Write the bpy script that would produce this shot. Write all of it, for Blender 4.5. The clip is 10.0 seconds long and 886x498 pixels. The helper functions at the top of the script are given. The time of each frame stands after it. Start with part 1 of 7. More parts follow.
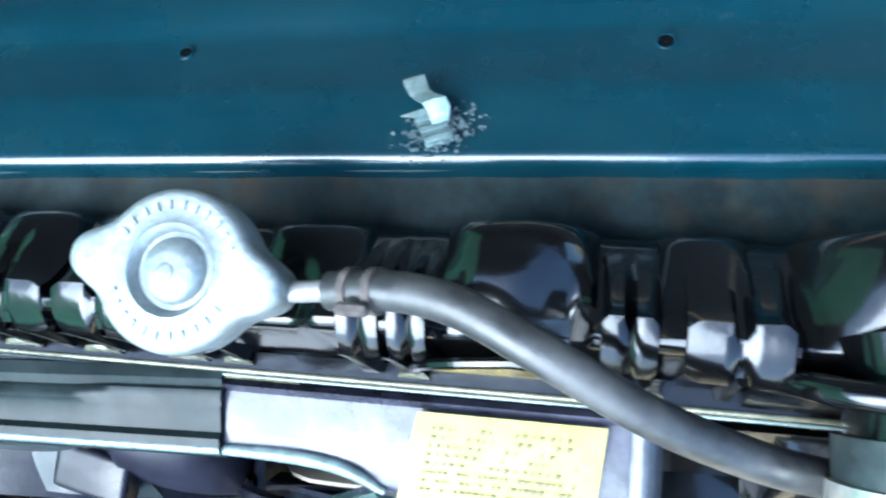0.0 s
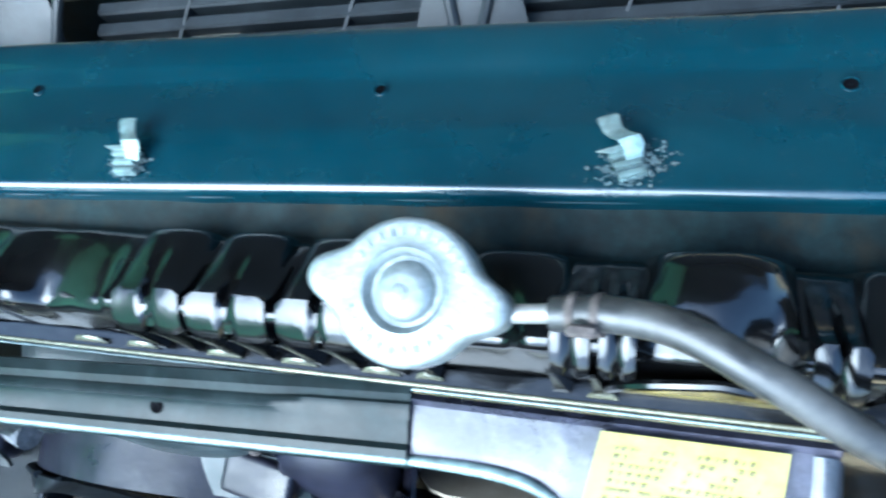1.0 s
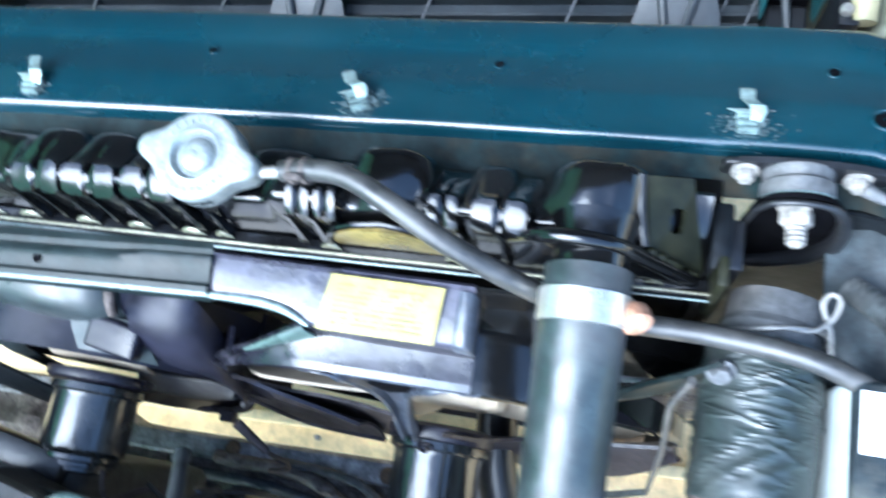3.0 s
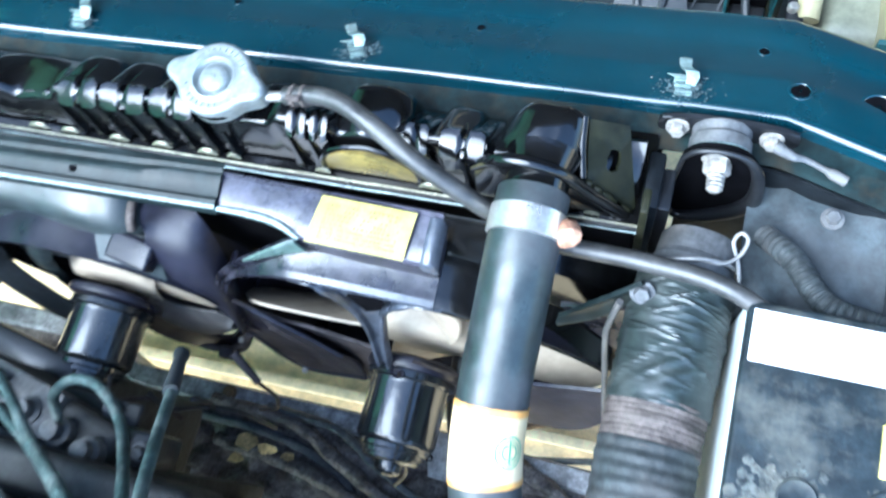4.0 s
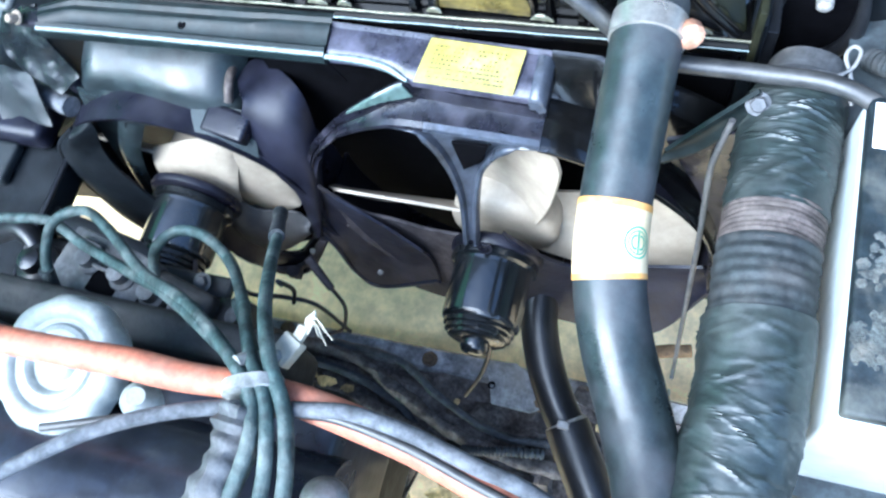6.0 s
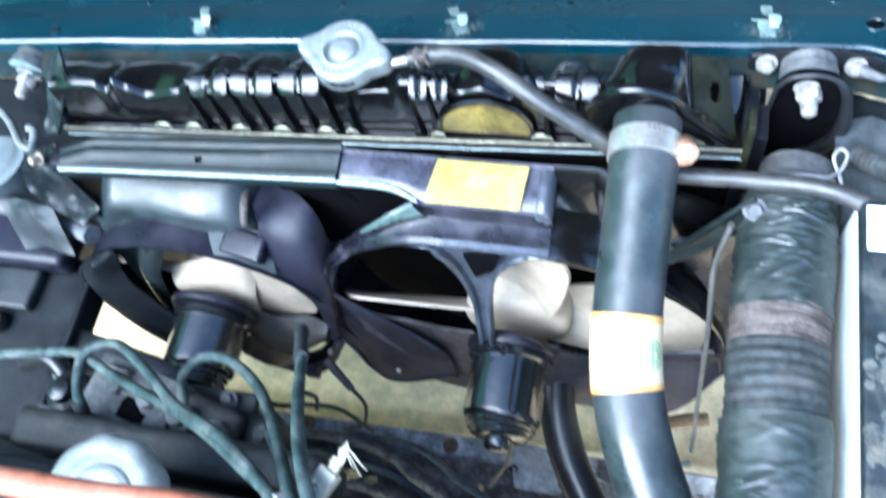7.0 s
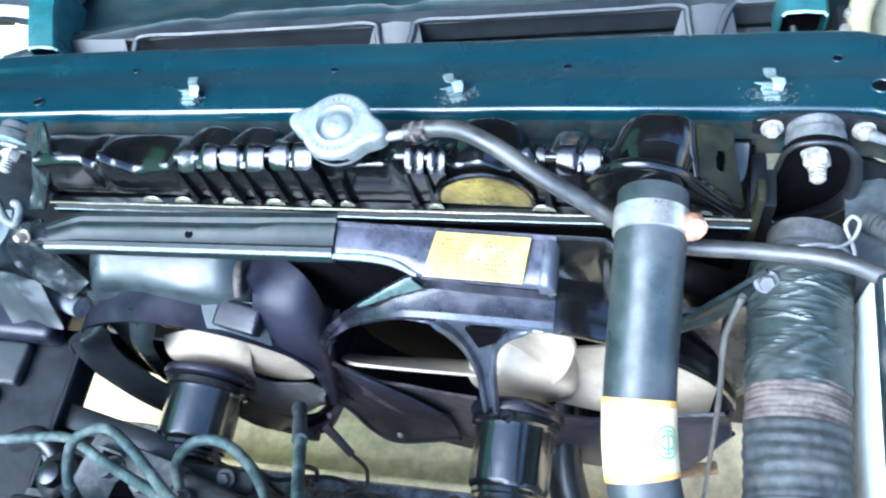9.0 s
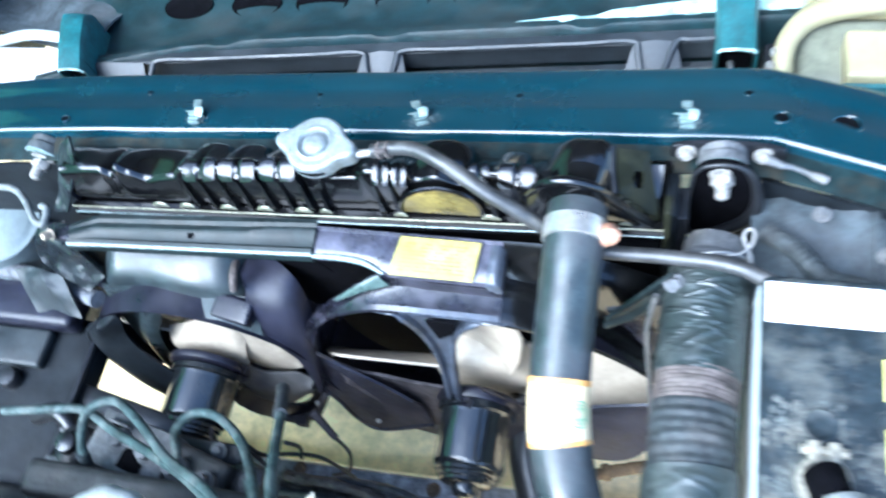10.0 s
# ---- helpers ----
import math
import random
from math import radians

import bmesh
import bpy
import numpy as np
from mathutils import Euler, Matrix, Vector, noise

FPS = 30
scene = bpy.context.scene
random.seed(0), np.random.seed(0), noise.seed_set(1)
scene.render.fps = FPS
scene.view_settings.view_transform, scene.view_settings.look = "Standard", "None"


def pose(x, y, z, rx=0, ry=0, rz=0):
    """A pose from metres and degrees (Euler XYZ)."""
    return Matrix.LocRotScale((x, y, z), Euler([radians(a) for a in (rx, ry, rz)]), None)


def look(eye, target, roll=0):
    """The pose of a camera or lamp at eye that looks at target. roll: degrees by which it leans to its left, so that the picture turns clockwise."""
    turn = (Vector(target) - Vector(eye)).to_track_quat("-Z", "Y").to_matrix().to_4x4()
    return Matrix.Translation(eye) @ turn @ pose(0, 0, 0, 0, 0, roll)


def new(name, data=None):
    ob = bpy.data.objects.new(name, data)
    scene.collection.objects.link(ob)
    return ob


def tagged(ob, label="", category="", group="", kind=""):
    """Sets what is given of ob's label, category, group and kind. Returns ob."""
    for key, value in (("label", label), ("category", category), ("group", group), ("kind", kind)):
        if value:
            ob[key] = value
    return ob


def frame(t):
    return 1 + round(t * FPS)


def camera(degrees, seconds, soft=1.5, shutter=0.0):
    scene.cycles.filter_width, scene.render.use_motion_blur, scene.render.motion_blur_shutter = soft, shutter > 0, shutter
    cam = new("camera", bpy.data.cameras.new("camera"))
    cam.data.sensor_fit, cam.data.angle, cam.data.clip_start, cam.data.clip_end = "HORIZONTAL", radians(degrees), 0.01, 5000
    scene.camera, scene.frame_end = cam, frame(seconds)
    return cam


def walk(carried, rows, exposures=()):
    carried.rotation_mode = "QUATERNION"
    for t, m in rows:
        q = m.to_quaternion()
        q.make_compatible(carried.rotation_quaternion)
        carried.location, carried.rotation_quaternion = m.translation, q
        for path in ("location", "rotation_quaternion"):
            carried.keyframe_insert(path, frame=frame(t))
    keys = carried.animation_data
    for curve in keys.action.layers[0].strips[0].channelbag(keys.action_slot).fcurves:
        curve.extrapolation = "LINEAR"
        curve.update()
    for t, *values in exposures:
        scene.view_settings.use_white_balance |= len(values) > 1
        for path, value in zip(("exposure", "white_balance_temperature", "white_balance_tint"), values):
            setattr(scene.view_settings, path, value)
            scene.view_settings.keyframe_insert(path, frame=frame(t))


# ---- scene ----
cam = camera(56.4, 10.0, soft=2.2, shutter=0.8)
PATH = [
    (0, (0.0325, 0.0825, 1.1225), (-0.4763, 0.4838, -1.2925), -47.8),
    (0.3, (0.0213, 0.0825, 1.1237), (-0.51, 0.4913, -1.285), -47.4),
    (0.6, (0.005, 0.0813, 1.1325), (-0.56, 0.5012, -1.2662), -47.9),
    (1, (-0.0125, 0.0737, 1.1538), (-0.6975, 0.5363, -1.2063), -50.5),
    (1.5, (-0.0375, 0.055, 1.1713), (-0.7087, 0.5563, -1.185), -46.7),
    (2, (-0.005, 0.0088, 1.2388), (-0.7075, 0.64, -1.0762), -40.3),
    (2.5, (0.0688, -0.0275, 1.275), (-0.5187, 0.6588, -1.055), -34.3),
    (3.1, (0.1375, -0.035, 1.2863), (-0.3513, 0.595, -1.0825), -28.8),
    (3.2, (0.1475, -0.045, 1.2875), (-0.3438, 0.6025, -1.0762), -27.5),
    (4.3, (0.2063, -0.1388, 1.3512), (-0.4263, 0.5275, -0.9738), -28.0),
    (4.5, (0.2238, -0.17, 1.3525), (-0.4863, 0.4375, -0.9662), -32.0),
    (5.1, (0.1738, -0.2213, 1.3075), (-0.445, 0.415, -1.0288), -26.5),
    (5.2, (0.165, -0.2288, 1.305), (-0.465, 0.42, -1.025), -26.7),
    (6.3, (0.1375, -0.2725, 1.3075), (-0.4312, 0.6038, -0.9637), -22.0),
    (6.5, (0.135, -0.2612, 1.3225), (-0.4487, 0.63, -0.9387), -23.2),
    (7, (0.1288, -0.2375, 1.3475), (-0.4838, 0.7325, -0.8738), -23.7),
    (7.2, (0.1249, -0.2303, 1.3537), (-0.5069, 0.7821, -0.8567), -24.2),
    (7.5, (0.1212, -0.2188, 1.3588), (-0.5038, 0.79, -0.8425), -24.7),
    (7.8, (0.1212, -0.2077, 1.3542), (-0.5195, 0.7871, -0.8616), -25.5),
    (8, (0.1212, -0.2038, 1.35), (-0.495, 0.8037, -0.8538), -24.3),
    (8.2, (0.1207, -0.2032, 1.3480), (-0.4889, 0.8330, -0.8576), -23.5),
    (8.5, (0.1187, -0.2025, 1.3475), (-0.4788, 0.835, -0.8462), -22.9),
    (8.8, (0.1167, -0.1973, 1.3475), (-0.4628, 0.8450, -0.8634), -22.4),
    (9, (0.1162, -0.195, 1.3475), (-0.4838, 0.8375, -0.8488), -23.4),
    (9.2, (0.1195, -0.1968, 1.3527), (-0.4985, 0.8491, -0.8460), -23.5),
    (9.5, (0.1363, -0.2063, 1.3737), (-0.5275, 0.84, -0.7975), -25.1),
    (9.8, (0.1650, -0.2230, 1.4008), (-0.5211, 0.8348, -0.7719), -25.9),
    (10, (0.1875, -0.2363, 1.42), (-0.4725, 0.825, -0.745), -23.8),
]
EXPOSURES = [(0.0, 2.18, 4980, 0), (1.5, 2.18, 4800, -4), (2.4, 2.34, 4890, -2), (3.0, 2.38, 5010, 3), (4.5, 2.32, 4910, 1), (5.0, 2.22, 4930, 3), (6.5, 2.32, 4950, 4), (10.0, 2.44, 4930, 4)]
walk(cam, [(t, look(eye, target, roll)) for t, eye, target, roll in PATH], EXPOSURES)

# ---- light ----
world = bpy.data.worlds.new("sky")
scene.world = world
world.use_nodes = True
wn = world.node_tree
wbg = wn.nodes["Background"]
sky = wn.nodes.new("ShaderNodeTexSky")
sky.sky_type = "NISHITA"
sky.sun_disc = False
sky.sun_elevation = radians(48)
sky.sun_rotation = radians(215)
sky.air_density, sky.dust_density, sky.ozone_density = 1.0, 3.0, 1.0
wn.links.new(sky.outputs[0], wbg.inputs[0])
wbg.inputs[1].default_value = 0.18

sun_data = bpy.data.lights.new("sun", "SUN")
sun_data.energy = 2.2
sun_data.angle = radians(56)
sun_data.color = (1.0, 0.97, 0.93)
sun = new("sun", sun_data)
sun.matrix_world = look((-1.9, -2.75, 4.4), (0, 0, 0.7))


# ---- materials ----
def material(name, color, rough=0.5, metal=0.0, vary=0.12, scale=40.0, bump=0.0, bump_scale=200.0, dirt=None, dirt_amount=0.4, dirt_scale=9.0, coat=0.0, spec=0.5, rough_vary=0.15, specks=0.10, crease=0.0):
    """A surface with fine grain, larger patches of dirt in their own shape, and fine relief."""
    m = bpy.data.materials.new(name)
    m.use_nodes = True
    n, l = m.node_tree.nodes, m.node_tree.links
    b = n["Principled BSDF"]
    b.inputs["Metallic"].default_value = metal
    b.inputs["Coat Weight"].default_value = coat
    b.inputs["Coat Roughness"].default_value = 0.06
    b.inputs["Specular IOR Level"].default_value = spec
    tc = n.new("ShaderNodeTexCoord")
    grain = n.new("ShaderNodeTexNoise")
    grain.inputs["Scale"].default_value = scale
    grain.inputs["Detail"].default_value = 6
    l.new(tc.outputs["Object"], grain.inputs["Vector"])
    ramp = n.new("ShaderNodeMapRange")
    ramp.inputs["From Min"].default_value, ramp.inputs["From Max"].default_value = 0.36, 0.64
    ramp.inputs["To Min"].default_value, ramp.inputs["To Max"].default_value = 1 - vary, 1 + 1.3 * vary
    l.new(grain.outputs["Fac"], ramp.inputs["Value"])
    info = n.new("ShaderNodeObjectInfo")
    pick = n.new("ShaderNodeMapRange")
    pick.inputs["To Min"].default_value, pick.inputs["To Max"].default_value = 0.93, 1.07
    l.new(info.outputs["Random"], pick.inputs["Value"])
    both = n.new("ShaderNodeMath")
    both.operation = "MULTIPLY"
    l.new(ramp.outputs[0], both.inputs[0])
    l.new(pick.outputs[0], both.inputs[1])
    scaled = n.new("ShaderNodeVectorMath")
    scaled.operation = "SCALE"
    scaled.inputs[0].default_value = color
    l.new(both.outputs[0], scaled.inputs["Scale"])
    out = scaled.outputs[0]
    film = n.new("ShaderNodeTexNoise")
    film.inputs["Scale"].default_value = scale * 3.3
    film.inputs["Detail"].default_value = 9
    film.inputs["Roughness"].default_value = 0.7
    l.new(tc.outputs["Object"], film.inputs["Vector"])
    thin = n.new("ShaderNodeMapRange")
    thin.inputs["From Min"].default_value, thin.inputs["From Max"].default_value = 0.38, 0.66
    thin.inputs["To Min"].default_value, thin.inputs["To Max"].default_value = 1 - 0.9 * vary, 1 + 1.5 * vary
    l.new(film.outputs["Fac"], thin.inputs["Value"])
    mottle = n.new("ShaderNodeVectorMath")
    mottle.operation = "SCALE"
    l.new(out, mottle.inputs[0])
    l.new(thin.outputs[0], mottle.inputs["Scale"])
    out = mottle.outputs[0]
    patch = n.new("ShaderNodeTexNoise")
    patch.inputs["Scale"].default_value = dirt_scale
    patch.inputs["Detail"].default_value = 8
    patch.inputs["Roughness"].default_value = 0.65
    l.new(tc.outputs["Object"], patch.inputs["Vector"])
    edge = n.new("ShaderNodeMapRange")
    edge.inputs["From Min"].default_value, edge.inputs["From Max"].default_value = 0.48, 0.72
    edge.inputs["To Min"].default_value, edge.inputs["To Max"].default_value = 0.0, dirt_amount
    l.new(patch.outputs["Fac"], edge.inputs["Value"])
    if dirt is not None:
        mix = n.new("ShaderNodeMix")
        mix.data_type = "RGBA"
        l.new(edge.outputs[0], mix.inputs["Factor"])
        l.new(out, mix.inputs[6])
        mix.inputs[7].default_value = (*dirt, 1)
        out = mix.outputs[2]
    if specks:
        dots = n.new("ShaderNodeTexNoise")
        dots.inputs["Scale"].default_value = 300
        dots.inputs["Detail"].default_value = 8
        dots.inputs["Roughness"].default_value = 0.75
        l.new(tc.outputs["Object"], dots.inputs["Vector"])
        cut = n.new("ShaderNodeMapRange")
        cut.inputs["From Min"].default_value, cut.inputs["From Max"].default_value = 0.58, 0.80
        cut.inputs["To Max"].default_value = specks
        l.new(dots.outputs["Fac"], cut.inputs["Value"])
        spot = n.new("ShaderNodeMix")
        spot.data_type = "RGBA"
        l.new(cut.outputs[0], spot.inputs["Factor"])
        l.new(out, spot.inputs[6])
        spot.inputs[7].default_value = (0.22, 0.22, 0.20, 1)
        out = spot.outputs[2]
    l.new(out, b.inputs["Base Color"])
    rr = n.new("ShaderNodeMapRange")
    rr.inputs["From Min"].default_value, rr.inputs["From Max"].default_value = 0.35, 0.7
    rr.inputs["To Min"].default_value, rr.inputs["To Max"].default_value = max(0.03, rough - rough_vary / 2), min(1, rough + rough_vary)
    l.new(patch.outputs["Fac"], rr.inputs["Value"])
    l.new(rr.outputs[0], b.inputs["Roughness"])
    if bump:
        fine = n.new("ShaderNodeTexNoise")
        fine.inputs["Scale"].default_value = bump_scale
        fine.inputs["Detail"].default_value = 5
        l.new(tc.outputs["Object"], fine.inputs["Vector"])
        bp = n.new("ShaderNodeBump")
        bp.inputs["Strength"].default_value = bump
        bp.inputs["Distance"].default_value = 0.003
        l.new(fine.outputs["Fac"], bp.inputs["Height"])
        l.new(bp.outputs[0], b.inputs["Normal"])
        if crease:
            turn = n.new("ShaderNodeMapping")
            turn.inputs["Rotation"].default_value = (0.5, 0.6, 0.75)
            turn.inputs["Scale"].default_value = (14, 62, 24)
            l.new(tc.outputs["Object"], turn.inputs["Vector"])
            long = n.new("ShaderNodeTexNoise")
            long.inputs["Scale"].default_value = 1.0
            long.inputs["Detail"].default_value = 1.5
            l.new(turn.outputs[0], long.inputs["Vector"])
            bc = n.new("ShaderNodeBump")
            bc.inputs["Strength"].default_value = crease
            bc.inputs["Distance"].default_value = 0.006
            l.new(long.outputs["Fac"], bc.inputs["Height"])
            l.new(bp.outputs[0], bc.inputs["Normal"])
            l.new(bc.outputs[0], b.inputs["Normal"])
    return m


M_GREEN = material("green_paint", (0.0030, 0.021, 0.031), 0.22, 0.0, 0.06, 60, 0.05, 30, (0.012, 0.038, 0.046), 0.35, 4.0, coat=0.6, specks=0.10)
M_GREEN_DULL = material("dull_green_paint", (0.008, 0.028, 0.030), 0.5, 0.0, 0.25, 50, 0.15, 120, (0.09, 0.10, 0.09), 0.5, 14)
M_FLANGE = material("dusty_green_flange", (0.0045, 0.0105, 0.0110), 0.55, 0.0, 0.3, 60, 0.15, 120, (0.038, 0.028, 0.016), 0.6, 26, spec=0.08, specks=0.02)
M_RUSTY = material("rusty_flange", (0.028, 0.032, 0.028), 0.9, 0.0, 0.4, 70, 0.3, 120, (0.075, 0.042, 0.018), 0.9, 22, spec=0.03)
M_TANK = material("oily_black_plastic", (0.0020, 0.0021, 0.0024), 0.17, 0.0, 0.2, 80, 0.14, 75, (0.006, 0.005, 0.003), 0.25, 14, spec=0.36, specks=0.0, rough_vary=0.12, coat=0.32)
M_BLACK = material("black_plastic", (0.006, 0.0065, 0.008), 0.34, 0.0, 0.2, 60, 0.08, 220, (0.024, 0.025, 0.027), 0.35, 10, specks=0.06)
M_SHROUD = material("dusty_shroud_plastic", (0.0060, 0.0060, 0.0095), 0.30, 0.0, 0.35, 70, 0.18, 95, (0.062, 0.058, 0.082), 0.62, 20, coat=0.25, rough_vary=0.3, specks=0.25, spec=0.45)
# Dusty shroud plastic made lighter, with the top face's sky sheen included.
M_PANEL = material("dusty_sheen_plastic", (0.022, 0.022, 0.032), 0.30, 0.0, 0.35, 70, 0.15, 95, (0.105, 0.100, 0.140), 0.65, 16, coat=0.25, rough_vary=0.3, specks=0.3, spec=0.45)
M_SHROUD_DULL = material("dull_shroud_plastic", (0.0048, 0.0048, 0.009), 0.36, 0.0, 0.25, 40, 0.15, 60, (0.020, 0.0195, 0.033), 0.5, 16, rough_vary=0.3, spec=0.32, specks=0.04)
M_CHANNEL = material("grey_channel_plastic", (0.0075, 0.0118, 0.0120), 0.40, 0.0, 0.25, 50, 0.10, 60, (0.027, 0.036, 0.036), 0.5, 16, spec=0.18, specks=0.05)
M_PADDLE = material("matt_black_strut", (0.0042, 0.0055, 0.0070), 0.45, 0.0, 0.3, 50, 0.20, 60, (0.016, 0.0195, 0.022), 0.55, 14, spec=0.22, specks=0.06)
M_BELL = material("purple_black_plastic", (0.0060, 0.0064, 0.0130), 0.42, 0.0, 0.25, 40, 0.15, 60, (0.026, 0.026, 0.040), 0.5, 14, spec=0.35, specks=0.05)
M_MOTOR = material("motor_black_enamel", (0.005, 0.006, 0.007), 0.18, 0.0, 0.2, 60, 0.05, 150, (0.06, 0.06, 0.05), 0.2, 16, coat=0.3)
# Near-black for the core, the holes and the shade in recesses.
M_CORE = material("core_and_recess_black", (0.0016, 0.0016, 0.0022), 0.8, 0.0, 0.3, 90, 0.0, spec=0.04, specks=0.0)
# Darker copy of the cream plastic, for the blade that hangs in shade.
M_SHADEBLADE = material("shaded_fan_plastic", (0.085, 0.082, 0.078), 0.55, 0.0, 0.12, 30, 0.06, 120, (0.05, 0.048, 0.050), 0.6, 22)
M_CREAM = material("cream_fan_plastic", (0.32, 0.276, 0.212), 0.5, 0.0, 0.08, 30, 0.04, 120, (0.216, 0.184, 0.14), 0.6, 20)
M_RUBBER = material("black_rubber_hose", (0.015, 0.0205, 0.021), 0.40, 0.0, 0.25, 70, 0.10, 90, (0.058, 0.058, 0.066), 0.6, 18, rough_vary=0.4, coat=0.03)
M_DUSTY_RUBBER = material("dusty_rubber", (0.052, 0.054, 0.056), 0.65, 0.0, 0.3, 60, 0.3, 110, (0.18, 0.17, 0.155), 0.7, 16)
M_TAPE = material("black_tape_wrap", (0.0155, 0.0215, 0.0205), 0.40, 0.0, 0.25, 45, 0.25, 60, (0.072, 0.080, 0.074), 0.6, 22, crease=0.45, coat=0.15)
M_BARE = material("faded_ribbed_hose", (0.060, 0.050, 0.045), 0.75, 0.0, 0.3, 70, 0.4, 120, (0.13, 0.112, 0.096), 0.7, 26, spec=0.25)
M_STEEL = material("zinc_steel", (0.27, 0.265, 0.25), 0.5, 0.55, 0.15, 90, 0.08, 260, (0.22, 0.19, 0.15), 0.45, 20)
M_CAP = material("stamped_aluminium", (0.25, 0.275, 0.275), 0.50, 0.65, 0.14, 80, 0.14, 320, (0.19, 0.205, 0.21), 0.55, 45)
M_CLAMP = material("bright_clamp_steel", (0.60, 0.58, 0.54), 0.3, 0.85, 0.1, 80, 0.05, 300, (0.35, 0.33, 0.3), 0.3, 25)
M_COPPER = material("rusted_screw", (0.50, 0.28, 0.18), 0.55, 0.35, 0.25, 120, 0.3, 300, (0.30, 0.13, 0.06), 0.6, 40)
M_PAPER = material("yellowed_paper_label", (0.5328, 0.4032, 0.216), 0.6, 0.0, 0.08, 40, 0.04, 200, (0.576, 0.504, 0.3456), 0.7, 14)
# Deeper orange than the paper, standing for its less lit edges.
M_PAPER_EDGE = material("dim_paper_edge", (0.54, 0.27, 0.06), 0.6, 0.0, 0.15, 60, 0.04, 200, (0.6, 0.4125, 0.1875), 0.6, 40)
M_YELLOW = material("faded_yellow_label", (0.2552, 0.22, 0.03696), 0.5, 0.0, 0.12, 60, 0.05, 200, (0.3344, 0.3124, 0.1496), 0.6, 30, specks=0.0)
M_BATTYELLOW = material("bright_yellow_sticker", (0.527, 0.476, 0.136), 0.45, 0.0, 0.06, 40, specks=0.0)
M_INK = material("dark_ink", (0.10, 0.085, 0.025), 0.5, 0.0, 0.1)
M_STAMP = material("green_stamp_ink", (0.03, 0.26, 0.16), 0.5, 0.0, 0.1)
M_TANKGOLD = material("amber_varnish", (0.095, 0.072, 0.018), 0.28, 0.0, 0.35, 60, 0.1, 100, (0.05, 0.04, 0.02), 0.6, 25)
M_WHITE = material("white_sticker", (0.765, 0.774, 0.783), 0.45, 0.0, 0.03, 40, specks=0.0)
M_BATT = material("battery_lid_plastic", (0.012, 0.017, 0.020), 0.45, 0.0, 0.25, 70, 0.12, 120, (0.095, 0.098, 0.085), 0.8, 26, rough_vary=0.3, spec=0.3)
M_CRUST = material("battery_corrosion", (0.042, 0.048, 0.046), 0.9, 0.0, 0.4, 120, 0.5, 200, (0.105, 0.095, 0.075), 0.8, 60)
M_DOME = material("sheen_dome_plastic", (0.013, 0.019, 0.021), 0.40, 0.0, 0.25, 40, 0.10, 60, (0.040, 0.052, 0.053), 0.6, 18, coat=0.08, rough_vary=0.3)
M_OVERFLOW = material("worn_overflow_rubber", (0.026, 0.0265, 0.026), 0.40, 0.0, 0.25, 60, 0.10, 140, (0.095, 0.090, 0.082), 0.55, 24)
M_GRIME = material("brown_grime", (0.115, 0.098, 0.085), 0.75, 0.0, 0.45, 50, 0.7, 70, (0.22, 0.185, 0.145), 0.6, 20, spec=0.25)
M_LEAF = material("dry_leaf", (0.50, 0.37, 0.17), 0.8, 0.0, 0.3, 60, 0.2, 120, (0.30, 0.20, 0.08), 0.6, 40, spec=0.2)
M_BOLT = material("dusty_bolt", (0.20, 0.19, 0.17), 0.6, 0.2, 0.3, 120, 0.2, 260, (0.11, 0.10, 0.085), 0.6, 60)
M_RUSTY_BOLT = material("tan_rusted_bolt", (0.21, 0.17, 0.125), 0.65, 0.1, 0.3, 120, 0.2, 260, (0.10, 0.07, 0.045), 0.6, 60)
M_RUSTPIPE = material("rusted_pipe", (0.13, 0.085, 0.045), 0.8, 0.0, 0.3, 60, 0.4, 120, (0.30, 0.20, 0.10), 0.6, 30)
M_CASE = material("translucent_white_case", (0.44, 0.49, 0.49), 0.35, 0.0, 0.06, 40, 0.03, 120, (0.36, 0.42, 0.40), 0.4, 8)
M_LEAD = material("oxidised_lead", (0.145, 0.135, 0.105), 0.7, 0.1, 0.3, 70, 0.4, 200, (0.27, 0.245, 0.19), 0.6, 40)
M_WIRE = material("grey_green_wire", (0.026, 0.042, 0.040), 0.62, 0.0, 0.35, 60, 0.45, 160, (0.165, 0.185, 0.170), 0.7, 34, specks=0.25, spec=0.3)
M_GREYHOSE = material("grey_hose", (0.062, 0.066, 0.072), 0.72, 0.0, 0.3, 60, 0.3, 160, (0.17, 0.165, 0.165), 0.6, 30, spec=0.22)
M_TIE = material("pale_grey_tape", (0.153, 0.1575, 0.1485), 0.6, 0.0, 0.25, 70, 0.3, 160, (0.27, 0.261, 0.234), 0.6, 40)
M_ORANGE = material("orange_hose", (0.33, 0.115, 0.064), 0.66, 0.0, 0.22, 50, 0.15, 120, (0.37, 0.215, 0.150), 0.7, 18)
M_OILCAP = material("pale_filler_cap", (0.285, 0.300, 0.280), 0.52, 0.10, 0.12, 50, 0.12, 200, (0.205, 0.220, 0.205), 0.55, 26)
M_COVER = material("valve_cover_metal", (0.008, 0.010, 0.016), 0.32, 0.0, 0.3, 40, 0.25, 40, (0.024, 0.028, 0.030), 0.5, 9, coat=0.25)
M_ENGINE = material("grimy_engine", (0.011, 0.012, 0.012), 0.62, 0.1, 0.4, 45, 0.5, 70, (0.062, 0.058, 0.052), 0.55, 16)
M_BEAMDARK = material("dusty_subframe", (0.27, 0.26, 0.25), 0.8, 0.0, 0.35, 40, 0.5, 60, (0.33, 0.30, 0.25), 0.7, 16)
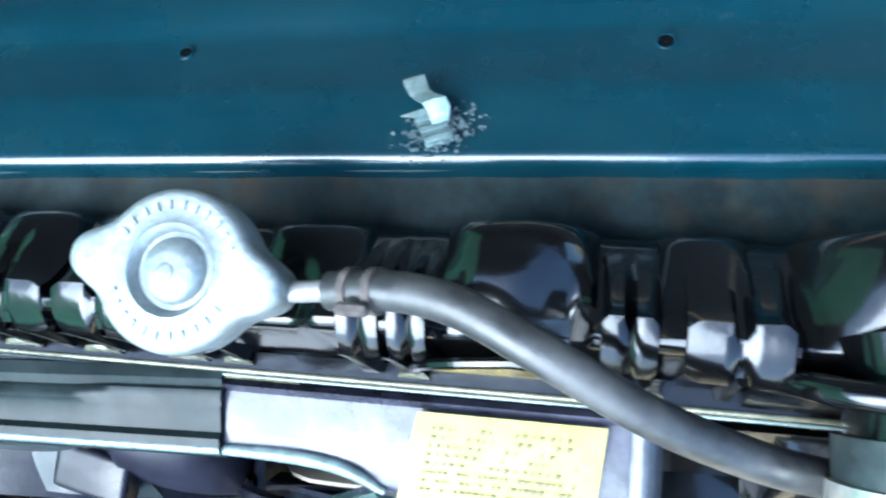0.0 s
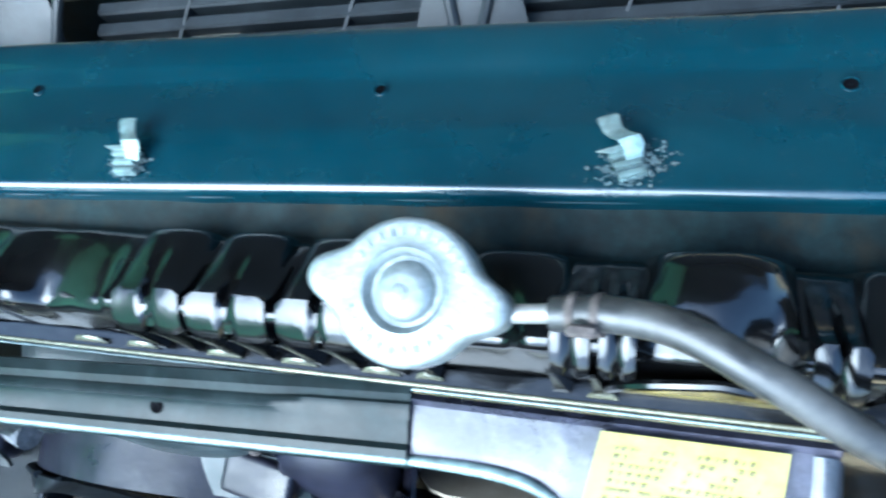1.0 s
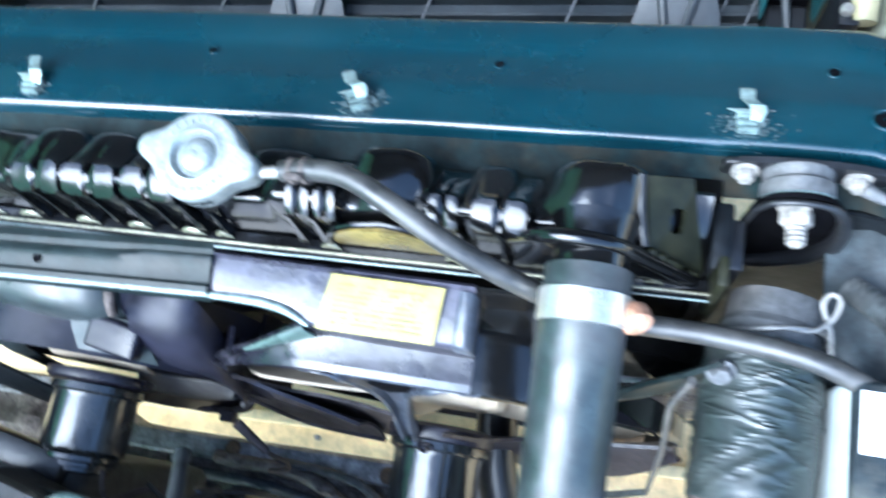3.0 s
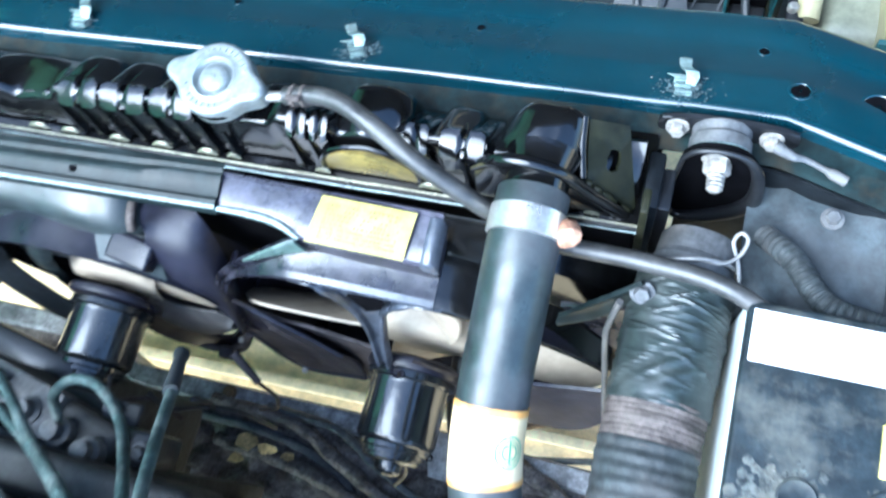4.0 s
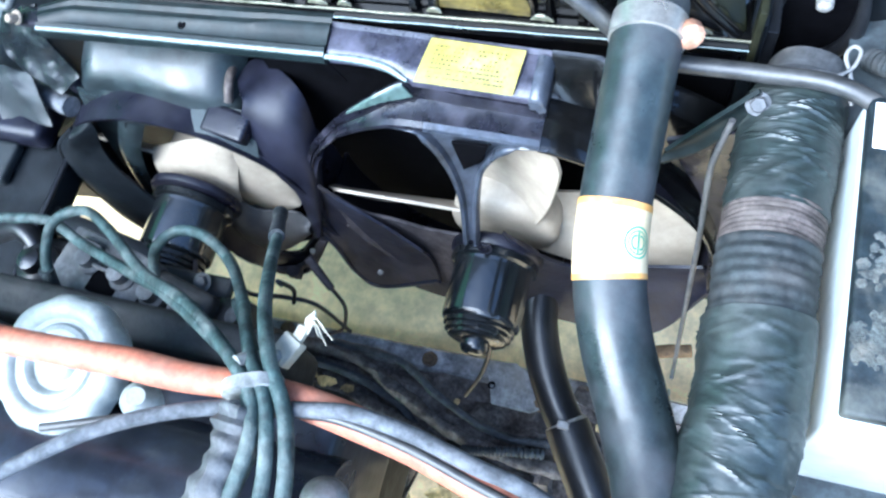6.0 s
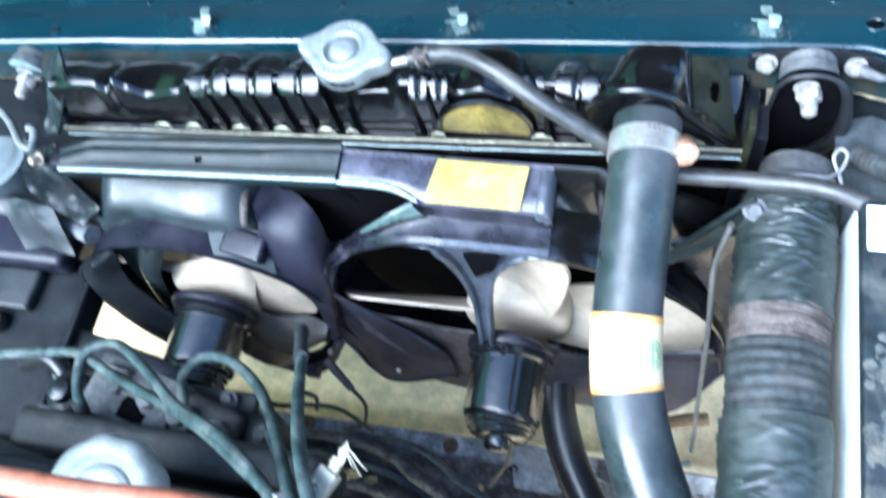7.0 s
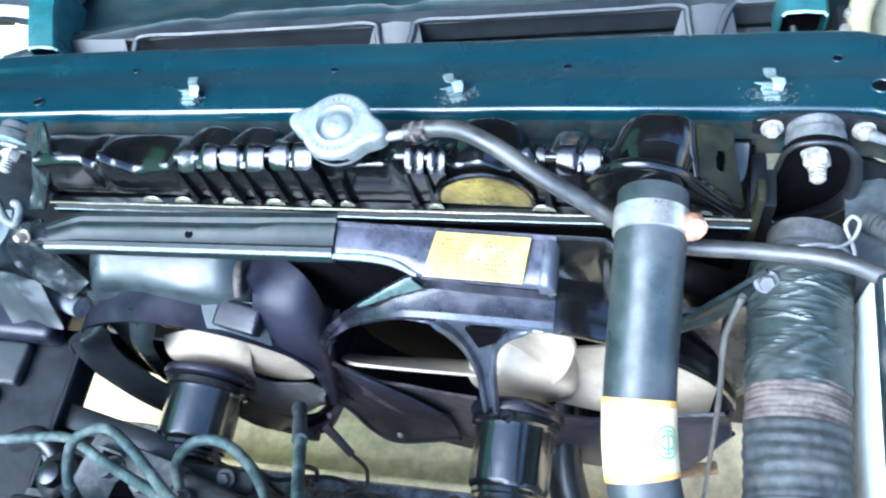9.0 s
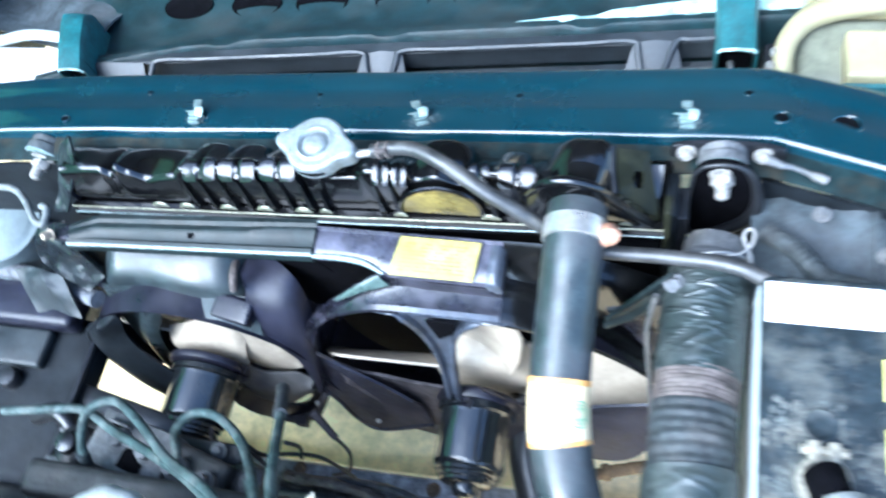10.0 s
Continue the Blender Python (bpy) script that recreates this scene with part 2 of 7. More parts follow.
M_APRON = material("dusty_inner_wing", (0.034, 0.042, 0.046), 0.62, 0.0, 0.3, 30, 0.25, 60, (0.085, 0.088, 0.092), 0.6, 12, spec=0.25)
M_GUSSET = material("pale_green_plastic", (0.060, 0.088, 0.078), 0.30, 0.0, 0.2, 60, 0.08, 90, (0.028, 0.042, 0.038), 0.5, 30, coat=0.3)
M_PAD = material("beige_pad", (0.18, 0.165, 0.12), 0.8, 0.0, 0.2, 60, 0.3, 120, (0.10, 0.09, 0.07), 0.6, 30)
M_RIBBED = material("black_ribbed_rubber", (0.022, 0.026, 0.027), 0.62, 0.0, 0.3, 50, 0.3, 90, (0.085, 0.083, 0.078), 0.7, 30, spec=0.3)
M_GRILLE = material("grey_black_grille", (0.0125, 0.0160, 0.0190), 0.45, 0.0, 0.2, 50, 0.06, 200, (0.048, 0.055, 0.060), 0.4, 12)
M_BUMPER = material("dull_bumper_paint", (0.007, 0.019, 0.022), 0.45, 0.0, 0.25, 40, 0.12, 90, (0.045, 0.050, 0.046), 0.6, 9, coat=0.15, specks=0.10)
M_LAMPGREY = material("grey_lamp_housing", (0.13, 0.135, 0.095), 0.5, 0.0, 0.15, 40, 0.06, 100, (0.20, 0.20, 0.15), 0.5, 12)
M_LAMP = material("headlamp_housing", (0.25, 0.225, 0.125), 0.4, 0.0, 0.06, 30, 0.03, 100, (0.32, 0.31, 0.23), 0.3, 10)
M_CONN = material("white_nylon", (0.44, 0.41, 0.31), 0.5, 0.0, 0.10, 60, 0.12, 200, (0.50, 0.46, 0.37), 0.4, 25)
M_FLAP = material("dusty_grey_green_plastic", (0.0085, 0.0120, 0.0135), 0.55, 0.0, 0.3, 40, 0.25, 60, (0.022, 0.029, 0.032), 0.6, 14, rough_vary=0.3)
M_CABLE = material("grimy_pale_cable", (0.095, 0.102, 0.096), 0.55, 0.0, 0.25, 60, 0.2, 200, (0.055, 0.060, 0.055), 0.6, 30)
M_GROUND = material("dry_tan_earth", (0.85, 0.64, 0.35), 0.9, 0.0, 0.14, 18, 0.6, 40, (0.52, 0.43, 0.27), 0.5, 3.5, rough_vary=0.05)
M_WALL_DARK = material("dark_wall", (0.026, 0.032, 0.042), 0.9, 0.0, 0.2, 4, 0.2, 20, (0.05, 0.055, 0.06), 0.5, 0.6)
M_WALL_GREEN = material("green_wall", (0.30, 0.78, 0.54), 0.9, 0.0, 0.15, 4, 0.2, 20, (0.16, 0.40, 0.27), 0.4, 0.6)
M_CLIP = material("dull_clip_metal", (0.20, 0.27, 0.26), 0.5, 0.6, 0.2, 90, 0.1, 300, (0.16, 0.15, 0.12), 0.5, 60)
M_SMEAR = material("dust_smear", (0.055, 0.080, 0.085), 0.8, 0.0, 0.3, 120, 0.2, 200, (0.16, 0.135, 0.11), 0.8, 60)
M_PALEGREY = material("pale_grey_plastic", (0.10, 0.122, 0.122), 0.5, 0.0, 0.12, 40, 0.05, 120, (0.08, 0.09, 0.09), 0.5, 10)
M_OLIVE = material("oily_olive_plate", (0.0080, 0.0088, 0.0045), 0.40, 0.0, 0.3, 50, 0.2, 90, (0.024, 0.023, 0.012), 0.5, 30, spec=0.18, specks=0.0)
M_LIP = material("pale_green_edge", (0.34, 0.50, 0.48), 0.5, 0.0, 0.3, 60, 0.2, 120, (0.10, 0.18, 0.18), 0.6, 35)
M_STAY = material("stay_green_paint", (0.014, 0.070, 0.078), 0.4, 0.0, 0.2, 60, 0.05, 90, (0.045, 0.10, 0.10), 0.4, 12, coat=0.3)
# Crimp metal lightened to include the sky's glint on beads and tabs.
M_CRIMP = material("crimp_metal_with_glint", (0.11, 0.108, 0.075), 0.24, 0.3, 0.25, 90, 0.1, 200, (0.06, 0.05, 0.022), 0.6, 30)
# Paler than the black parts, so thin rims carry a painted gloss highlight.
M_RIM = material("highlight_rim_plastic", (0.125, 0.165, 0.160), 0.26, 0.0, 0.25, 60, 0.05, 140, (0.07, 0.09, 0.09), 0.5, 20, coat=0.6)
# Grey-blue plastic, lightened to hold the sky sheen of bevels and lip.
M_SHEENGREY = material("sheen_grey_plastic", (0.030, 0.035, 0.046), 0.33, 0.0, 0.3, 60, 0.15, 110, (0.075, 0.082, 0.100), 0.55, 24, coat=0.3, specks=0.2)
M_WEB = material("crumpled_black_plastic", (0.006, 0.0075, 0.009), 0.30, 0.0, 0.3, 60, 0.5, 110, (0.022, 0.028, 0.030), 0.5, 24, spec=0.4, specks=0.05)
M_BAND = material("navy_black_plastic", (0.0075, 0.0080, 0.0150), 0.40, 0.0, 0.3, 60, 0.35, 70, (0.030, 0.031, 0.047), 0.55, 16, spec=0.35, specks=0.06)
M_BROWN = material("brown_dusty_plastic", (0.036, 0.032, 0.034), 0.7, 0.0, 0.3, 60, 0.3, 90, (0.062, 0.055, 0.055), 0.6, 20, spec=0.15)


# ---- building blocks ----
def part(name, bm, mat, parent=None, label="", smooth=True):
    """Links a bmesh as one mesh object under its thing."""
    bmesh.ops.recalc_face_normals(bm, faces=bm.faces)
    me = bpy.data.meshes.new(name)
    for f in bm.faces:
        f.smooth = smooth
    if smooth:
        for e in bm.edges:
            if len(e.link_faces) == 2 and e.calc_face_angle(0) > 0.75:
                e.smooth = False
    bm.to_mesh(me)
    bm.free()
    me.materials.append(mat)
    ob = new(name, me)
    if parent is not None:
        ob.parent = parent
        ob.matrix_parent_inverse = Matrix.Translation(-parent.matrix_basis.translation) if parent.type == "EMPTY" else Matrix()
    if label:
        ob["label"] = label
    return ob


def thing(name, label, category, at=(0, 0, 0), group="", kind=""):
    ob = new(name)
    ob.empty_display_size = 0.02
    ob.location = at
    return tagged(ob, label, category, group, kind)


def single(name, bm, mat, label, category, group="", kind="", smooth=True):
    return tagged(part(name, bm, mat, None, "", smooth), label, category, group, kind)


def add_box(bm, lo, hi, bevel=0.0, segs=2, m=None):
    r = bmesh.ops.create_cube(bm, size=1)
    vs = r["verts"]
    c = [(a + b) / 2 for a, b in zip(lo, hi)]
    s = [abs(b - a) for a, b in zip(lo, hi)]
    for v in vs:
        v.co = Vector((v.co.x * s[0] + c[0], v.co.y * s[1] + c[1], v.co.z * s[2] + c[2]))
    if m is not None:
        bmesh.ops.transform(bm, matrix=m, verts=vs)
    if bevel:
        es = list({e for v in vs for e in v.link_edges})
        bmesh.ops.bevel(bm, geom=es, offset=bevel, segments=segs, affect="EDGES", profile=0.6)
    return bm


def box(lo, hi, bevel=0.0, segs=2, m=None):
    return add_box(bmesh.new(), lo, hi, bevel, segs, m)


def smooth_line(pts, per=8):
    """Catmull-Rom curve through the given points."""
    p = [Vector(a) for a in pts]
    p = [p[0] * 2 - p[1]] + p + [p[-1] * 2 - p[-2]]
    out = []
    for i in range(1, len(p) - 2):
        for k in range(per):
            t = k / per
            a, b, c, d = p[i - 1], p[i], p[i + 1], p[i + 2]
            out.append(0.5 * ((2 * b) + (c - a) * t + (2 * a - 5 * b + 4 * c - d) * t * t + (3 * b - a - 3 * c + d) * t ** 3))
    out.append(p[-2])
    return out


def add_tube(bm, pts, radius, segs=12, per=8, caps=True, wobble=0.0):
    """A round tube along a smooth line; radius is a number or a function of 0..1 and the angle."""
    line = smooth_line(pts, per) if per > 1 else [Vector(a) for a in pts]
    n = len(line)
    up = Vector((0, 0, 1))
    rings = []
    side = None
    for i, p in enumerate(line):
        d = (line[min(i + 1, n - 1)] - line[max(i - 1, 0)]).normalized()
        if side is None:
            side = d.cross(up if abs(d.z) < 0.9 else Vector((1, 0, 0))).normalized()
        side = (side - d * side.dot(d)).normalized()
        oth = d.cross(side)
        ring = []
        for k in range(segs):
            a = 2 * math.pi * k / segs
            r = radius(i / (n - 1), a) if callable(radius) else radius
            if wobble:
                r *= 1 + wobble * noise.noise(p * 60 + Vector((math.cos(a), math.sin(a), 0)) * 1.5)
            ring.append(bm.verts.new(p + (side * math.cos(a) + oth * math.sin(a)) * r))
        rings.append(ring)
    for r0, r1 in zip(rings, rings[1:]):
        for k in range(segs):
            bm.faces.new((r0[k], r0[(k + 1) % segs], r1[(k + 1) % segs], r1[k]))
    if caps:
        bm.faces.new(rings[0][::-1])
        bm.faces.new(rings[-1])
    return bm


def tube(pts, radius, segs=12, per=8, caps=True, wobble=0.0):
    return add_tube(bmesh.new(), pts, radius, segs, per, caps, wobble)


def axis_pose(at, direction):
    """A pose at a point whose z runs along the direction."""
    q = Vector(direction).to_track_quat("Z", "Y")
    return Matrix.Translation(at) @ q.to_matrix().to_4x4()


def add_lathe(bm, profile, m=None, segs=32, lobes=None):
    """Turns (radius, height) pairs round z; lobes(angle) scales the radius."""
    rings = []
    for r, h in profile:
        ring = []
        for k in range(segs):
            a = 2 * math.pi * k / segs
            q = r * (lobes(a) if lobes else 1)
            ring.append(bm.verts.new((q * math.cos(a), q * math.sin(a), h)))
        rings.append(ring)
    for r0, r1 in zip(rings, rings[1:]):
        for k in range(segs):
            bm.faces.new((r0[k], r0[(k + 1) % segs], r1[(k + 1) % segs], r1[k]))
    bm.faces.new(rings[0][::-1])
    bm.faces.new(rings[-1])
    if m is not None:
        bmesh.ops.transform(bm, matrix=m, verts=[v for ring in rings for v in ring])
    return bm


def lathe(profile, m=None, segs=32, lobes=None):
    return add_lathe(bmesh.new(), profile, m, segs, lobes)


def add_sheet(bm, rows, thick=0.0):
    """A skin over rows of points; with thickness it becomes a closed shell pushed along the normals."""
    grid = [[bm.verts.new(p) for p in row] for row in rows]
    faces = []
    for a, b in zip(grid, grid[1:]):
        for i in range(len(a) - 1):
            faces.append(bm.faces.new((a[i], a[i + 1], b[i + 1], b[i])))
    if thick:
        bmesh.ops.recalc_face_normals(bm, faces=faces)
        bmesh.ops.solidify(bm, geom=faces, thickness=thick)
    return bm


def sheet(rows, thick=0.0):
    return add_sheet(bmesh.new(), rows, thick)


def skin(rows, thick, away):
    """A shell whose given surface faces away and whose thickness lies behind it."""
    for t in (thick, -thick):
        bm = sheet(rows, t)
        bm.verts.ensure_lookup_table()
        half = len(bm.verts) // 2
        way = sum((bm.verts[half + i].co - bm.verts[i].co for i in range(half)), Vector())
        if way.dot(Vector(away)) < 0:
            return bm
    return bm


def prism(outline, y0, y1, bevel=0.0, holes=()):
    """A plate in the x-z plane from y0 to y1."""
    bm = bmesh.new()
    a = [bm.verts.new((x, y0, z)) for x, z in outline]
    b = [bm.verts.new((x, y1, z)) for x, z in outline]
    n = len(a)
    bm.faces.new(a)
    bm.faces.new(b[::-1])
    for i in range(n):
        bm.faces.new((a[i], b[i], b[(i + 1) % n], a[(i + 1) % n]))
    if bevel:
        bmesh.ops.bevel(bm, geom=list(bm.edges), offset=bevel, segments=2, affect="EDGES", profile=0.6)
    return bm


def flat_plate(outline, z0, z1, bevel=0.0, m=None):
    """A plate in the x-y plane from z0 to z1."""
    bm = bmesh.new()
    a = [bm.verts.new((x, y, z0)) for x, y in outline]
    b = [bm.verts.new((x, y, z1)) for x, y in outline]
    n = len(a)
    bm.faces.new(a)
    bm.faces.new(b[::-1])
    for i in range(n):
        bm.faces.new((a[i], b[i], b[(i + 1) % n], a[(i + 1) % n]))
    if bevel:
        bmesh.ops.bevel(bm, geom=list(bm.edges), offset=bevel, segments=2, affect="EDGES", profile=0.6)
    if m is not None:
        bmesh.ops.transform(bm, matrix=m, verts=bm.verts)
    return bm


def hex_bolt(name, at, direction, parent, r=0.007, h=0.005, mat=None, label=""):
    """A hexagon head with its washer."""
    m = axis_pose(at, direction)
    bm = lathe([(r * 1.45, 0), (r * 1.45, 0.0015), (r * 1.2, 0.0018)], m, 20)
    add_lathe(bm, [(r, 0.0016), (r, h), (r * 0.85, h + 0.001)], m, 6)
    return part(name, bm, mat or M_STEEL, parent, label)


# ---- ground and car body ----
def build_ground():
    bm = bmesh.new()
    n = 60
    for span, cells in ((2.4, n),):
        rows = []
        for i in range(cells + 1):
            row = []
            for j in range(cells + 1):
                x, y = -span / 2 + span * j / cells - 0.2, -span / 2 + span * i / cells
                row.append((x, y, 0.012 * noise.noise(Vector((x * 5, y * 5, 0))) + 0.006 * noise.noise(Vector((x * 19, y * 19, 3)))))
            rows.append(row)
        add_sheet(bm, rows)
    far = 900.0
    ring = [(-1.4, -1.2), (1.0, -1.2), (1.0, 1.2), (-1.4, 1.2)]
    out = [(-far, -far), (far, -far), (far, far), (-far, far)]
    a = [bm.verts.new((x, y, -0.004)) for x, y in ring]
    b = [bm.verts.new((x, y, -0.004)) for x, y in out]
    for i in range(4):
        bm.faces.new((a[i], a[(i + 1) % 4], b[(i + 1) % 4], b[i]))
    single("ground", bm, M_GROUND, "dry tan earth with small uneven lumps under the car", "ground", kind="structure")


build_ground()

# the painted cross beam over the radiator: (x, rear edge y)
BEAM_LINE = [(-0.90, 0.085), (-0.62, 0.125), (-0.475, 0.145), (-0.34, 0.152), (-0.035, 0.163), (0.20, 0.170), (0.262, 0.170), (0.34, 0.147), (0.45, 0.10), (0.62, 0.02)]
BEAM_Z = 0.838
BEAM_PROFILE = [(-0.0022, -0.0040), (-0.0016, -0.0012), (-0.0004, 0.0004), (0.0012, 0.0008), (0.003, 0.0003), (0.012, -0.0012), (0.025, -0.0035), (0.029, -0.0050), (0.033, -0.0074), (0.053, -0.0166), (0.057, -0.0178), (0.062, -0.0182), (0.078, -0.0192), (0.084, -0.025), (0.085, -0.06)]


def beam_y(x):
    for (x0, y0), (x1, y1) in zip(BEAM_LINE, BEAM_LINE[1:]):
        if x0 <= x <= x1:
            return y0 + (y1 - y0) * (x - x0) / (x1 - x0)
    return BEAM_LINE[-1][1]


def build_beam():
    body = thing("cross_beam", "dark green painted steel cross beam with chipped rusty edge above the radiator", "car body", (-0.1, 0.16, 0.80))
    xs = [-0.9 + 1.52 * i / 76 for i in range(77)]
    prof = BEAM_PROFILE
    rows = []
    for x in xs:
        y = beam_y(x)
        k = 1.0 + 0.18 * max(0, (x - 0.0))
        rows.append([(x, y + a * k, BEAM_Z + b + 0.0012 * noise.noise(Vector((x * 9, a * 40, 0)))) for a, b in prof])
    part("top_panel", sheet(rows, -0.0016), M_GREEN, body)
    low = [(-0.001, -0.004), (-0.0025, -0.009), (-0.007, -0.0105), (-0.016, -0.012), (-0.026, -0.016), (-0.031, -0.024), (-0.032, -0.034)]
    rows = [[(x, beam_y(x) + a - 0.0012 + 0.001 * noise.noise(Vector((x * 30, a * 80, 5))), BEAM_Z + b) for a, b in low] for x in xs]
    part("edge_fold", sheet([r[:2] for r in rows], -0.0016), M_GREEN, body)
    part("rear_flange", sheet([r[1:5] for r in rows], -0.0016), M_FLANGE, body, "dusty dull green flange")
    part("flange_edge", sheet([r[4:] for r in rows if -0.40 < r[0][0] < 0.17], -0.0016), M_RUSTY, body, "brown rusty flange edge")
    return body


beam = build_beam()


def beam_top(x, a):
    """Height of the painted top at a distance behind its rear edge."""
    k = 1.0 + 0.18 * max(0, x)
    for (a0, b0), (a1, b1) in zip(BEAM_PROFILE, BEAM_PROFILE[1:]):
        if a0 * k <= a <= a1 * k:
            return BEAM_Z + b0 + (b1 - b0) * (a / k - a0) / (a1 - a0) + 0.0022
    return BEAM_Z


def beam_hole(x, dy, r, name="drain_hole"):
    m = axis_pose((x, beam_y(x) + dy, beam_top(x, dy)), (0, 0.28, 1))
    part(name, lathe([(r, -0.0006), (r, 0.0002), (r * 0.8, 0.0003), (r * 0.2, 0.0002)], m, 18), M_CORE, beam, "small dark hole")
    part("hole_rim", lathe([(r * 1.05, 0.0), (r * 1.3, 0.0), (r * 1.25, 0.0007), (r * 1.05, 0.0008), (r * 1.0, 0.0002)], m, 20), M_GREEN, beam)


for hx, hy, hr in ((-0.146, 0.050, 0.0026), (0.047, 0.048, 0.0030), (0.242, 0.055, 0.0034), (0.266, 0.022, 0.0062), (-0.405, 0.012, 0.0042), (-0.334, 0.055, 0.0025), (0.315, 0.035, 0.010)):
    beam_hole(hx, hy, hr)


def body_clip(x, turn, bent, smear):
    """A small folded steel clip standing on the beam, with the dirt that it has gathered."""
    y = beam_y(x) + 0.0125
    zc = beam_top(x, 0.0125)
    ob = thing("trim_clip", "small bent dull-metal trim clip on the green beam", "clip", (x, y, zc), group="trim clips on the beam")
    m = Matrix.Translation((x, y, zc)) @ Matrix.Rotation(radians(-13), 4, "X") @ Matrix.Rotation(radians(turn), 4, "Z")
    part("clip_base", box((-0.0058, -0.0090, 0), (0.0058, 0.0035, 0.0012), 0.0005, 2, m), M_CLIP, ob)
    for k in range(3):
        part("clip_fold", box((-0.0056 - 0.0008 * k, -0.0085 + 0.0040 * k, 0.0012), (0.0050 - 0.0006 * k, -0.0058 + 0.0040 * k, 0.0034 + 0.0011 * k), 0.0008, 2, m), M_CLIP, ob)
    part("clip_wing", flat_plate([(-0.0120, 0.0042), (-0.0060, 0.0015), (0.0015, 0.0020), (0.0010, 0.0046)], 0.0050, 0.0060, 0.0003, m), M_CLIP, ob)
    rows = []
    for v, w, u, half in ((-0.0030, 0.0035, 0.0035, 0.0030), (0.0010, 0.0080, 0.0045, 0.0040), (0.0045, 0.0095, 0.0035, 0.0044), (0.0085, 0.0075, 0.0005, 0.0038), (0.0110, 0.0072, -0.0010, 0.0038), (0.0155, 0.0085, -0.0015, 0.0042), (0.0175, 0.0078, -0.0015, 0.0040)):
        rows.append([m @ Vector((bent + u - half, v, w)), m @ Vector((bent + u, v, w + 0.0004)), m @ Vector((bent + u + half, v, w))])
    part("clip_hook", sheet(rows, 0.0009), M_CLIP, ob)
    if smear:
        rng = random.Random(int(x * 1000))
        bm = bmesh.new()
        for k in range(700):
            a, q = rng.uniform(0, 6.28), abs(rng.gauss(0, 1.15 * smear))
            cx, cy = q * math.cos(a), q * math.sin(a) * 0.7 - 0.003
            r = rng.uniform(0.00015, 0.0011)
            c = [bm.verts.new(m @ Vector((cx + r * rng.uniform(0.5, 1.2) * math.cos(u), cy + r * rng.uniform(0.5, 1.2) * math.sin(u), 0.0003 + 0.000003 * k))) for u in (0, 0.9, 1.8, 2.7, 3.6, 4.5, 5.4)]
            bm.faces.new(c)
        tagged(part("dirt_crust", bm, M_SMEAR, ob, "pale dusty crust"), kind="stuff")
    return ob


body_clip(-0.258, 4, 0.000, 0.004)
body_clip(-0.0335, 20, -0.002, 0.0065)
body_clip(0.194, 2, 0.0, 0.0075)


def unseen_walls():
    # Added out of view: dark surfaces block sky, the green one tints reflections.
    bm = box((-6, 2.6, 0), (6, 2.8, 5.6), 0.01, 1)
    single("wall_front", bm, M_WALL_DARK, "unseen dark wall added ahead of the car to darken reflections", "wall", kind="structure")
    bm = box((-3.4, -6, 0), (-3.2, 2.6, 2.9), 0.01, 1)
    single("wall_left", bm, M_WALL_GREEN, "unseen green wall added beside the car to tint reflections", "wall", kind="structure")

    single("ceiling", box((-6, 0.40, 3.3), (6, 2.6, 3.4), 0.01, 1), M_WALL_DARK, "unseen dark canopy added over the nose to darken reflections", "ceiling", kind="structure")


unseen_walls()


def car_sides():
    # Unseen sides and bulkhead, added so less light reaches the ground.
    for x0, x1 in ((-0.80, -0.76), (0.60, 0.64)):
        single("wing_panel", box((x0, -0.95, 0.58), (x1, 0.56, 0.80), 0.01, 2), M_GREEN_DULL, "unseen dull green wing panel added to shade the ground below", "car body", group="wing panels")
    single("bulkhead", box((-0.80, -1.0, 0.62), (0.64, -0.95, 0.90), 0.01, 2), M_GREEN_DULL, "unseen dull green bulkhead added behind the bay to shade the ground", "car body")


car_sides()


def support_panels():
    """Upright panels that carry the beam at both radiator ends."""
    for x0, x1 in ((-0.76, -0.404), (0.2075, 0.60)):
        rows = []
        for i in range(13):
            x = x0 + (x1 - x0) * i / 12
            y = beam_y(x)
            rows.append([(x, y - 0.024 + 0.003 * noise.noise(Vector((x * 25, k * 0.7, 2))), 0.815 - 0.55 * k / 8) for k in range(9)])
        part("support_panel", sheet(rows, 0.002), M_PADDLE, beam, "dusty dark support panel")


support_panels()


# ---- radiator ----
def rise(x):
    """The radiator stands a little higher at one end."""
    return 0.030 * (x + 0.04)


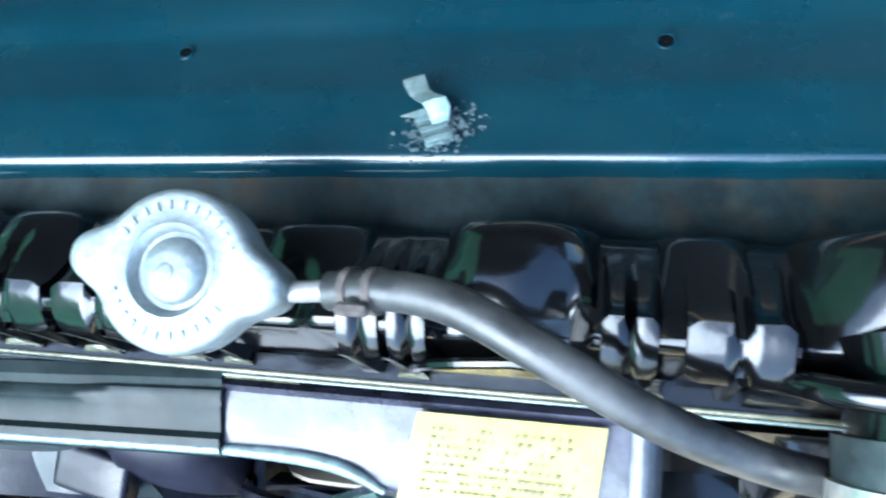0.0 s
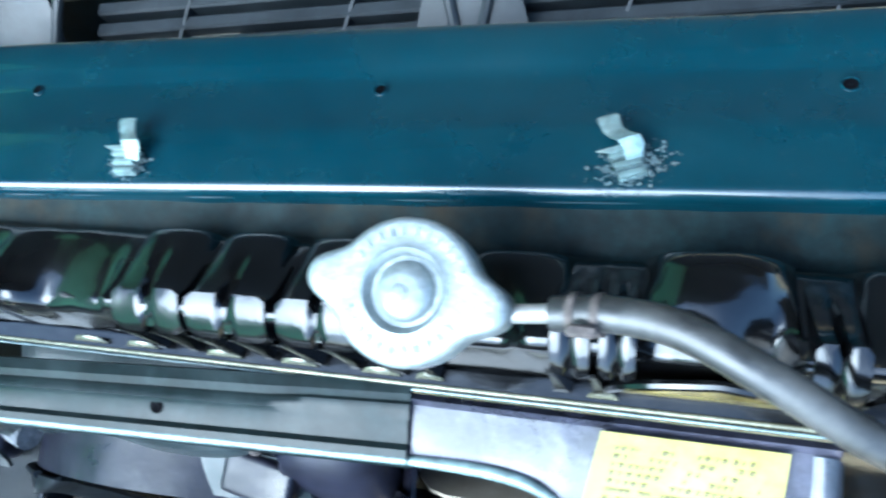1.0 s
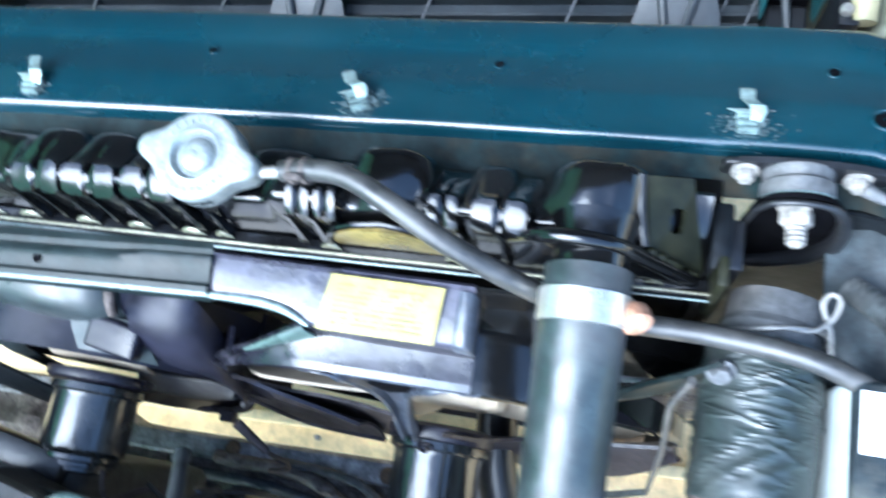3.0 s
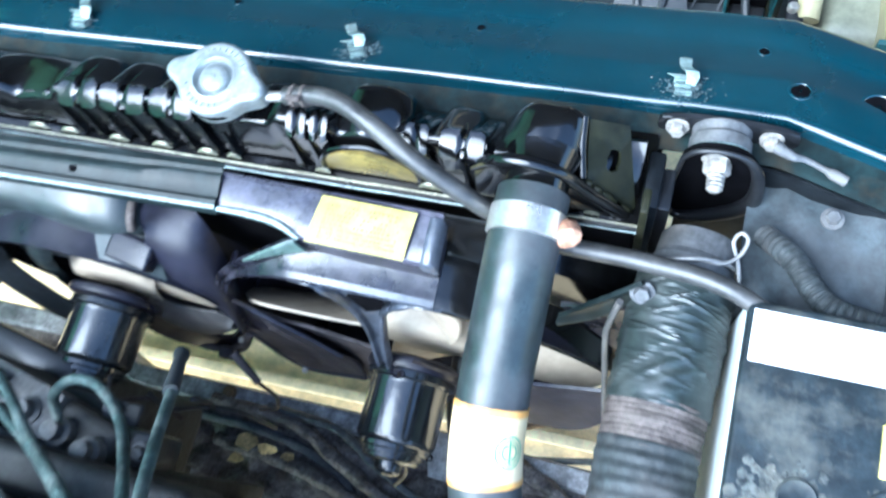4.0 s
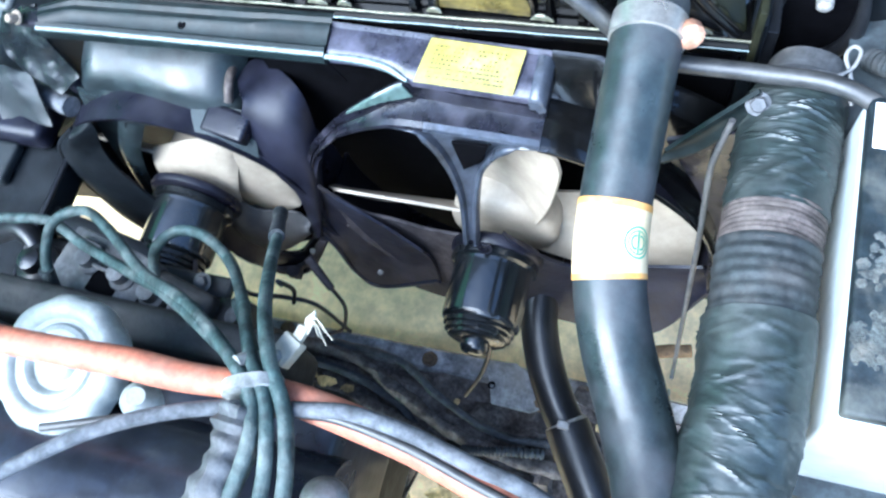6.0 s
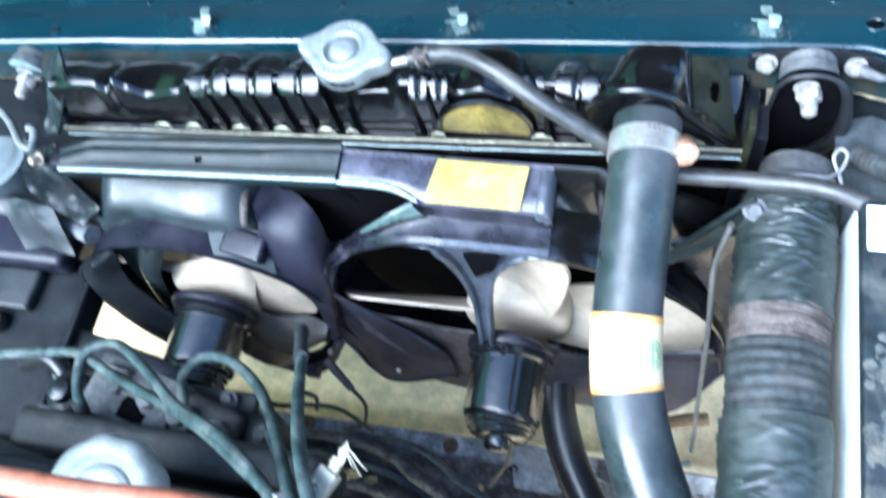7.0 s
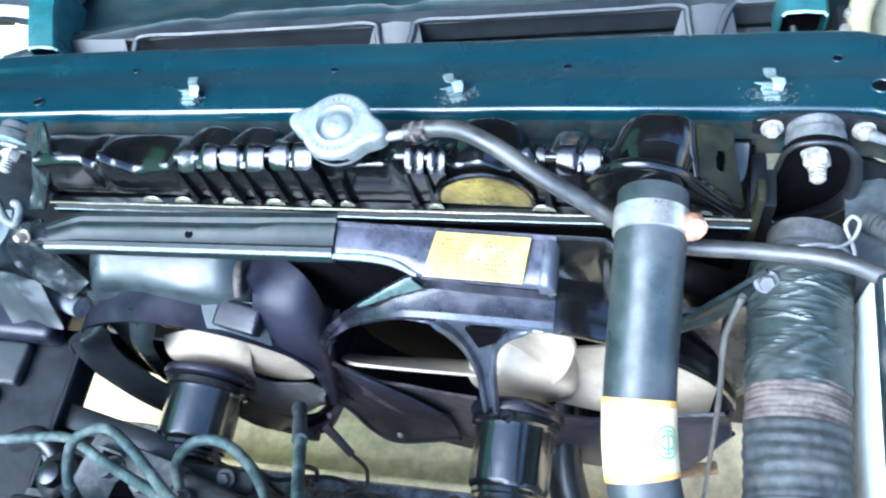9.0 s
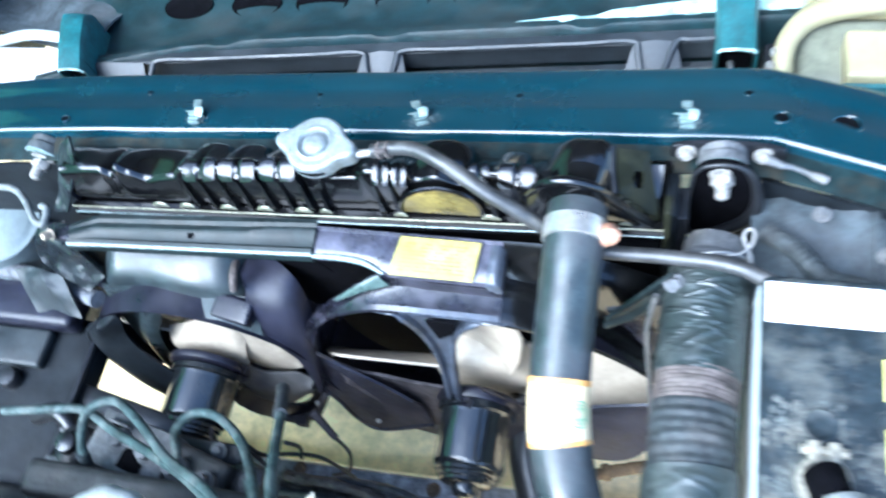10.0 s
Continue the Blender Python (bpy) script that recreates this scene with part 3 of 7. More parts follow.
def build_radiator():
    rad = thing("radiator", "black car radiator with oily ribbed plastic top tank", "radiator", (-0.1, 0.105, 0.30))
    # moulded tank: a rounded section drawn along the width, with proud blocks on its rear edge
    blocks = ((-0.238, -0.203), (-0.200, -0.163), (-0.158, -0.124), (-0.053, -0.039), (-0.036, -0.024), (0.030, 0.046), (0.054, 0.083))
    ridge_line = ((-0.380, 0.8450), (-0.350, 0.8490), (-0.332, 0.8495), (-0.3235, 0.8430), (-0.312, 0.8560), (-0.303, 0.8480), (-0.288, 0.8385), (-0.254, 0.8455), (-0.243, 0.8580), (-0.200, 0.8635), (-0.124, 0.8700), (-0.112, 0.8590), (-0.072, 0.8610), (-0.060, 0.8720), (-0.024, 0.8720), (-0.018, 0.8640), (0.0, 0.8690), (0.020, 0.8590), (0.028, 0.8770), (0.084, 0.8790), (0.088, 0.8700), (0.114, 0.8760), (0.125, 0.8730), (0.132, 0.8670), (0.144, 0.8560), (0.155, 0.8450), (0.168, 0.8310), (0.178, 0.8200))
    humps = ((-0.222, 0.017, 0.012), (-0.183, 0.017, 0.012), (-0.143, 0.017, 0.012), (-0.070, 0.020, 0.010), (0.002, 0.026, 0.026), (0.060, 0.014, 0.011))

    def along(line, x):
        for (x0, z0), (x1, z1) in zip(line, line[1:]):
            if x0 <= x <= x1:
                q = (x - x0) / (x1 - x0)
                return z0 + (z1 - z0) * q * q * (3 - 2 * q)
        return line[0][1] if x < line[0][0] else line[-1][1]

    def section(x):
        ye, r, ze, steep = 0.0985, 0.0075 if x < -0.243 else 0.0048, along(ridge_line, x), 80
        for b0, b1 in blocks:
            if b0 <= x <= b1:
                u = abs(2 * (x - b0) / (b1 - b0) - 1)
                ye, r, steep = 0.0965, 0.0240 - 0.006 * max(0, u - 0.8) / 0.2, 56
                if u < 0.16:
                    ye, r, ze = 0.0978, 0.0100, ze - 0.0010
        if x > 0.086:
            r = 0.0070
        yc, zc = ye + 0.515 * r, ze - 0.857 * r
        low = 0.820 + rise(x)
        a0 = radians(steep)
        wall = 0.0915 if steep < 70 else yc - r * math.sin(a0) - 0.0003
        pts = [(0.0900, low), (wall, zc + r * math.cos(a0) - 0.002)]
        for k in range(10):
            f = radians(steep - (steep - 7) * k / 9)
            pts.append((yc - r * math.sin(f), zc + r * math.cos(f)))
        y1, z1 = pts[-1]
        top = 0.845 + rise(x)
        for hx, hw, hh in humps:
            u = abs(x - hx) / hw
            if u < 1:
                top = max(top, 0.845 + rise(x) + hh * (1 - u ** 2.6) ** 0.6)
        flat = min(1.0, max(0.0, (x - 0.084) / 0.030)) * min(1.0, max(0.0, (0.154 - x) / 0.026))
        top = max(top, 0.842 + 0.040 * math.sin(flat * math.pi / 2) ** 0.8) if x > 0.084 else top
        for k in range(1, 9):
            q = k / 8
            pts.append((y1 + (0.131 - y1) * q, z1 + (top - z1) * q ** 0.7 + 0.0020 * math.sin(math.pi * q)))
        return pts + [(0.1345, top - 0.003), (0.1365, top - 0.010), (0.1370, 0.812)]

    xs = sorted({round(-0.380 + 0.558 * i / 279, 5) for i in range(280)} | {round(b + e, 5) for pair in blocks for b in pair for e in (-0.0004, 0.0004)})
    rows = [[(x, y + 0.0005 * noise.noise(Vector((x * 60, z * 80, y * 60))), z + 0.0006 * noise.noise(Vector((x * 45, y * 60, 7)))) for y, z in section(x)] for x in xs]
    bm = sheet(rows)
    for row in (rows[0], rows[-1]):
        bm.faces.new([bm.verts.new(p) for p in row])
    part("top_tank", bm, M_TANK, rad, "oily black plastic tank")

    def bead_z(x):
        return 0.8235 + 0.055 * (x + 0.04)

    # crimped header under the tank
    bm = bmesh.new()
    for y0, y1, z0, z1 in ((0.080, 0.150, -0.016, -0.007), (0.0815, 0.0885, -0.008, -0.001)):
        r = []
        for i in range(41):
            x = -0.385 + 0.57 * i / 40
            r.append([(x, y0, bead_z(x) + z0), (x, y0, bead_z(x) + z1), (x, y1, bead_z(x) + z1), (x, y1, bead_z(x) + z0), (x, y0, bead_z(x) + z0)])
        add_sheet(bm, r)
    part("header_flange", bm, M_TANK, rad)
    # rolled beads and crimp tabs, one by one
    # Pale bead colours stand in for the highlight on the rounded edge.
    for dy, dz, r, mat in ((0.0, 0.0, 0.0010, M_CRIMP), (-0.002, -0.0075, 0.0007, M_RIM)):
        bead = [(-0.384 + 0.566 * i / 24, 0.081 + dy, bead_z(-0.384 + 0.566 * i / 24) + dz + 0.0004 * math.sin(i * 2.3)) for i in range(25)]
        part("flange_bead", tube(bead, r, 10, 2), mat, rad, "header bead with a highlight in its pale colour")
    for x, w in ((-0.282, 0.011), (-0.252, 0.010), (-0.207, 0.0105), (-0.169, 0.010), (-0.130, 0.010), (-0.108, 0.007), (-0.037, 0.007), (0.043, 0.010), (0.152, 0.006)):
        m = axis_pose((x, 0.0835, bead_z(x) + 0.0010), (0, -0.62, 0.78)) @ Matrix.Rotation(radians(180), 4, "Z")
        rows = []
        for i in range(9):
            u = 2 * i / 8 - 1
            h = 0.0048 * math.sqrt(max(0.0, 1 - abs(u) ** 2.2))
            rows.append([m @ Vector((u * w * 0.85, -h * k / 4, 0.0024 * math.sin(math.pi * (k / 4) * 0.7) * (1 - u * u))) for k in range(5)])
        part("crimp_tab", sheet(rows, 0.0012), M_CRIMP, rad)
    # upright ribs on the rear wall, flared at the foot
    for x, w in ((-0.240, 0.0022), (-0.222, 0.0016), (-0.2015, 0.0026), (-0.183, 0.0016), (-0.1605, 0.0026), (-0.141, 0.0016), (-0.122, 0.0026), (-0.106, 0.002), (-0.053, 0.0024), (-0.038, 0.0026), (0.047, 0.0022), (0.070, 0.0018)):
        b = bead_z(x)
        rows = []
        for k in range(7):
            q = k / 6
            z = b + 0.002 + (along(ridge_line, x) - 0.010 - b) * q
            out = 0.0005 + 0.0045 * (1 - q) ** 1.5
            hw = w * (0.8 + 1.4 * (1 - q) ** 3)
            rows.append([(x - hw, 0.0912, z), (x - hw * 0.6, 0.0895 - out, z), (x + hw * 0.6, 0.0895 - out, z), (x + hw, 0.0912, z)])
        part("tank_rib", sheet(rows), M_TANK, rad)
    # arched panel with amber varnish on the rear wall
    out = []
    for i in range(21):
        a = math.pi * i / 20
        out.append((0.0005 - 0.0335 * math.cos(a) + 0.0025 * math.sin(a), bead_z(0) + 0.002 + 0.034 * math.sin(a) ** 0.72))
    part("varnish_panel", prism(out, 0.0868, 0.0900, 0.0006), M_TANKGOLD, rad, "amber yellow arched panel")
    rim = [(x * 1.06, 0.0868 + 0.004 * max(0, 1 - abs(k - 10) / 10), z + 0.0015) for k, (x, z) in enumerate(out)]
    part("panel_rim", tube(rim, 0.0021, 8, 3), M_TANK, rad)
    # filler neck and its overflow nipple
    cx, cy = -0.100, 0.108
    part("filler_neck", lathe([(0.020, 0.868), (0.020, 0.880), (0.024, 0.8815), (0.024, 0.886), (0.019, 0.887)], Matrix.Translation((cx, cy, 0)), 28), M_TANK, rad)
    part("overflow_nipple", tube([(cx + 0.015, cy - 0.002, 0.8825), (-0.062, 0.1065, 0.8845), (-0.040, 0.108, 0.890)], 0.0034, 10, 6), M_STEEL, rad, "bare steel overflow nipple")
    # outlet neck
    part("outlet_neck", tube([(0.118, 0.104, 0.866), (0.118, 0.088, 0.8675), (0.1175, 0.060, 0.8665)], lambda t, a: 0.0235 - 0.0035 * min(1, t * 2.2), 26, 6), M_TANK, rad)
    part("outlet_collar", tube([(0.076, 0.093, 0.862), (0.088, 0.090, 0.879), (0.101, 0.0885, 0.8885), (0.116, 0.088, 0.8895), (0.132, 0.0885, 0.8805), (0.151, 0.089, 0.855), (0.1755, 0.0875, 0.829)], 0.0042, 12, 8), M_TANK, rad)
    col = smooth_line([(0.076, 0.0925, 0.862), (0.088, 0.0895, 0.879), (0.101, 0.088, 0.8885), (0.116, 0.0875, 0.8895), (0.132, 0.088, 0.8805), (0.151, 0.0885, 0.855), (0.1755, 0.087, 0.829)], 5)
    rows = [[(p.x, p.y, p.z), (p.x, p.y - 0.004, p.z - (p.z - 0.822) * 0.25), (p.x, 0.0845, 0.822 + (p.z - 0.822) * 0.35), (p.x, 0.0820, 0.822)] for p in col]
    part("outlet_shoulder", sheet(rows, 0.004), M_TANK, rad)
    # end bracket with its hole
    corner = [Vector(p) for p in ((0.1415, 0.131, 0.873), (0.1660, 0.136, 0.862), (0.1790, 0.093, 0.826), (0.1470, 0.0955, 0.862))]
    mid = Vector((0.1605, 0.113, 0.857))
    n = 24
    bm = bmesh.new()
    loops = ([], [])
    for i in range(n):
        e = i / n * 4
        p, q = corner[int(e) % 4], corner[(int(e) + 1) % 4]
        edge = p.lerp(q, e - int(e))
        way = (edge - mid)
        loops[1].append(bm.verts.new(edge))
        loops[0].append(bm.verts.new(mid + way.normalized() * (0.0052 if abs(way.y) < abs(way.x) else 0.0070)))
    for i in range(n):
        bm.faces.new((loops[0][i], loops[0][(i + 1) % n], loops[1][(i + 1) % n], loops[1][i]))
    bmesh.ops.recalc_face_normals(bm, faces=bm.faces)
    bmesh.ops.solidify(bm, geom=list(bm.faces), thickness=0.002)
    part("end_bracket", bm, M_OLIVE, rad, "oily olive-black bracket plate with a round hole")
    part("bracket_edge", tube([corner[0] + Vector((-0.003, 0, 0.001)), corner[0].lerp(corner[3], 0.5) + Vector((-0.004, 0, 0.001)), corner[3] + Vector((-0.003, 0, 0.001))], 0.0028, 10, 6), M_TANK, rad)
    for q, w in ((0.05, 0.006), (0.22, 0.008), (0.45, 0.014), (0.80, 0.010)):
        c = corner[3].lerp(corner[2], q) + Vector((0, -0.002, 0.0012))
        d = (corner[2] - corner[3]).normalized()
        part("weld_lump", tube([c - d * w / 2, c, c + d * w / 2], lambda t, a: 0.0010 + 0.0016 * math.sin(math.pi * t), 8, 4), M_OLIVE, rad)
    part("bracket_flange", box((0.1815, 0.078, 0.800), (0.1865, 0.094, 0.868), 0.0015, 2), M_OLIVE, rad)
    part("side_rail", box((0.181, 0.095, 0.50), (0.192, 0.135, 0.835), 0.003, 2), M_PADDLE, rad)
    part("side_rail", box((-0.392, 0.092, 0.40), (-0.386, 0.140, 0.815), 0.002, 2), M_SHROUD_DULL, rad)
    part("core", box((-0.385, 0.095, 0.32), (0.18, 0.14, 0.808), 0.002, 1), M_CORE, rad, "black finned core")
    part("bottom_tank", box((-0.39, 0.088, 0.275), (0.185, 0.148, 0.325), 0.008, 3), M_TANK, rad)
    return rad


radiator = build_radiator()


def build_cap():
    at = Vector((-0.100, 0.110, 0.887))

    def lobes(a):
        off = min(abs(math.atan2(math.sin(a), math.cos(a))), abs(math.atan2(math.sin(a + math.pi), math.cos(a + math.pi))))
        return 1 + 0.42 * math.exp(-(off / 0.315) ** 2.5)

    m = Matrix.Translation(at) @ Matrix.Rotation(radians(-7), 4, "Z") @ Matrix.Rotation(radians(3), 4, "X")
    bm = bmesh.new()
    rings = []
    segs = 96
    for r, h, lo in ((0.0246, -0.0085, 1), (0.0257, -0.0080, 1), (0.0259, 0.003, 1), (0.0255, 0.0052, 1), (0.0244, 0.0064, 1), (0.0228, 0.0068, 0.95), (0.0200, 0.0066, 0.3), (0.0160, 0.0066, 0), (0.0146, 0.0072, 0), (0.0132, 0.0056, 0), (0.0122, 0.0036, 0), (0.0106, 0.0036, 0), (0.0100, 0.0058, 0), (0.0088, 0.0074, 0), (0.0050, 0.0082, 0), (0.0010, 0.0083, 0)):
        ring = []
        for k in range(segs):
            a = 2 * math.pi * k / segs
            q = r * (1 + (lobes(a) - 1) * lo)
            ring.append(bm.verts.new((q * math.cos(a), q * math.sin(a), h)))
        rings.append(ring)
    for r0, r1 in zip(rings, rings[1:]):
        for k in range(segs):
            bm.faces.new((r0[k], r0[(k + 1) % segs], r1[(k + 1) % segs], r1[k]))
    bm.faces.new(rings[0][::-1])
    bm.faces.new(rings[-1])
    bmesh.ops.transform(bm, matrix=m, verts=bm.verts)
    cap = part("cap", bm, M_CAP, radiator, "dull aluminium pressure cap with two ears")
    # worn stamped marks round the rim, too worn to read
    bm = bmesh.new()
    for k in range(22):
        a = radians(28 + 125 * k / 10) if k < 11 else radians(208 + 125 * (k - 11) / 10)
        t = m @ Matrix.Rotation(a, 4, "Z") @ Matrix.Translation((0.0202, 0, 0.0072))
        add_box(bm, (-0.0014, -0.0004 - 0.0002 * (k % 3), -0.0006), (0.0014, 0.0004 + 0.0002 * (k % 2), 0.00025), 0, 1, t)
    tagged(part("stamped_marks", bm, M_CAP, cap), kind="stuff")
    part("rivet", lathe([(0.0032, 0.0078), (0.0030, 0.0086), (0.0016, 0.0090)], m @ Matrix.Translation((-0.001, -0.001, 0)), 16), M_CAP, cap)
    return cap


build_cap()


# ---- fan shroud, fans and motors ----
RC, RR = Vector((0.008, 0.0, 0.590)), 0.190
LC, LR = Vector((-0.305, 0.0, 0.597)), 0.132


def ring_wall(c, r, a0, a1, y0, y1, thick, flare=0.0, n=40):
    rows = []
    for i in range(n + 1):
        a = radians(a0 + (a1 - a0) * i / n)
        row = []
        for k in range(5):
            y = y0 + (y1 - y0) * k / 4
            q = r + flare * (k / 4) ** 2
            row.append((c.x + q * math.cos(a), y, c.z + q * math.sin(a)))
        rows.append(row)
    return sheet(rows, thick)


def bowl(upper, lower, hollow, n=9):
    """A shallow curved skin between two edge lines, sunk in the middle, with a rolled lower edge."""
    rows = []
    for p, q in zip(smooth_line(upper, 8), smooth_line(lower, 8)):
        rows.append([p.lerp(q, k / (n - 1)) + Vector((0, hollow * math.sin(math.pi * k / (n - 1)), 0)) for k in range(n)])
    bm = sheet(rows, 0.003)
    return add_tube(bm, smooth_line(lower, 8), 0.0026, 8, 1)


def fan_motor(c, r, y_front, y_back, parent_name, label):
    mot = thing(parent_name, label, "fan motor", (c.x, y_front, c.z), group="cooling fan motors")
    m = axis_pose((c.x, y_front, c.z), (0, -1, 0))
    ln = y_front - y_back
    part("motor_can", lathe([(r * 1.12, 0), (r * 1.12, 0.006), (r * 1.02, 0.008), (r, 0.012), (r, ln - 0.012), (r * 0.97, ln - 0.008), (r * 0.90, ln - 0.006), (r * 0.90, ln - 0.002), (r * 0.82, ln)], m, 40), M_MOTOR, mot)
    part("end_ring", lathe([(r * 0.84, ln - 0.001), (r * 0.84, ln + 0.003), (r * 0.74, ln + 0.004), (r * 0.74, ln + 0.007), (r * 0.62, ln + 0.009)], m, 36), M_MOTOR, mot)
    part("bearing_boss", lathe([(r * 0.36, ln + 0.008), (r * 0.36, ln + 0.015), (r * 0.30, ln + 0.019), (r * 0.15, ln + 0.021)], m, 24), M_MOTOR, mot)
    return mot


def build_fan(name, c, r, hub, angles, y, chord, label):
    fan = thing(name, label, "fan", (c.x, y, c.z), group="cooling fans")
    m = axis_pose((c.x, y, c.z), (0, -1, 0))
    part("hub", lathe([(hub, -0.022), (hub, 0.010), (hub * 0.92, 0.016), (hub * 0.75, 0.018)], m, 32), M_CREAM, fan)
    for ang in angles:
        rows = []
        for i in range(13):
            t = i / 12
            rad = hub * 0.85 + (r - hub * 0.85) * t
            w = chord * (0.62 + 0.55 * t - 0.25 * t * t)
            if t > 0.8:
                w *= math.sqrt(max(0.02, 1 - ((t - 0.8) / 0.2) ** 2.4 * 0.75))
            tilt = radians(26 - 6 * t)
            row = []
            for k in range(9):
                u = k / 8 - 0.5
                s = u * w * math.cos(tilt)
                yy = u * w * math.sin(tilt) + 0.010 * (0.25 - u * u) * 2
                a = radians(ang) + (s + 0.12 * w * t) / rad
                row.append((c.x + rad * math.cos(a), y + yy, c.z + rad * math.sin(a)))
            rows.append(row)
        part("blade", sheet(rows, 0.0028), M_CREAM, fan)
    return fan


def build_shroud_right():
    sh = thing("fan_shroud", "black plastic radiator fan shroud with yellow label on its top", "fan shroud", (0.0, 0.07, 0.45))
    part("ring", ring_wall(RC, RR, 58, -26, 0.016, 0.075, 0.003, 0.004, 40), M_SHROUD_DULL, sh)
    part("lower_ring", ring_wall(RC, RR - 0.012, -26, -180, 0.024, 0.075, 0.003, 0.0, 40), M_SHROUD_DULL, sh)
    part("ring_cheek", ring_wall(RC, RR - 0.003, 184, 146, 0.0165, 0.046, 0.003, 0.002, 24), M_SHROUD_DULL, sh)
    # label panel: flat top whose front edge curves back into the hollow, rolled at its end
    edge = smooth_line([(-0.124, 0.0495, 0.8025), (-0.100, 0.0500, 0.8030), (-0.080, 0.0493, 0.8025), (-0.066, 0.0468, 0.8015), (-0.057, 0.0430, 0.8000), (-0.050, 0.0400, 0.8000), (-0.036, 0.0392, 0.8000), (-0.010, 0.0390, 0.7992), (0.020, 0.0388, 0.7982), (0.046, 0.0386, 0.7972)], 5)
    flat, n = [], len(edge)
    for i, e in enumerate(edge):
        zt = 0.8070 - 0.004 * (e.x + 0.122) / 0.19
        tilt = 0.010 * (1 - i / (n - 1))
        flat.append([Vector((e.x, 0.0775, zt + 0.001)), Vector((e.x, 0.0750, zt + 0.0045)), Vector((e.x, 0.0725, zt + 0.001)), Vector((e.x, 0.064, zt)), Vector((e.x, e.y * 0.55 + 0.064 * 0.45, zt * 0.6 + e.z * 0.4)), Vector((e.x, e.y + 0.0022, e.z + 0.0012)), Vector((e.x, e.y, e.z - 0.0010)), Vector((e.x, e.y - 0.0004, e.z - 0.005 - tilt * 0.3))])
    last = flat[-1]
    for dx, dz in ((0.0030, -0.0004), (0.0056, -0.0024), (0.0068, -0.0080), (0.0070, -0.0220)):
        flat.append([p + Vector((dx, 0, dz if k > 2 else dz * 0.12)) for k, p in enumerate(last)])
    # Overlay on the rolled end; its pale colour imitates reflected sky.
    rows = [[p + Vector((dx, -0.0008, dz)) for dx, dz in ((-0.0050, -0.0004), (-0.0020, 0.0016), (0.0020, 0.0018), (0.0052, 0.0002), (0.0080, -0.0070))] for p in last[2:]] + [[Vector((0.046 + dx, y, z)) for dx in (-0.0040, -0.0010, 0.0025, 0.0055, 0.0078)] for y, z in ((0.0372, 0.792), (0.0366, 0.788))]
    part("panel_end", skin(rows, 0.001, (0.2, -0.2, 1)), M_SHEENGREY, sh, "rolled end with sky sheen in its pale colour")
    part("top_panel", skin(flat, 0.003, (0, -0.3, 1)), M_PANEL, sh, "glossy dusty top panel with sky sheen in its colour")
    # The rim's pale colour imitates the bright glint along this edge.
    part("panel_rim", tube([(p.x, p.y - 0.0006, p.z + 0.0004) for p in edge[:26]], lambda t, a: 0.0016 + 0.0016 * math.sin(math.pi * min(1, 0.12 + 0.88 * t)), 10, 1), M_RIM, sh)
    # upright front wall over the opening; its foot flares out into a rolled lip
    arch = smooth_line([(-0.160, 0, 0.676), (-0.147, 0, 0.703), (-0.125, 0, 0.732), (-0.113, 0, 0.745), (-0.089, 0, 0.7615), (-0.065, 0, 0.7725), (-0.042, 0, 0.7750), (-0.010, 0, 0.7755), (0.022, 0, 0.7755), (0.0525, 0, 0.7735)], 5)
    crest = smooth_line([(-0.162, 0.0170, 0.684), (-0.150, 0.0185, 0.711), (-0.127, 0.0205, 0.743), (-0.112, 0.0222, 0.760), (-0.093, 0.0250, 0.7775), (-0.069, 0.0330, 0.7925), (-0.0500, 0.0396, 0.7970), (-0.012, 0.0388, 0.7910), (0.022, 0.0386, 0.7895), (0.0525, 0.0384, 0.7880)], 5)
    wall, band = [], []
    for i, (lo, hi) in enumerate(zip(arch, crest)):
        full = min(1.0, max(0.0, (lo.x + 0.098) / 0.046))
        drop = hi.z - lo.z
        top = Vector((hi.x, hi.y, hi.z))
        foot = 0.30 + 0.15 * full
        col = [top, Vector((hi.x * 0.8 + lo.x * 0.2, hi.y - 0.0008, hi.z - drop * 0.25)), Vector((lo.x, hi.y - 0.0022, hi.z - drop * 0.50)), Vector((lo.x, hi.y * 0.90 + 0.0150 * 0.10, hi.z - drop * 0.74)), Vector((lo.x, hi.y * (1 - foot) + 0.0150 * foot, lo.z + drop * 0.14)), Vector((lo.x, min(0.0200, hi.y * 0.6 + 0.0060), lo.z + min(0.0030, drop * 0.1))), Vector((lo.x, 0.0152, lo.z + min(0.0012, drop * 0.03))), Vector((lo.x, 0.0140, lo.z - 0.0020)), Vector((lo.x, 0.0150, lo.z - 0.0042))]
        wall.append(col)
        if -0.100 < lo.x < -0.046:
            reach = 0.15 + 0.85 * min(1.0, max(0.0, (lo.x + 0.098) / 0.040))
            band.append([col[0] + Vector((0, -0.0004, 0.0008))] + [col[0].lerp(col[2], u * reach) + Vector((0, -0.0022, 0.0006)) for u in (0.15, 0.4, 0.7, 1.0)])
    part("front_wall", skin([c[:6] for c in wall], 0.003, (0, -1, 0.3)), M_SHROUD, sh, "glossy black upright wall")
    part("flared_lip", skin([c[5:] for c in wall if c[6].x < -0.034], 0.0015, (0, -1, 0.6)), M_SHROUD, sh, "glossy flared lip")
    # This stretch of lip is coloured lighter for the sheen it shows.
    part("flared_lip", skin([c[5:] for c in wall if c[6].x > -0.040], 0.0015, (0, -1, 0.6)), M_SHEENGREY, sh, "flared lip with bluish sky sheen in its colour")
    part("gusset", skin(band, 0.0015, (0, -1, 0.5)), M_GUSSET, sh, "pale grey-green gusset")
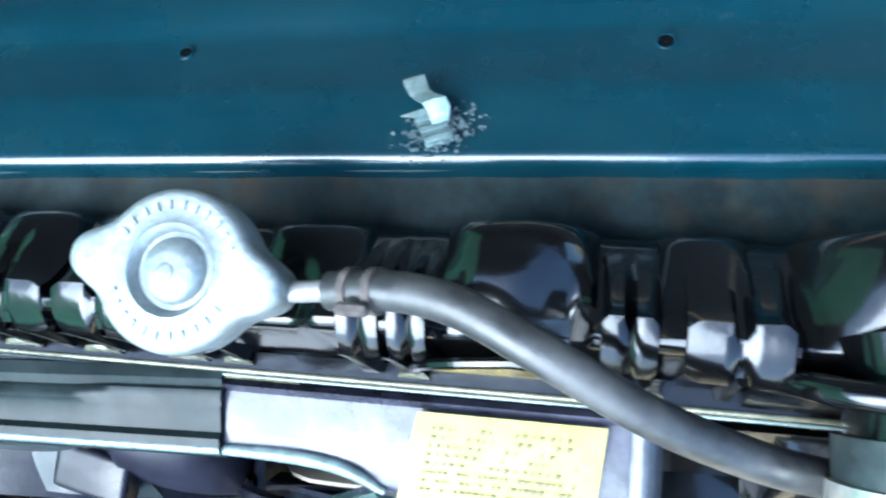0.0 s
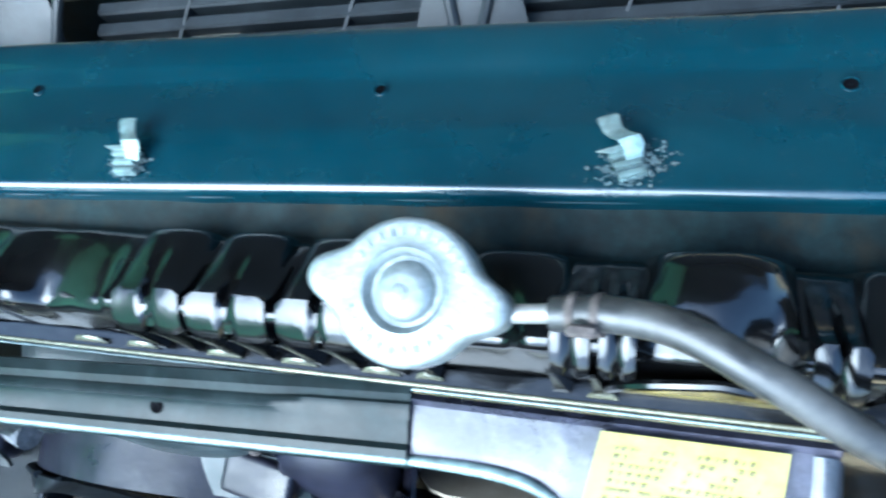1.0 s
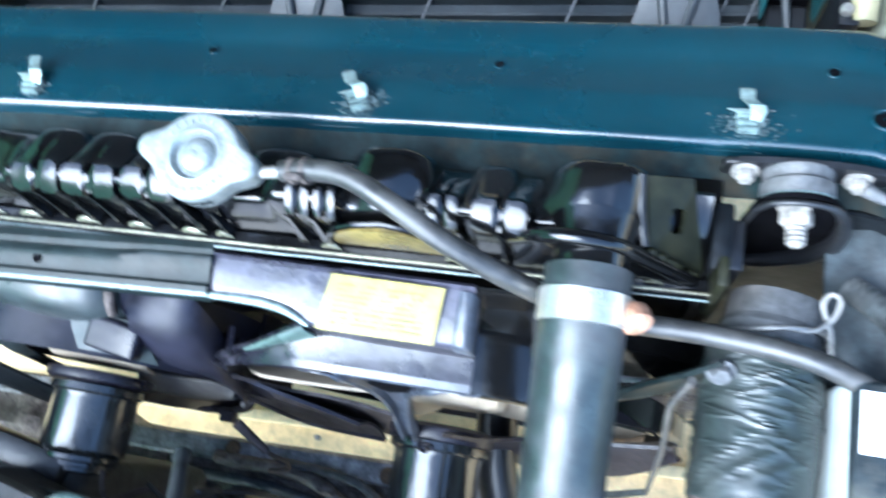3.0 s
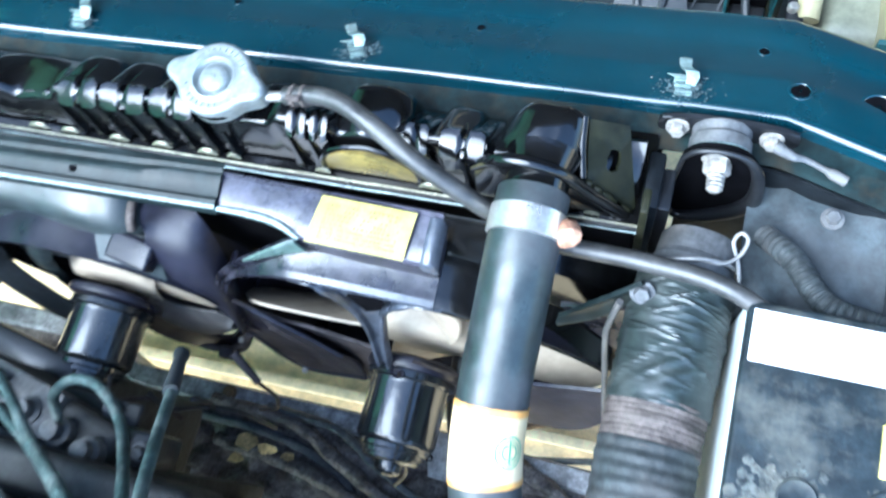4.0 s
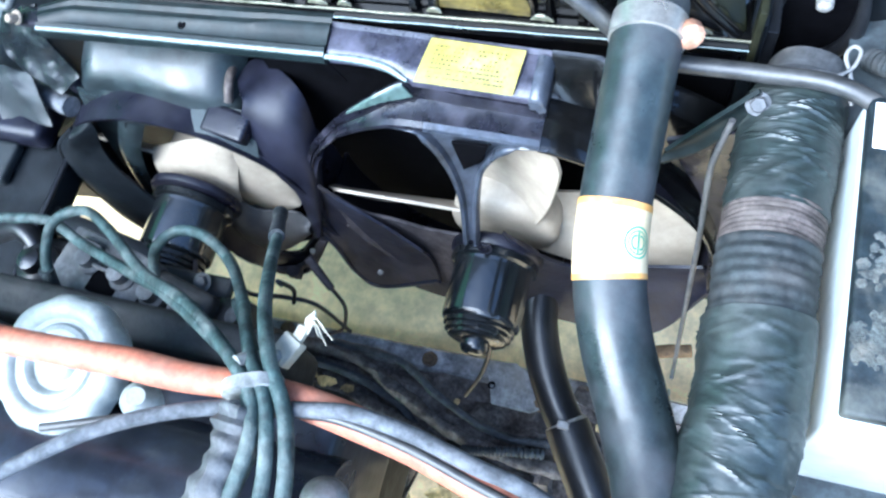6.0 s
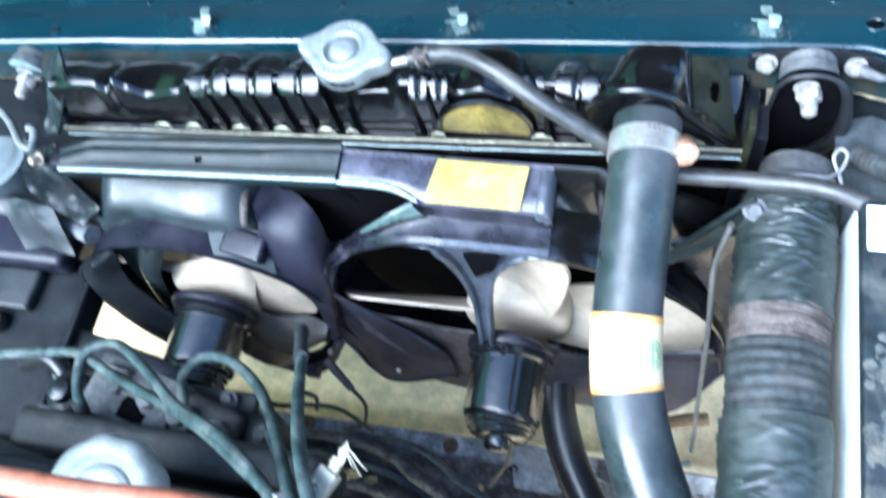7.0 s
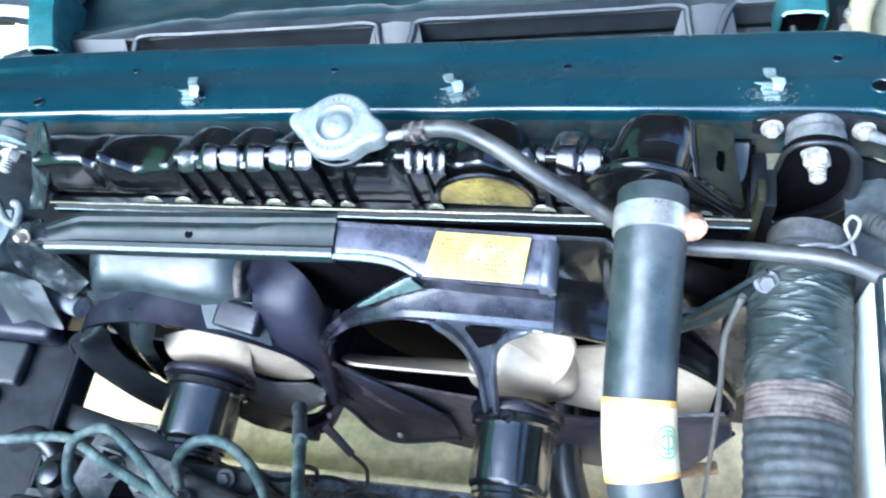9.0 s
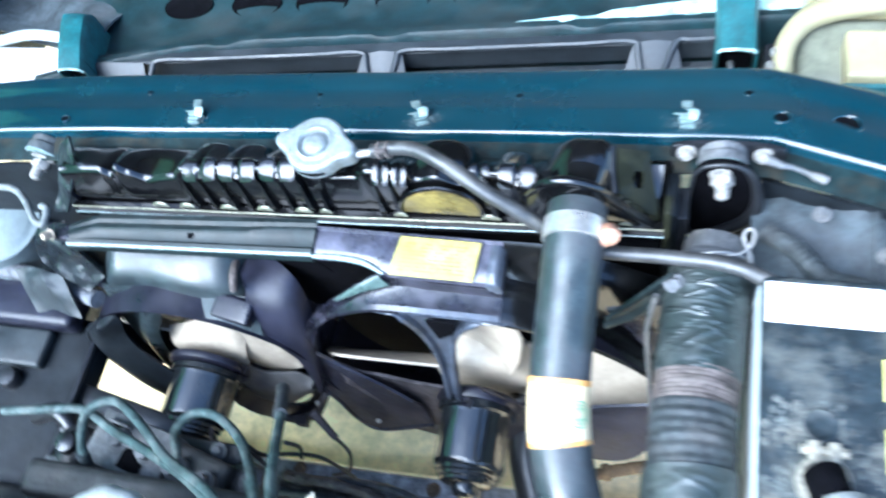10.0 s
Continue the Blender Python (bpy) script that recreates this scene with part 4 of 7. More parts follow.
    # sunk well beyond the label, then the shoulder that falls away
    rows = []
    for i in range(31):
        q = i / 30
        x = 0.0515 + 0.1465 * q
        a = math.asin(max(-1, min(1, (x - RC.x) / (RR + 0.002))))
        zl = RC.z + RR * math.cos(a) - 0.004
        well = min(1.0, max(0.0, (0.096 - x) / 0.010))
        fall = max(0.0, (x - 0.085) / 0.113)
        zt = 0.8045 - 0.056 * fall ** 1.2
        zm = min(zt - 0.012, zl + 0.010)
        row = [(x, 0.0775, zt + 0.001), (x, 0.0750, zt + 0.0045), (x, 0.0720, zt + 0.001), (x, 0.066 - 0.004 * (1 - well), zt - 0.016 * well - 0.001)]
        row += [(x, 0.056, zt * (1 - well) + zm * well - 0.004), (x, 0.044, zm - 0.004 * well), (x, 0.034, (zm + zl) / 2 - 0.001), (x, 0.026, zl + 0.003), (x, 0.0185, zl + 0.002), (x, 0.0150, zl), (x, 0.0140, zl - 0.003)]
        rows.append(row)
    part("shoulder", skin(rows, 0.003, (0, -0.3, 1)), M_TANK, sh, "glossy black sunken shoulder")
    # raised channel reaching across to the other fan, with three rolled rims
    pr = [(-0.001, -0.004), (0.0, 0.0040), (0.003, 0.0045), (0.0085, 0.0015), (0.0115, 0.0035), (0.0135, 0.0035), (0.0165, 0.0005), (0.029, -0.0020), (0.032, 0.0), (0.0355, -0.001), (0.0375, -0.007), (0.034, -0.012)]
    rims = [[], [], []]
    rows = []
    for i in range(43):
        x = -0.372 + 0.254 * i / 42
        k = min(1.0, (x + 0.372) / 0.028)
        s = 1.0 if x < -0.185 else 1.0 - 0.16 * min(1, (x + 0.185) / 0.018)
        skew = 0.0795 + 0.050 * (x + 0.120)
        slim = 0.84 - 0.10 * (-0.118 - x) / 0.254
        row = []
        for n, (a, b) in enumerate(pr):
            shift = 0.020 * (1 - k) * (1 - max(0, a) / 0.0375)
            p = Vector((x, skew - a * slim * (s if n < 6 else 1) - shift * 0.6, 0.8055 + b + 0.004 * (x + 0.25)))
            row.append(p)
            if n in (1, 5, 9):
                rims[(1, 5, 9).index(n)].append(p + Vector((0, -0.0006, 0.0004)))
        rows.append(row)
    ch = part("cross_channel", sheet(rows, -0.0025), M_CHANNEL, sh, "grey-black raised channel")
    # Rolled rims take the pale colour in place of gloss highlights.
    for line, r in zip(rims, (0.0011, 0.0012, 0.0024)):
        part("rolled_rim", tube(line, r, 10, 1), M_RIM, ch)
    part("channel_hole", lathe([(0.0036, 0.0), (0.0028, 0.0009), (0.0018, 0.0002)], axis_pose((-0.2420, 0.0575, 0.8080), (0, -0.2, 1)), 14), M_CORE, sh)
    part("channel_joint", tube([(-0.1185, 0.072, 0.811), (-0.1180, 0.058, 0.807), (-0.1180, 0.050, 0.8045), (-0.116, 0.049, 0.790), (-0.110, 0.050, 0.770)], 0.0006, 6, 6), M_CORE, sh)
    hex_bolt("bolt", (-0.399, 0.050, 0.800), (-0.2, -0.7, 0.7), sh, 0.0040, 0.009, M_RUSTY_BOLT)
    part("bolt_ear", box((-0.412, 0.048, 0.788), (-0.362, 0.066, 0.796), 0.003, 2), M_SHROUD, sh)
    # black plate that stands for the shade in the hollow below the channel
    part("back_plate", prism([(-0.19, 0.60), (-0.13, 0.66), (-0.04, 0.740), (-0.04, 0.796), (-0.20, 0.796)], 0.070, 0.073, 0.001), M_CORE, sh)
    # motor mount and struts
    part("motor_mount", lathe([(0.038, -0.006), (0.043, -0.003), (0.044, 0.002), (0.042, 0.007), (0.037, 0.009)], axis_pose((RC.x, -0.004, RC.z), (0, -1, 0)), 36), M_SHROUD_DULL, sh)
    # strut that flares into the shroud's lip with two wide fillets
    left = smooth_line([(-0.064, 0.0152, 0.7715), (-0.050, 0.0148, 0.7705), (-0.041, 0.0145, 0.7650), (-0.0335, 0.0142, 0.7500), (-0.0255, 0.0120, 0.7180), (-0.0200, 0.0050, 0.6860), (-0.0185, -0.0060, 0.6540), (-0.0185, -0.0140, 0.6280)], 5)
    right = smooth_line([(0.060, 0.0152, 0.7700), (0.046, 0.0148, 0.7700), (0.033, 0.0145, 0.7650), (0.0195, 0.0142, 0.7520), (0.0060, 0.0120, 0.7240), (0.0000, 0.0050, 0.6900), (-0.0022, -0.0060, 0.6560), (-0.0030, -0.0140, 0.6290)], 5)
    rows = []
    for p, q in zip(left, right):
        w = (q - p).length
        b = min(0.30, 0.0048 / w)
        rows.append([p.lerp(q, u) + Vector((0, d, 0)) for u, d in ((0, 0.007), (0.05 * b, 0.002), (0.45 * b, -0.0015), (b, -0.001), (min(0.42, 1.3 * b), 0.004), (max(0.58, 1 - 1.3 * b), 0.004), (1 - b, -0.001), (1 - 0.45 * b, -0.0015), (1 - 0.05 * b, 0.002), (1, 0.007))])
    part("strut", sheet(rows), M_SHEENGREY, sh, "dusty grey-blue strut")
    # Pale tubes paint the highlight down both bevels of the strut.
    for k in (1, 8):
        part("strut_edge", tube([r[k] + Vector((0.0014 if k == 1 else -0.0014, -0.0022, 0)) for r in rows[8:28]], lambda t, a: 0.0004 + 0.0040 * (1 - t) * min(1.0, t * 5), 12, 1), M_SHEENGREY, sh, "strut edge with a highlight in its pale colour")
    # broad curved struts below the opening
    part("lower_strut", bowl([(-0.150, 0.0165, 0.694), (-0.166, 0.014, 0.645), (-0.154, 0.010, 0.624), (-0.126, 0.004, 0.608), (-0.095, -0.002, 0.587), (-0.070, -0.008, 0.566)],
                             [(-0.186, 0.010, 0.600), (-0.188, 0.004, 0.549), (-0.176, -0.002, 0.512), (-0.169, -0.006, 0.458), (-0.144, -0.010, 0.432), (-0.060, -0.014, 0.505)], 0.006), M_BAND, sh, "twisted navy-black strut")
    part("strut_plate", bowl([(-0.165, 0.014, 0.640), (-0.130, 0.013, 0.600), (-0.100, 0.013, 0.592), (-0.068, 0.011, 0.588), (-0.030, 0.006, 0.600)],
                             [(-0.150, 0.006, 0.570), (-0.132, 0.004, 0.535), (-0.112, 0.002, 0.510), (-0.087, -0.003, 0.495), (-0.030, -0.008, 0.480)], 0.004), M_BROWN, sh, "dull brown strut behind")
    part("strut_foot", bowl([(-0.100, 0.004, 0.455), (-0.070, 0.000, 0.480), (-0.034, -0.004, 0.490)], [(-0.104, 0.000, 0.428), (-0.072, -0.004, 0.428), (-0.034, -0.008, 0.430)], 0.004), M_BAND, sh)
    part("lower_strut", bowl([(0.020, -0.006, 0.655), (0.048, -0.003, 0.610), (0.082, 0.006, 0.572), (0.140, 0.010, 0.592), (0.190, 0.014, 0.605)],
                             [(0.028, -0.014, 0.490), (0.050, -0.012, 0.462), (0.090, -0.012, 0.452), (0.160, -0.008, 0.455), (0.202, 0.008, 0.560)], 0.010), M_BAND, sh, "grey dusty strut")
    # Flat black plate paints the shade inside the strut pocket.
    part("strut_pocket", prism([(-0.015, 0.7655), (0.014, 0.7665), (0.006, 0.740), (-0.011, 0.722)], 0.0125, 0.0150, 0.0005), M_CORE, sh, "black plate for the shade in the pocket")
    hex_bolt("strut_screw", (-0.119, -0.022, 0.523), (0, -1, 0.6), sh, 0.0022, 0.002)
    part("ring_end", ring_wall(RC, RR, 178, 206, 0.004, 0.060, 0.004, 0.0, 10), M_SHROUD_DULL, sh)
    hex_bolt("mount_screw", (RC.x - 0.004, -0.0165, RC.z + 0.044), (0, -1, 0.5), sh, 0.0045, 0.004, M_SHROUD)
    part("side_panel", prism([(0.140, 0.772), (0.196, 0.800), (0.206, 0.760), (0.210, 0.600), (0.196, 0.560), (0.190, 0.640), (0.172, 0.700)], 0.036, 0.040, 0.001), M_SHROUD, sh)
    # fixing ear with bolt at the far end
    part("fixing_ear", bowl([(0.140, 0.030, 0.772), (0.158, 0.036, 0.796), (0.174, 0.040, 0.818), (0.190, 0.046, 0.836)], [(0.140, 0.028, 0.757), (0.165, 0.034, 0.774), (0.182, 0.040, 0.797), (0.199, 0.0445, 0.816)], 0.004), M_CHANNEL, sh)
    # Black plate added to keep the gap behind the duct dark.
    part("side_shield", box((0.188, 0.072, 0.36), (0.246, 0.076, 0.788), 0.001, 1), M_PADDLE, sh)
    hex_bolt("bolt", (0.1925, 0.0425, 0.8245), (0, -0.7, 0.75), sh, 0.0055, 0.005, M_DUSTY_RUBBER)
    return sh


build_shroud_right()


def build_label():
    lab = thing("caution_label", "faded yellow caution label with unreadable dark print on the shroud", "label", (-0.005, 0.054, 0.806))
    p = [Vector((-0.0375, 0.0715, 0.8092)), Vector((0.0335, 0.0715, 0.8072)), Vector((0.0300, 0.0375, 0.7998)), Vector((-0.0445, 0.0375, 0.8012))]

    def at(u, v, lift):
        q = (p[0] * (1 - u) + p[1] * u) * (1 - v) + (p[3] * (1 - u) + p[2] * u) * v
        q.z += lift + 0.0010 + 0.0008 * math.sin(v * math.pi)
        return q
    part("paper", sheet([[at(u / 8, v / 6, 0.0012) for u in range(9)] for v in range(7)], 0.0004), M_YELLOW, lab)
    random.seed(4)
    for k in range(8):
        v = 0.16 + 0.098 * k
        bm = bmesh.new()
        u = 0.10
        while u < 0.88:
            w = random.uniform(0.008, 0.030)
            add_sheet(bm, [[at(min(u, 0.92), v, 0.0022), at(min(u + w, 0.92), v, 0.0022)], [at(min(u, 0.92), v + 0.040, 0.0022), at(min(u + w, 0.92), v + 0.040, 0.0022)]])
            u += w + random.choice((0.008, 0.012, 0.05)) * (1.0 if k > 4 else 2.5)
        part("print_line", bm, M_INK, lab, "dark unreadable print")


build_label()
build_fan("cooling_fan", RC, 0.178, 0.052, (82, -6, 181, 264), 0.038, 0.120, "cream plastic four-blade cooling fan inside the black shroud")
fan_motor(RC, 0.0365, -0.012, -0.082, "fan_motor", "glossy black cylindrical fan motor on the shroud struts")


def build_shroud_left():
    sh = thing("condenser_fan_shroud", "dusty black plastic condenser fan shroud with a domed top", "fan shroud", (-0.29, 0.07, 0.45))
    part("lower_ring", ring_wall(LC, LR, -62, -200, 0.012, 0.066, 0.003, 0.0, 36), M_SHROUD_DULL, sh)
    part("ring", ring_wall(LC, LR, 140, -62, 0.006, 0.066, 0.003, 0.004, 52), M_SHROUD_DULL, sh)
    rows = []
    for p, w in zip(smooth_line([(-0.318, 0.0115, 0.722), (-0.334, 0.007, 0.694), (-0.352, 0.003, 0.660), (-0.368, 0.001, 0.612), (-0.376, -0.003, 0.560), (-0.366, -0.008, 0.525)], 5), range(26)):
        h = 0.013 - 0.00020 * w
        rows.append([p + Vector((u * h * 0.9, 0.004 * u * u, -u * h * 0.35)) for u in (-1, -0.6, -0.2, 0.2, 0.6, 1)])
    part("side_strut", sheet(rows, 0.003), M_DOME, sh, "grey-green strut")
    # outer bell, bulging round the right of the opening
    outer = smooth_line([(-0.228, 0.062, 0.732), (-0.2105, 0.0790, 0.738), (-0.1685, 0.0590, 0.736), (-0.158, 0.041, 0.692), (-0.172, 0.022, 0.604), (-0.188, 0.012, 0.545)], 6)
    inner = smooth_line([(-0.212, 0.040, 0.735), (-0.214, 0.022, 0.716), (-0.203, 0.010, 0.672), (-0.191, 0.008, 0.622), (-0.197, 0.006, 0.560), (-0.205, 0.004, 0.520)], 6)
    rows = []
    for p, q in zip(outer, inner):
        row = []
        for k in range(9):
            t = k / 8
            c = p * (1 - t) + q * t
            row.append(c + Vector((0.010, -0.012, 0.012)) * math.sin(t * math.pi))
        rows.append(row)
    part("bell", sheet(rows, 0.003), M_BELL, sh, "dull purple-black bell")
    part("bell_seam", tube([(-0.231, 0.070, 0.735), (-0.228, 0.058, 0.741), (-0.226, 0.046, 0.740), (-0.227, 0.038, 0.730)], 0.0042, 10, 6), M_BARE, sh, "tan rubber loop")
    # broad paddle-shaped strut
    part("paddle_strut", bowl([(-0.386, 0.0020, 0.7035), (-0.3608, 0.0022, 0.7165), (-0.3600, 0.0010, 0.7040), (-0.368, -0.0040, 0.6780), (-0.366, -0.0100, 0.6500), (-0.352, -0.0170, 0.6260), (-0.338, -0.0220, 0.606)],
                             [(-0.388, 0.0015, 0.7010), (-0.4236, 0.0000, 0.667), (-0.438, -0.0020, 0.640), (-0.442, -0.0060, 0.610), (-0.432, -0.0120, 0.580), (-0.420, -0.0180, 0.540), (-0.395, -0.0240, 0.505)], -0.012), M_PADDLE, sh)
    part("lower_strut", bowl([(-0.330, -0.006, 0.630), (-0.298, -0.006, 0.630), (-0.286, -0.004, 0.592), (-0.290, -0.002, 0.528), (-0.275, 0.0, 0.470), (-0.238, 0.002, 0.470), (-0.196, 0.006, 0.536)],
                             [(-0.322, -0.014, 0.606), (-0.304, -0.014, 0.580), (-0.312, -0.014, 0.500), (-0.300, -0.013, 0.445), (-0.270, -0.011, 0.412), (-0.232, -0.006, 0.434), (-0.192, 0.004, 0.512)], 0.008), M_SHROUD_DULL, sh)
    part("opening_rim", tube([(-0.316, -0.008, 0.541), (-0.321, -0.011, 0.491), (-0.311, -0.012, 0.450), (-0.288, -0.011, 0.428), (-0.261, -0.009, 0.425), (-0.220, -0.005, 0.465), (-0.191, 0.002, 0.522)], 0.0042, 10, 10, True, 0.45), M_BROWN, sh, "crumbling brown rim")
    part("rim_tab", box((-0.256, -0.022, 0.430), (-0.240, -0.010, 0.446), 0.003, 2), M_BROWN, sh)
    part("motor_mount", lathe([(0.042, -0.004), (0.046, -0.003), (0.047, 0.001), (0.046, 0.004), (0.042, 0.006)], axis_pose((LC.x, -0.004, LC.z), (0, -1, 0)), 36), M_SHROUD_DULL, sh)
    # dome
    rows = []
    for i in range(25):
        u = i / 24
        x = -0.376 + 0.152 * u
        fall = 0.022 * max(0, (u - 0.84) / 0.16) ** 2 + 0.010 * max(0, (0.10 - u) / 0.10) ** 2
        row = []
        for y, z in ((0.104, 0.764), (0.090, 0.760), (0.074, 0.7545), (0.058, 0.748), (0.046, 0.742), (0.039, 0.737), (0.0355, 0.729), (0.034, 0.716)):
            row.append((x, y + 0.003 * math.sin(u * 7), z - fall + 0.002 * math.sin(u * math.pi)))
        rows.append(row)
    part("dome", sheet(rows, -0.003), M_DOME, sh, "smooth shiny domed panel")
    rows = []
    for i in range(25):
        u = i / 24
        x = -0.385 + 0.180 * u
        a = math.acos(max(-1, min(1, (x - LC.x) / (LR + 0.003))))
        zr = LC.z + (LR + 0.002) * math.sin(a) - 0.095 * max(0.0, min(1.0, (-0.316 - x) / 0.055))
        row = []
        for k in range(8):
            v = k / 7
            row.append((x, 0.036 - 0.026 * v, 0.721 + (min(zr, 0.716) - 0.721) * v ** 1.3))
        rows.append(row)
    part("lower_panel", sheet(rows, -0.003), M_DOME, sh)
    part("rib_block", box((-0.250, 0.010, 0.708), (-0.206, 0.036, 0.724), 0.004, 3, Matrix.Translation((-0.228, 0.02, 0.716)) @ Matrix.Rotation(radians(-10), 4, "Z") @ Matrix.Rotation(radians(14), 4, "X") @ Matrix.Translation((0.228, -0.02, -0.716))), M_SHROUD_DULL, sh)
    hex_bolt("clip_screw", (-0.212, -0.002, 0.490), (0, -1, 0.3), sh, 0.0028, 0.003)
    return sh


build_shroud_left()
build_fan("condenser_fan", LC, 0.116, 0.044, (168, 258), 0.036, 0.092, "cream plastic condenser fan with dusty blades behind a black bell")
fan_motor(LC, 0.0365, -0.012, -0.078, "condenser_fan_motor", "glossy black condenser fan motor with a blue-green sheen")


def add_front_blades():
    """The broad blades that fill the opening: two cream, one greyed to stand for shade."""
    fan = next(o for o in bpy.data.objects if o.name == "condenser_fan")

    def blade(upper, lower, mat, label=""):
        rows = [[p.lerp(q, k / 8) + Vector((0, -0.007 * math.sin(math.pi * k / 8), 0.004 * math.sin(math.pi * k / 8))) for k in range(9)] for p, q in zip(smooth_line(upper, 6), smooth_line(lower, 6))]
        part("blade", sheet(rows, 0.0025), mat, fan, label)
    blade([(-0.350, 0.026, 0.634), (-0.322, 0.026, 0.650), (-0.288, 0.026, 0.668), (-0.252, 0.026, 0.676), (-0.246, 0.024, 0.650)],
          [(-0.346, 0.010, 0.596), (-0.326, 0.010, 0.588), (-0.306, 0.010, 0.584), (-0.286, 0.008, 0.560), (-0.276, 0.008, 0.548)], M_CREAM)
    blade([(-0.256, 0.030, 0.684), (-0.236, 0.028, 0.668), (-0.216, 0.026, 0.632), (-0.206, 0.024, 0.592), (-0.204, 0.022, 0.574)],
          [(-0.272, 0.020, 0.612), (-0.278, 0.018, 0.560), (-0.258, 0.018, 0.542), (-0.228, 0.018, 0.548), (-0.208, 0.020, 0.566)], M_CREAM)
    # Third blade: its shade comes from the greyer material.
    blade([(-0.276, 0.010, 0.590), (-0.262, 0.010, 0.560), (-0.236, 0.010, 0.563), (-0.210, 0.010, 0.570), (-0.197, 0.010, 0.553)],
          [(-0.292, 0.000, 0.545), (-0.291, -0.002, 0.490), (-0.268, -0.001, 0.468), (-0.244, 0.002, 0.480), (-0.200, 0.005, 0.536)], M_SHADEBLADE, "cream blade with shade put into its grey colour")


add_front_blades()


# ---- hoses, duct and mounts ----
def build_upper_hose():
    line = [(0.1175, 0.078, 0.8675), (0.1175, 0.055, 0.866), (0.117, 0.010, 0.851), (0.117, -0.049, 0.832), (0.1215, -0.091, 0.820), (0.133, -0.128, 0.806), (0.153, -0.172, 0.797), (0.172, -0.225, 0.790), (0.185, -0.300, 0.780), (0.190, -0.40, 0.76)]
    hose = thing("upper_radiator_hose", "smooth black rubber radiator hose with a paper band", "hose", (0.1175, 0.07, 0.842))
    part("hose_body", tube(line, 0.0225, 32, 10), M_RUBBER, hose)
    m = axis_pose((0.1175, 0.066, 0.8668), (0, -1, -0.08))
    part("clamp_band", lathe([(0.0229, 0), (0.0240, 0.0005), (0.0240, 0.0165), (0.0229, 0.017)], m, 40), M_CLAMP, hose, "bright steel hose clamp")
    part("clamp_screw", lathe([(0.0075, 0), (0.0090, 0.002), (0.0086, 0.009), (0.006, 0.011)], axis_pose((0.1405, 0.0595, 0.869), (0.35, -0.75, 0.35)), 10), M_COPPER, hose, "rusty pink-brown clamp screw")
    part("clamp_lug", box((0.134, 0.054, 0.862), (0.145, 0.064, 0.874), 0.002, 2), M_COPPER, hose)
    # paper band; its orange ends paint the dimmer light at the edges
    fine = smooth_line(line, 24)
    sel = [p for p in fine if -0.093 < p.y < -0.046]
    bm = tube(sel, 0.0230, 40, 1, False)
    part("paper_band", bm, M_PAPER, hose, "cream paper band with a round green stamp")
    for ends in (sel[:3], sel[-3:]):
        part("torn_edge", tube(ends, lambda t, a: 0.02315 + 0.0001 * math.sin(a * 9), 40, 1, False), M_PAPER_EDGE, hose, "orange paper edge with dimmer light put into its colour")
    # round stamp laid on the curved paper
    bm = bmesh.new()
    mid = sel[len(sel) // 2]
    d = (sel[-1] - sel[0]).normalized()
    side = Vector((1, 0, 0))
    side = (side - d * side.dot(d)).normalized()
    upv = side.cross(d)
    if upv.z < 0:
        upv = -upv

    def on(u, v, r=0.02325):
        a = math.pi / 2 - 0.80 - u / 0.0225
        return mid + d * v + (side * math.cos(a) + upv * math.sin(a)) * r
    for r0, r1 in ((0.0088, 0.0098), (0.0066, 0.0073)):
        rows = [[], []]
        for i in range(33):
            t = 2 * math.pi * i / 32
            rows[0].append(on(-r0 * math.cos(t), r0 * math.sin(t)))
            rows[1].append(on(-r1 * math.cos(t), r1 * math.sin(t)))
        add_sheet(bm, rows)
    add_sheet(bm, [[on(-0.0006, -0.0064), on(0.0006, -0.0064)], [on(-0.0006, 0.0064), on(0.0006, 0.0064)]])
    for s in (-1, 1):
        rows = [[], []]
        for i in range(15):
            t = radians(70 + 220 * i / 14) if s < 0 else radians(250 + 220 * i / 14)
            cx = -0.0022 if s < 0 else 0.0022
            rows[0].append(on(cx + 0.0022 * math.cos(t), 0.0034 * math.sin(t)))
            rows[1].append(on(cx + 0.0032 * math.cos(t), 0.0045 * math.sin(t)))
        add_sheet(bm, rows)
    part("round_stamp", bm, M_STAMP, hose, "round green stamp")
    return hose


build_upper_hose()


def build_overflow():
    line = [(-0.050, 0.107, 0.8885), (-0.030, 0.1075, 0.894), (-0.010, 0.104, 0.898), (0.015, 0.0925, 0.898), (0.045, 0.078, 0.888), (0.075, 0.0685, 0.872), (0.100, 0.0640, 0.850), (0.118, 0.0620, 0.836), (0.140, 0.0610, 0.831), (0.190, 0.0590, 0.834), (0.240, 0.0500, 0.842), (0.290, 0.030, 0.83), (0.36, 0.01, 0.80)]
    hose = thing("overflow_hose", "thin black rubber overflow hose curving from the filler neck", "hose", (-0.05, 0.107, 0.880))
    part("hose_body", tube(line, 0.0060, 16, 10), M_OVERFLOW, hose)
    for k, x in enumerate((-0.0445, -0.0365)):
        m = axis_pose((x, 0.1074, 0.8895 + 0.002 * k), (1, 0, 0.25))
        part("spring_clip", lathe([(0.0061, 0), (0.0072, 0.0004), (0.0072, 0.0030), (0.0061, 0.0034)], m, 20), M_BARE, hose, "brown rusted spring clip")
    part("clip_ear", box((-0.0445, 0.099, 0.897), (-0.0345, 0.103, 0.9005), 0.001, 1), M_BARE, hose)


build_overflow()


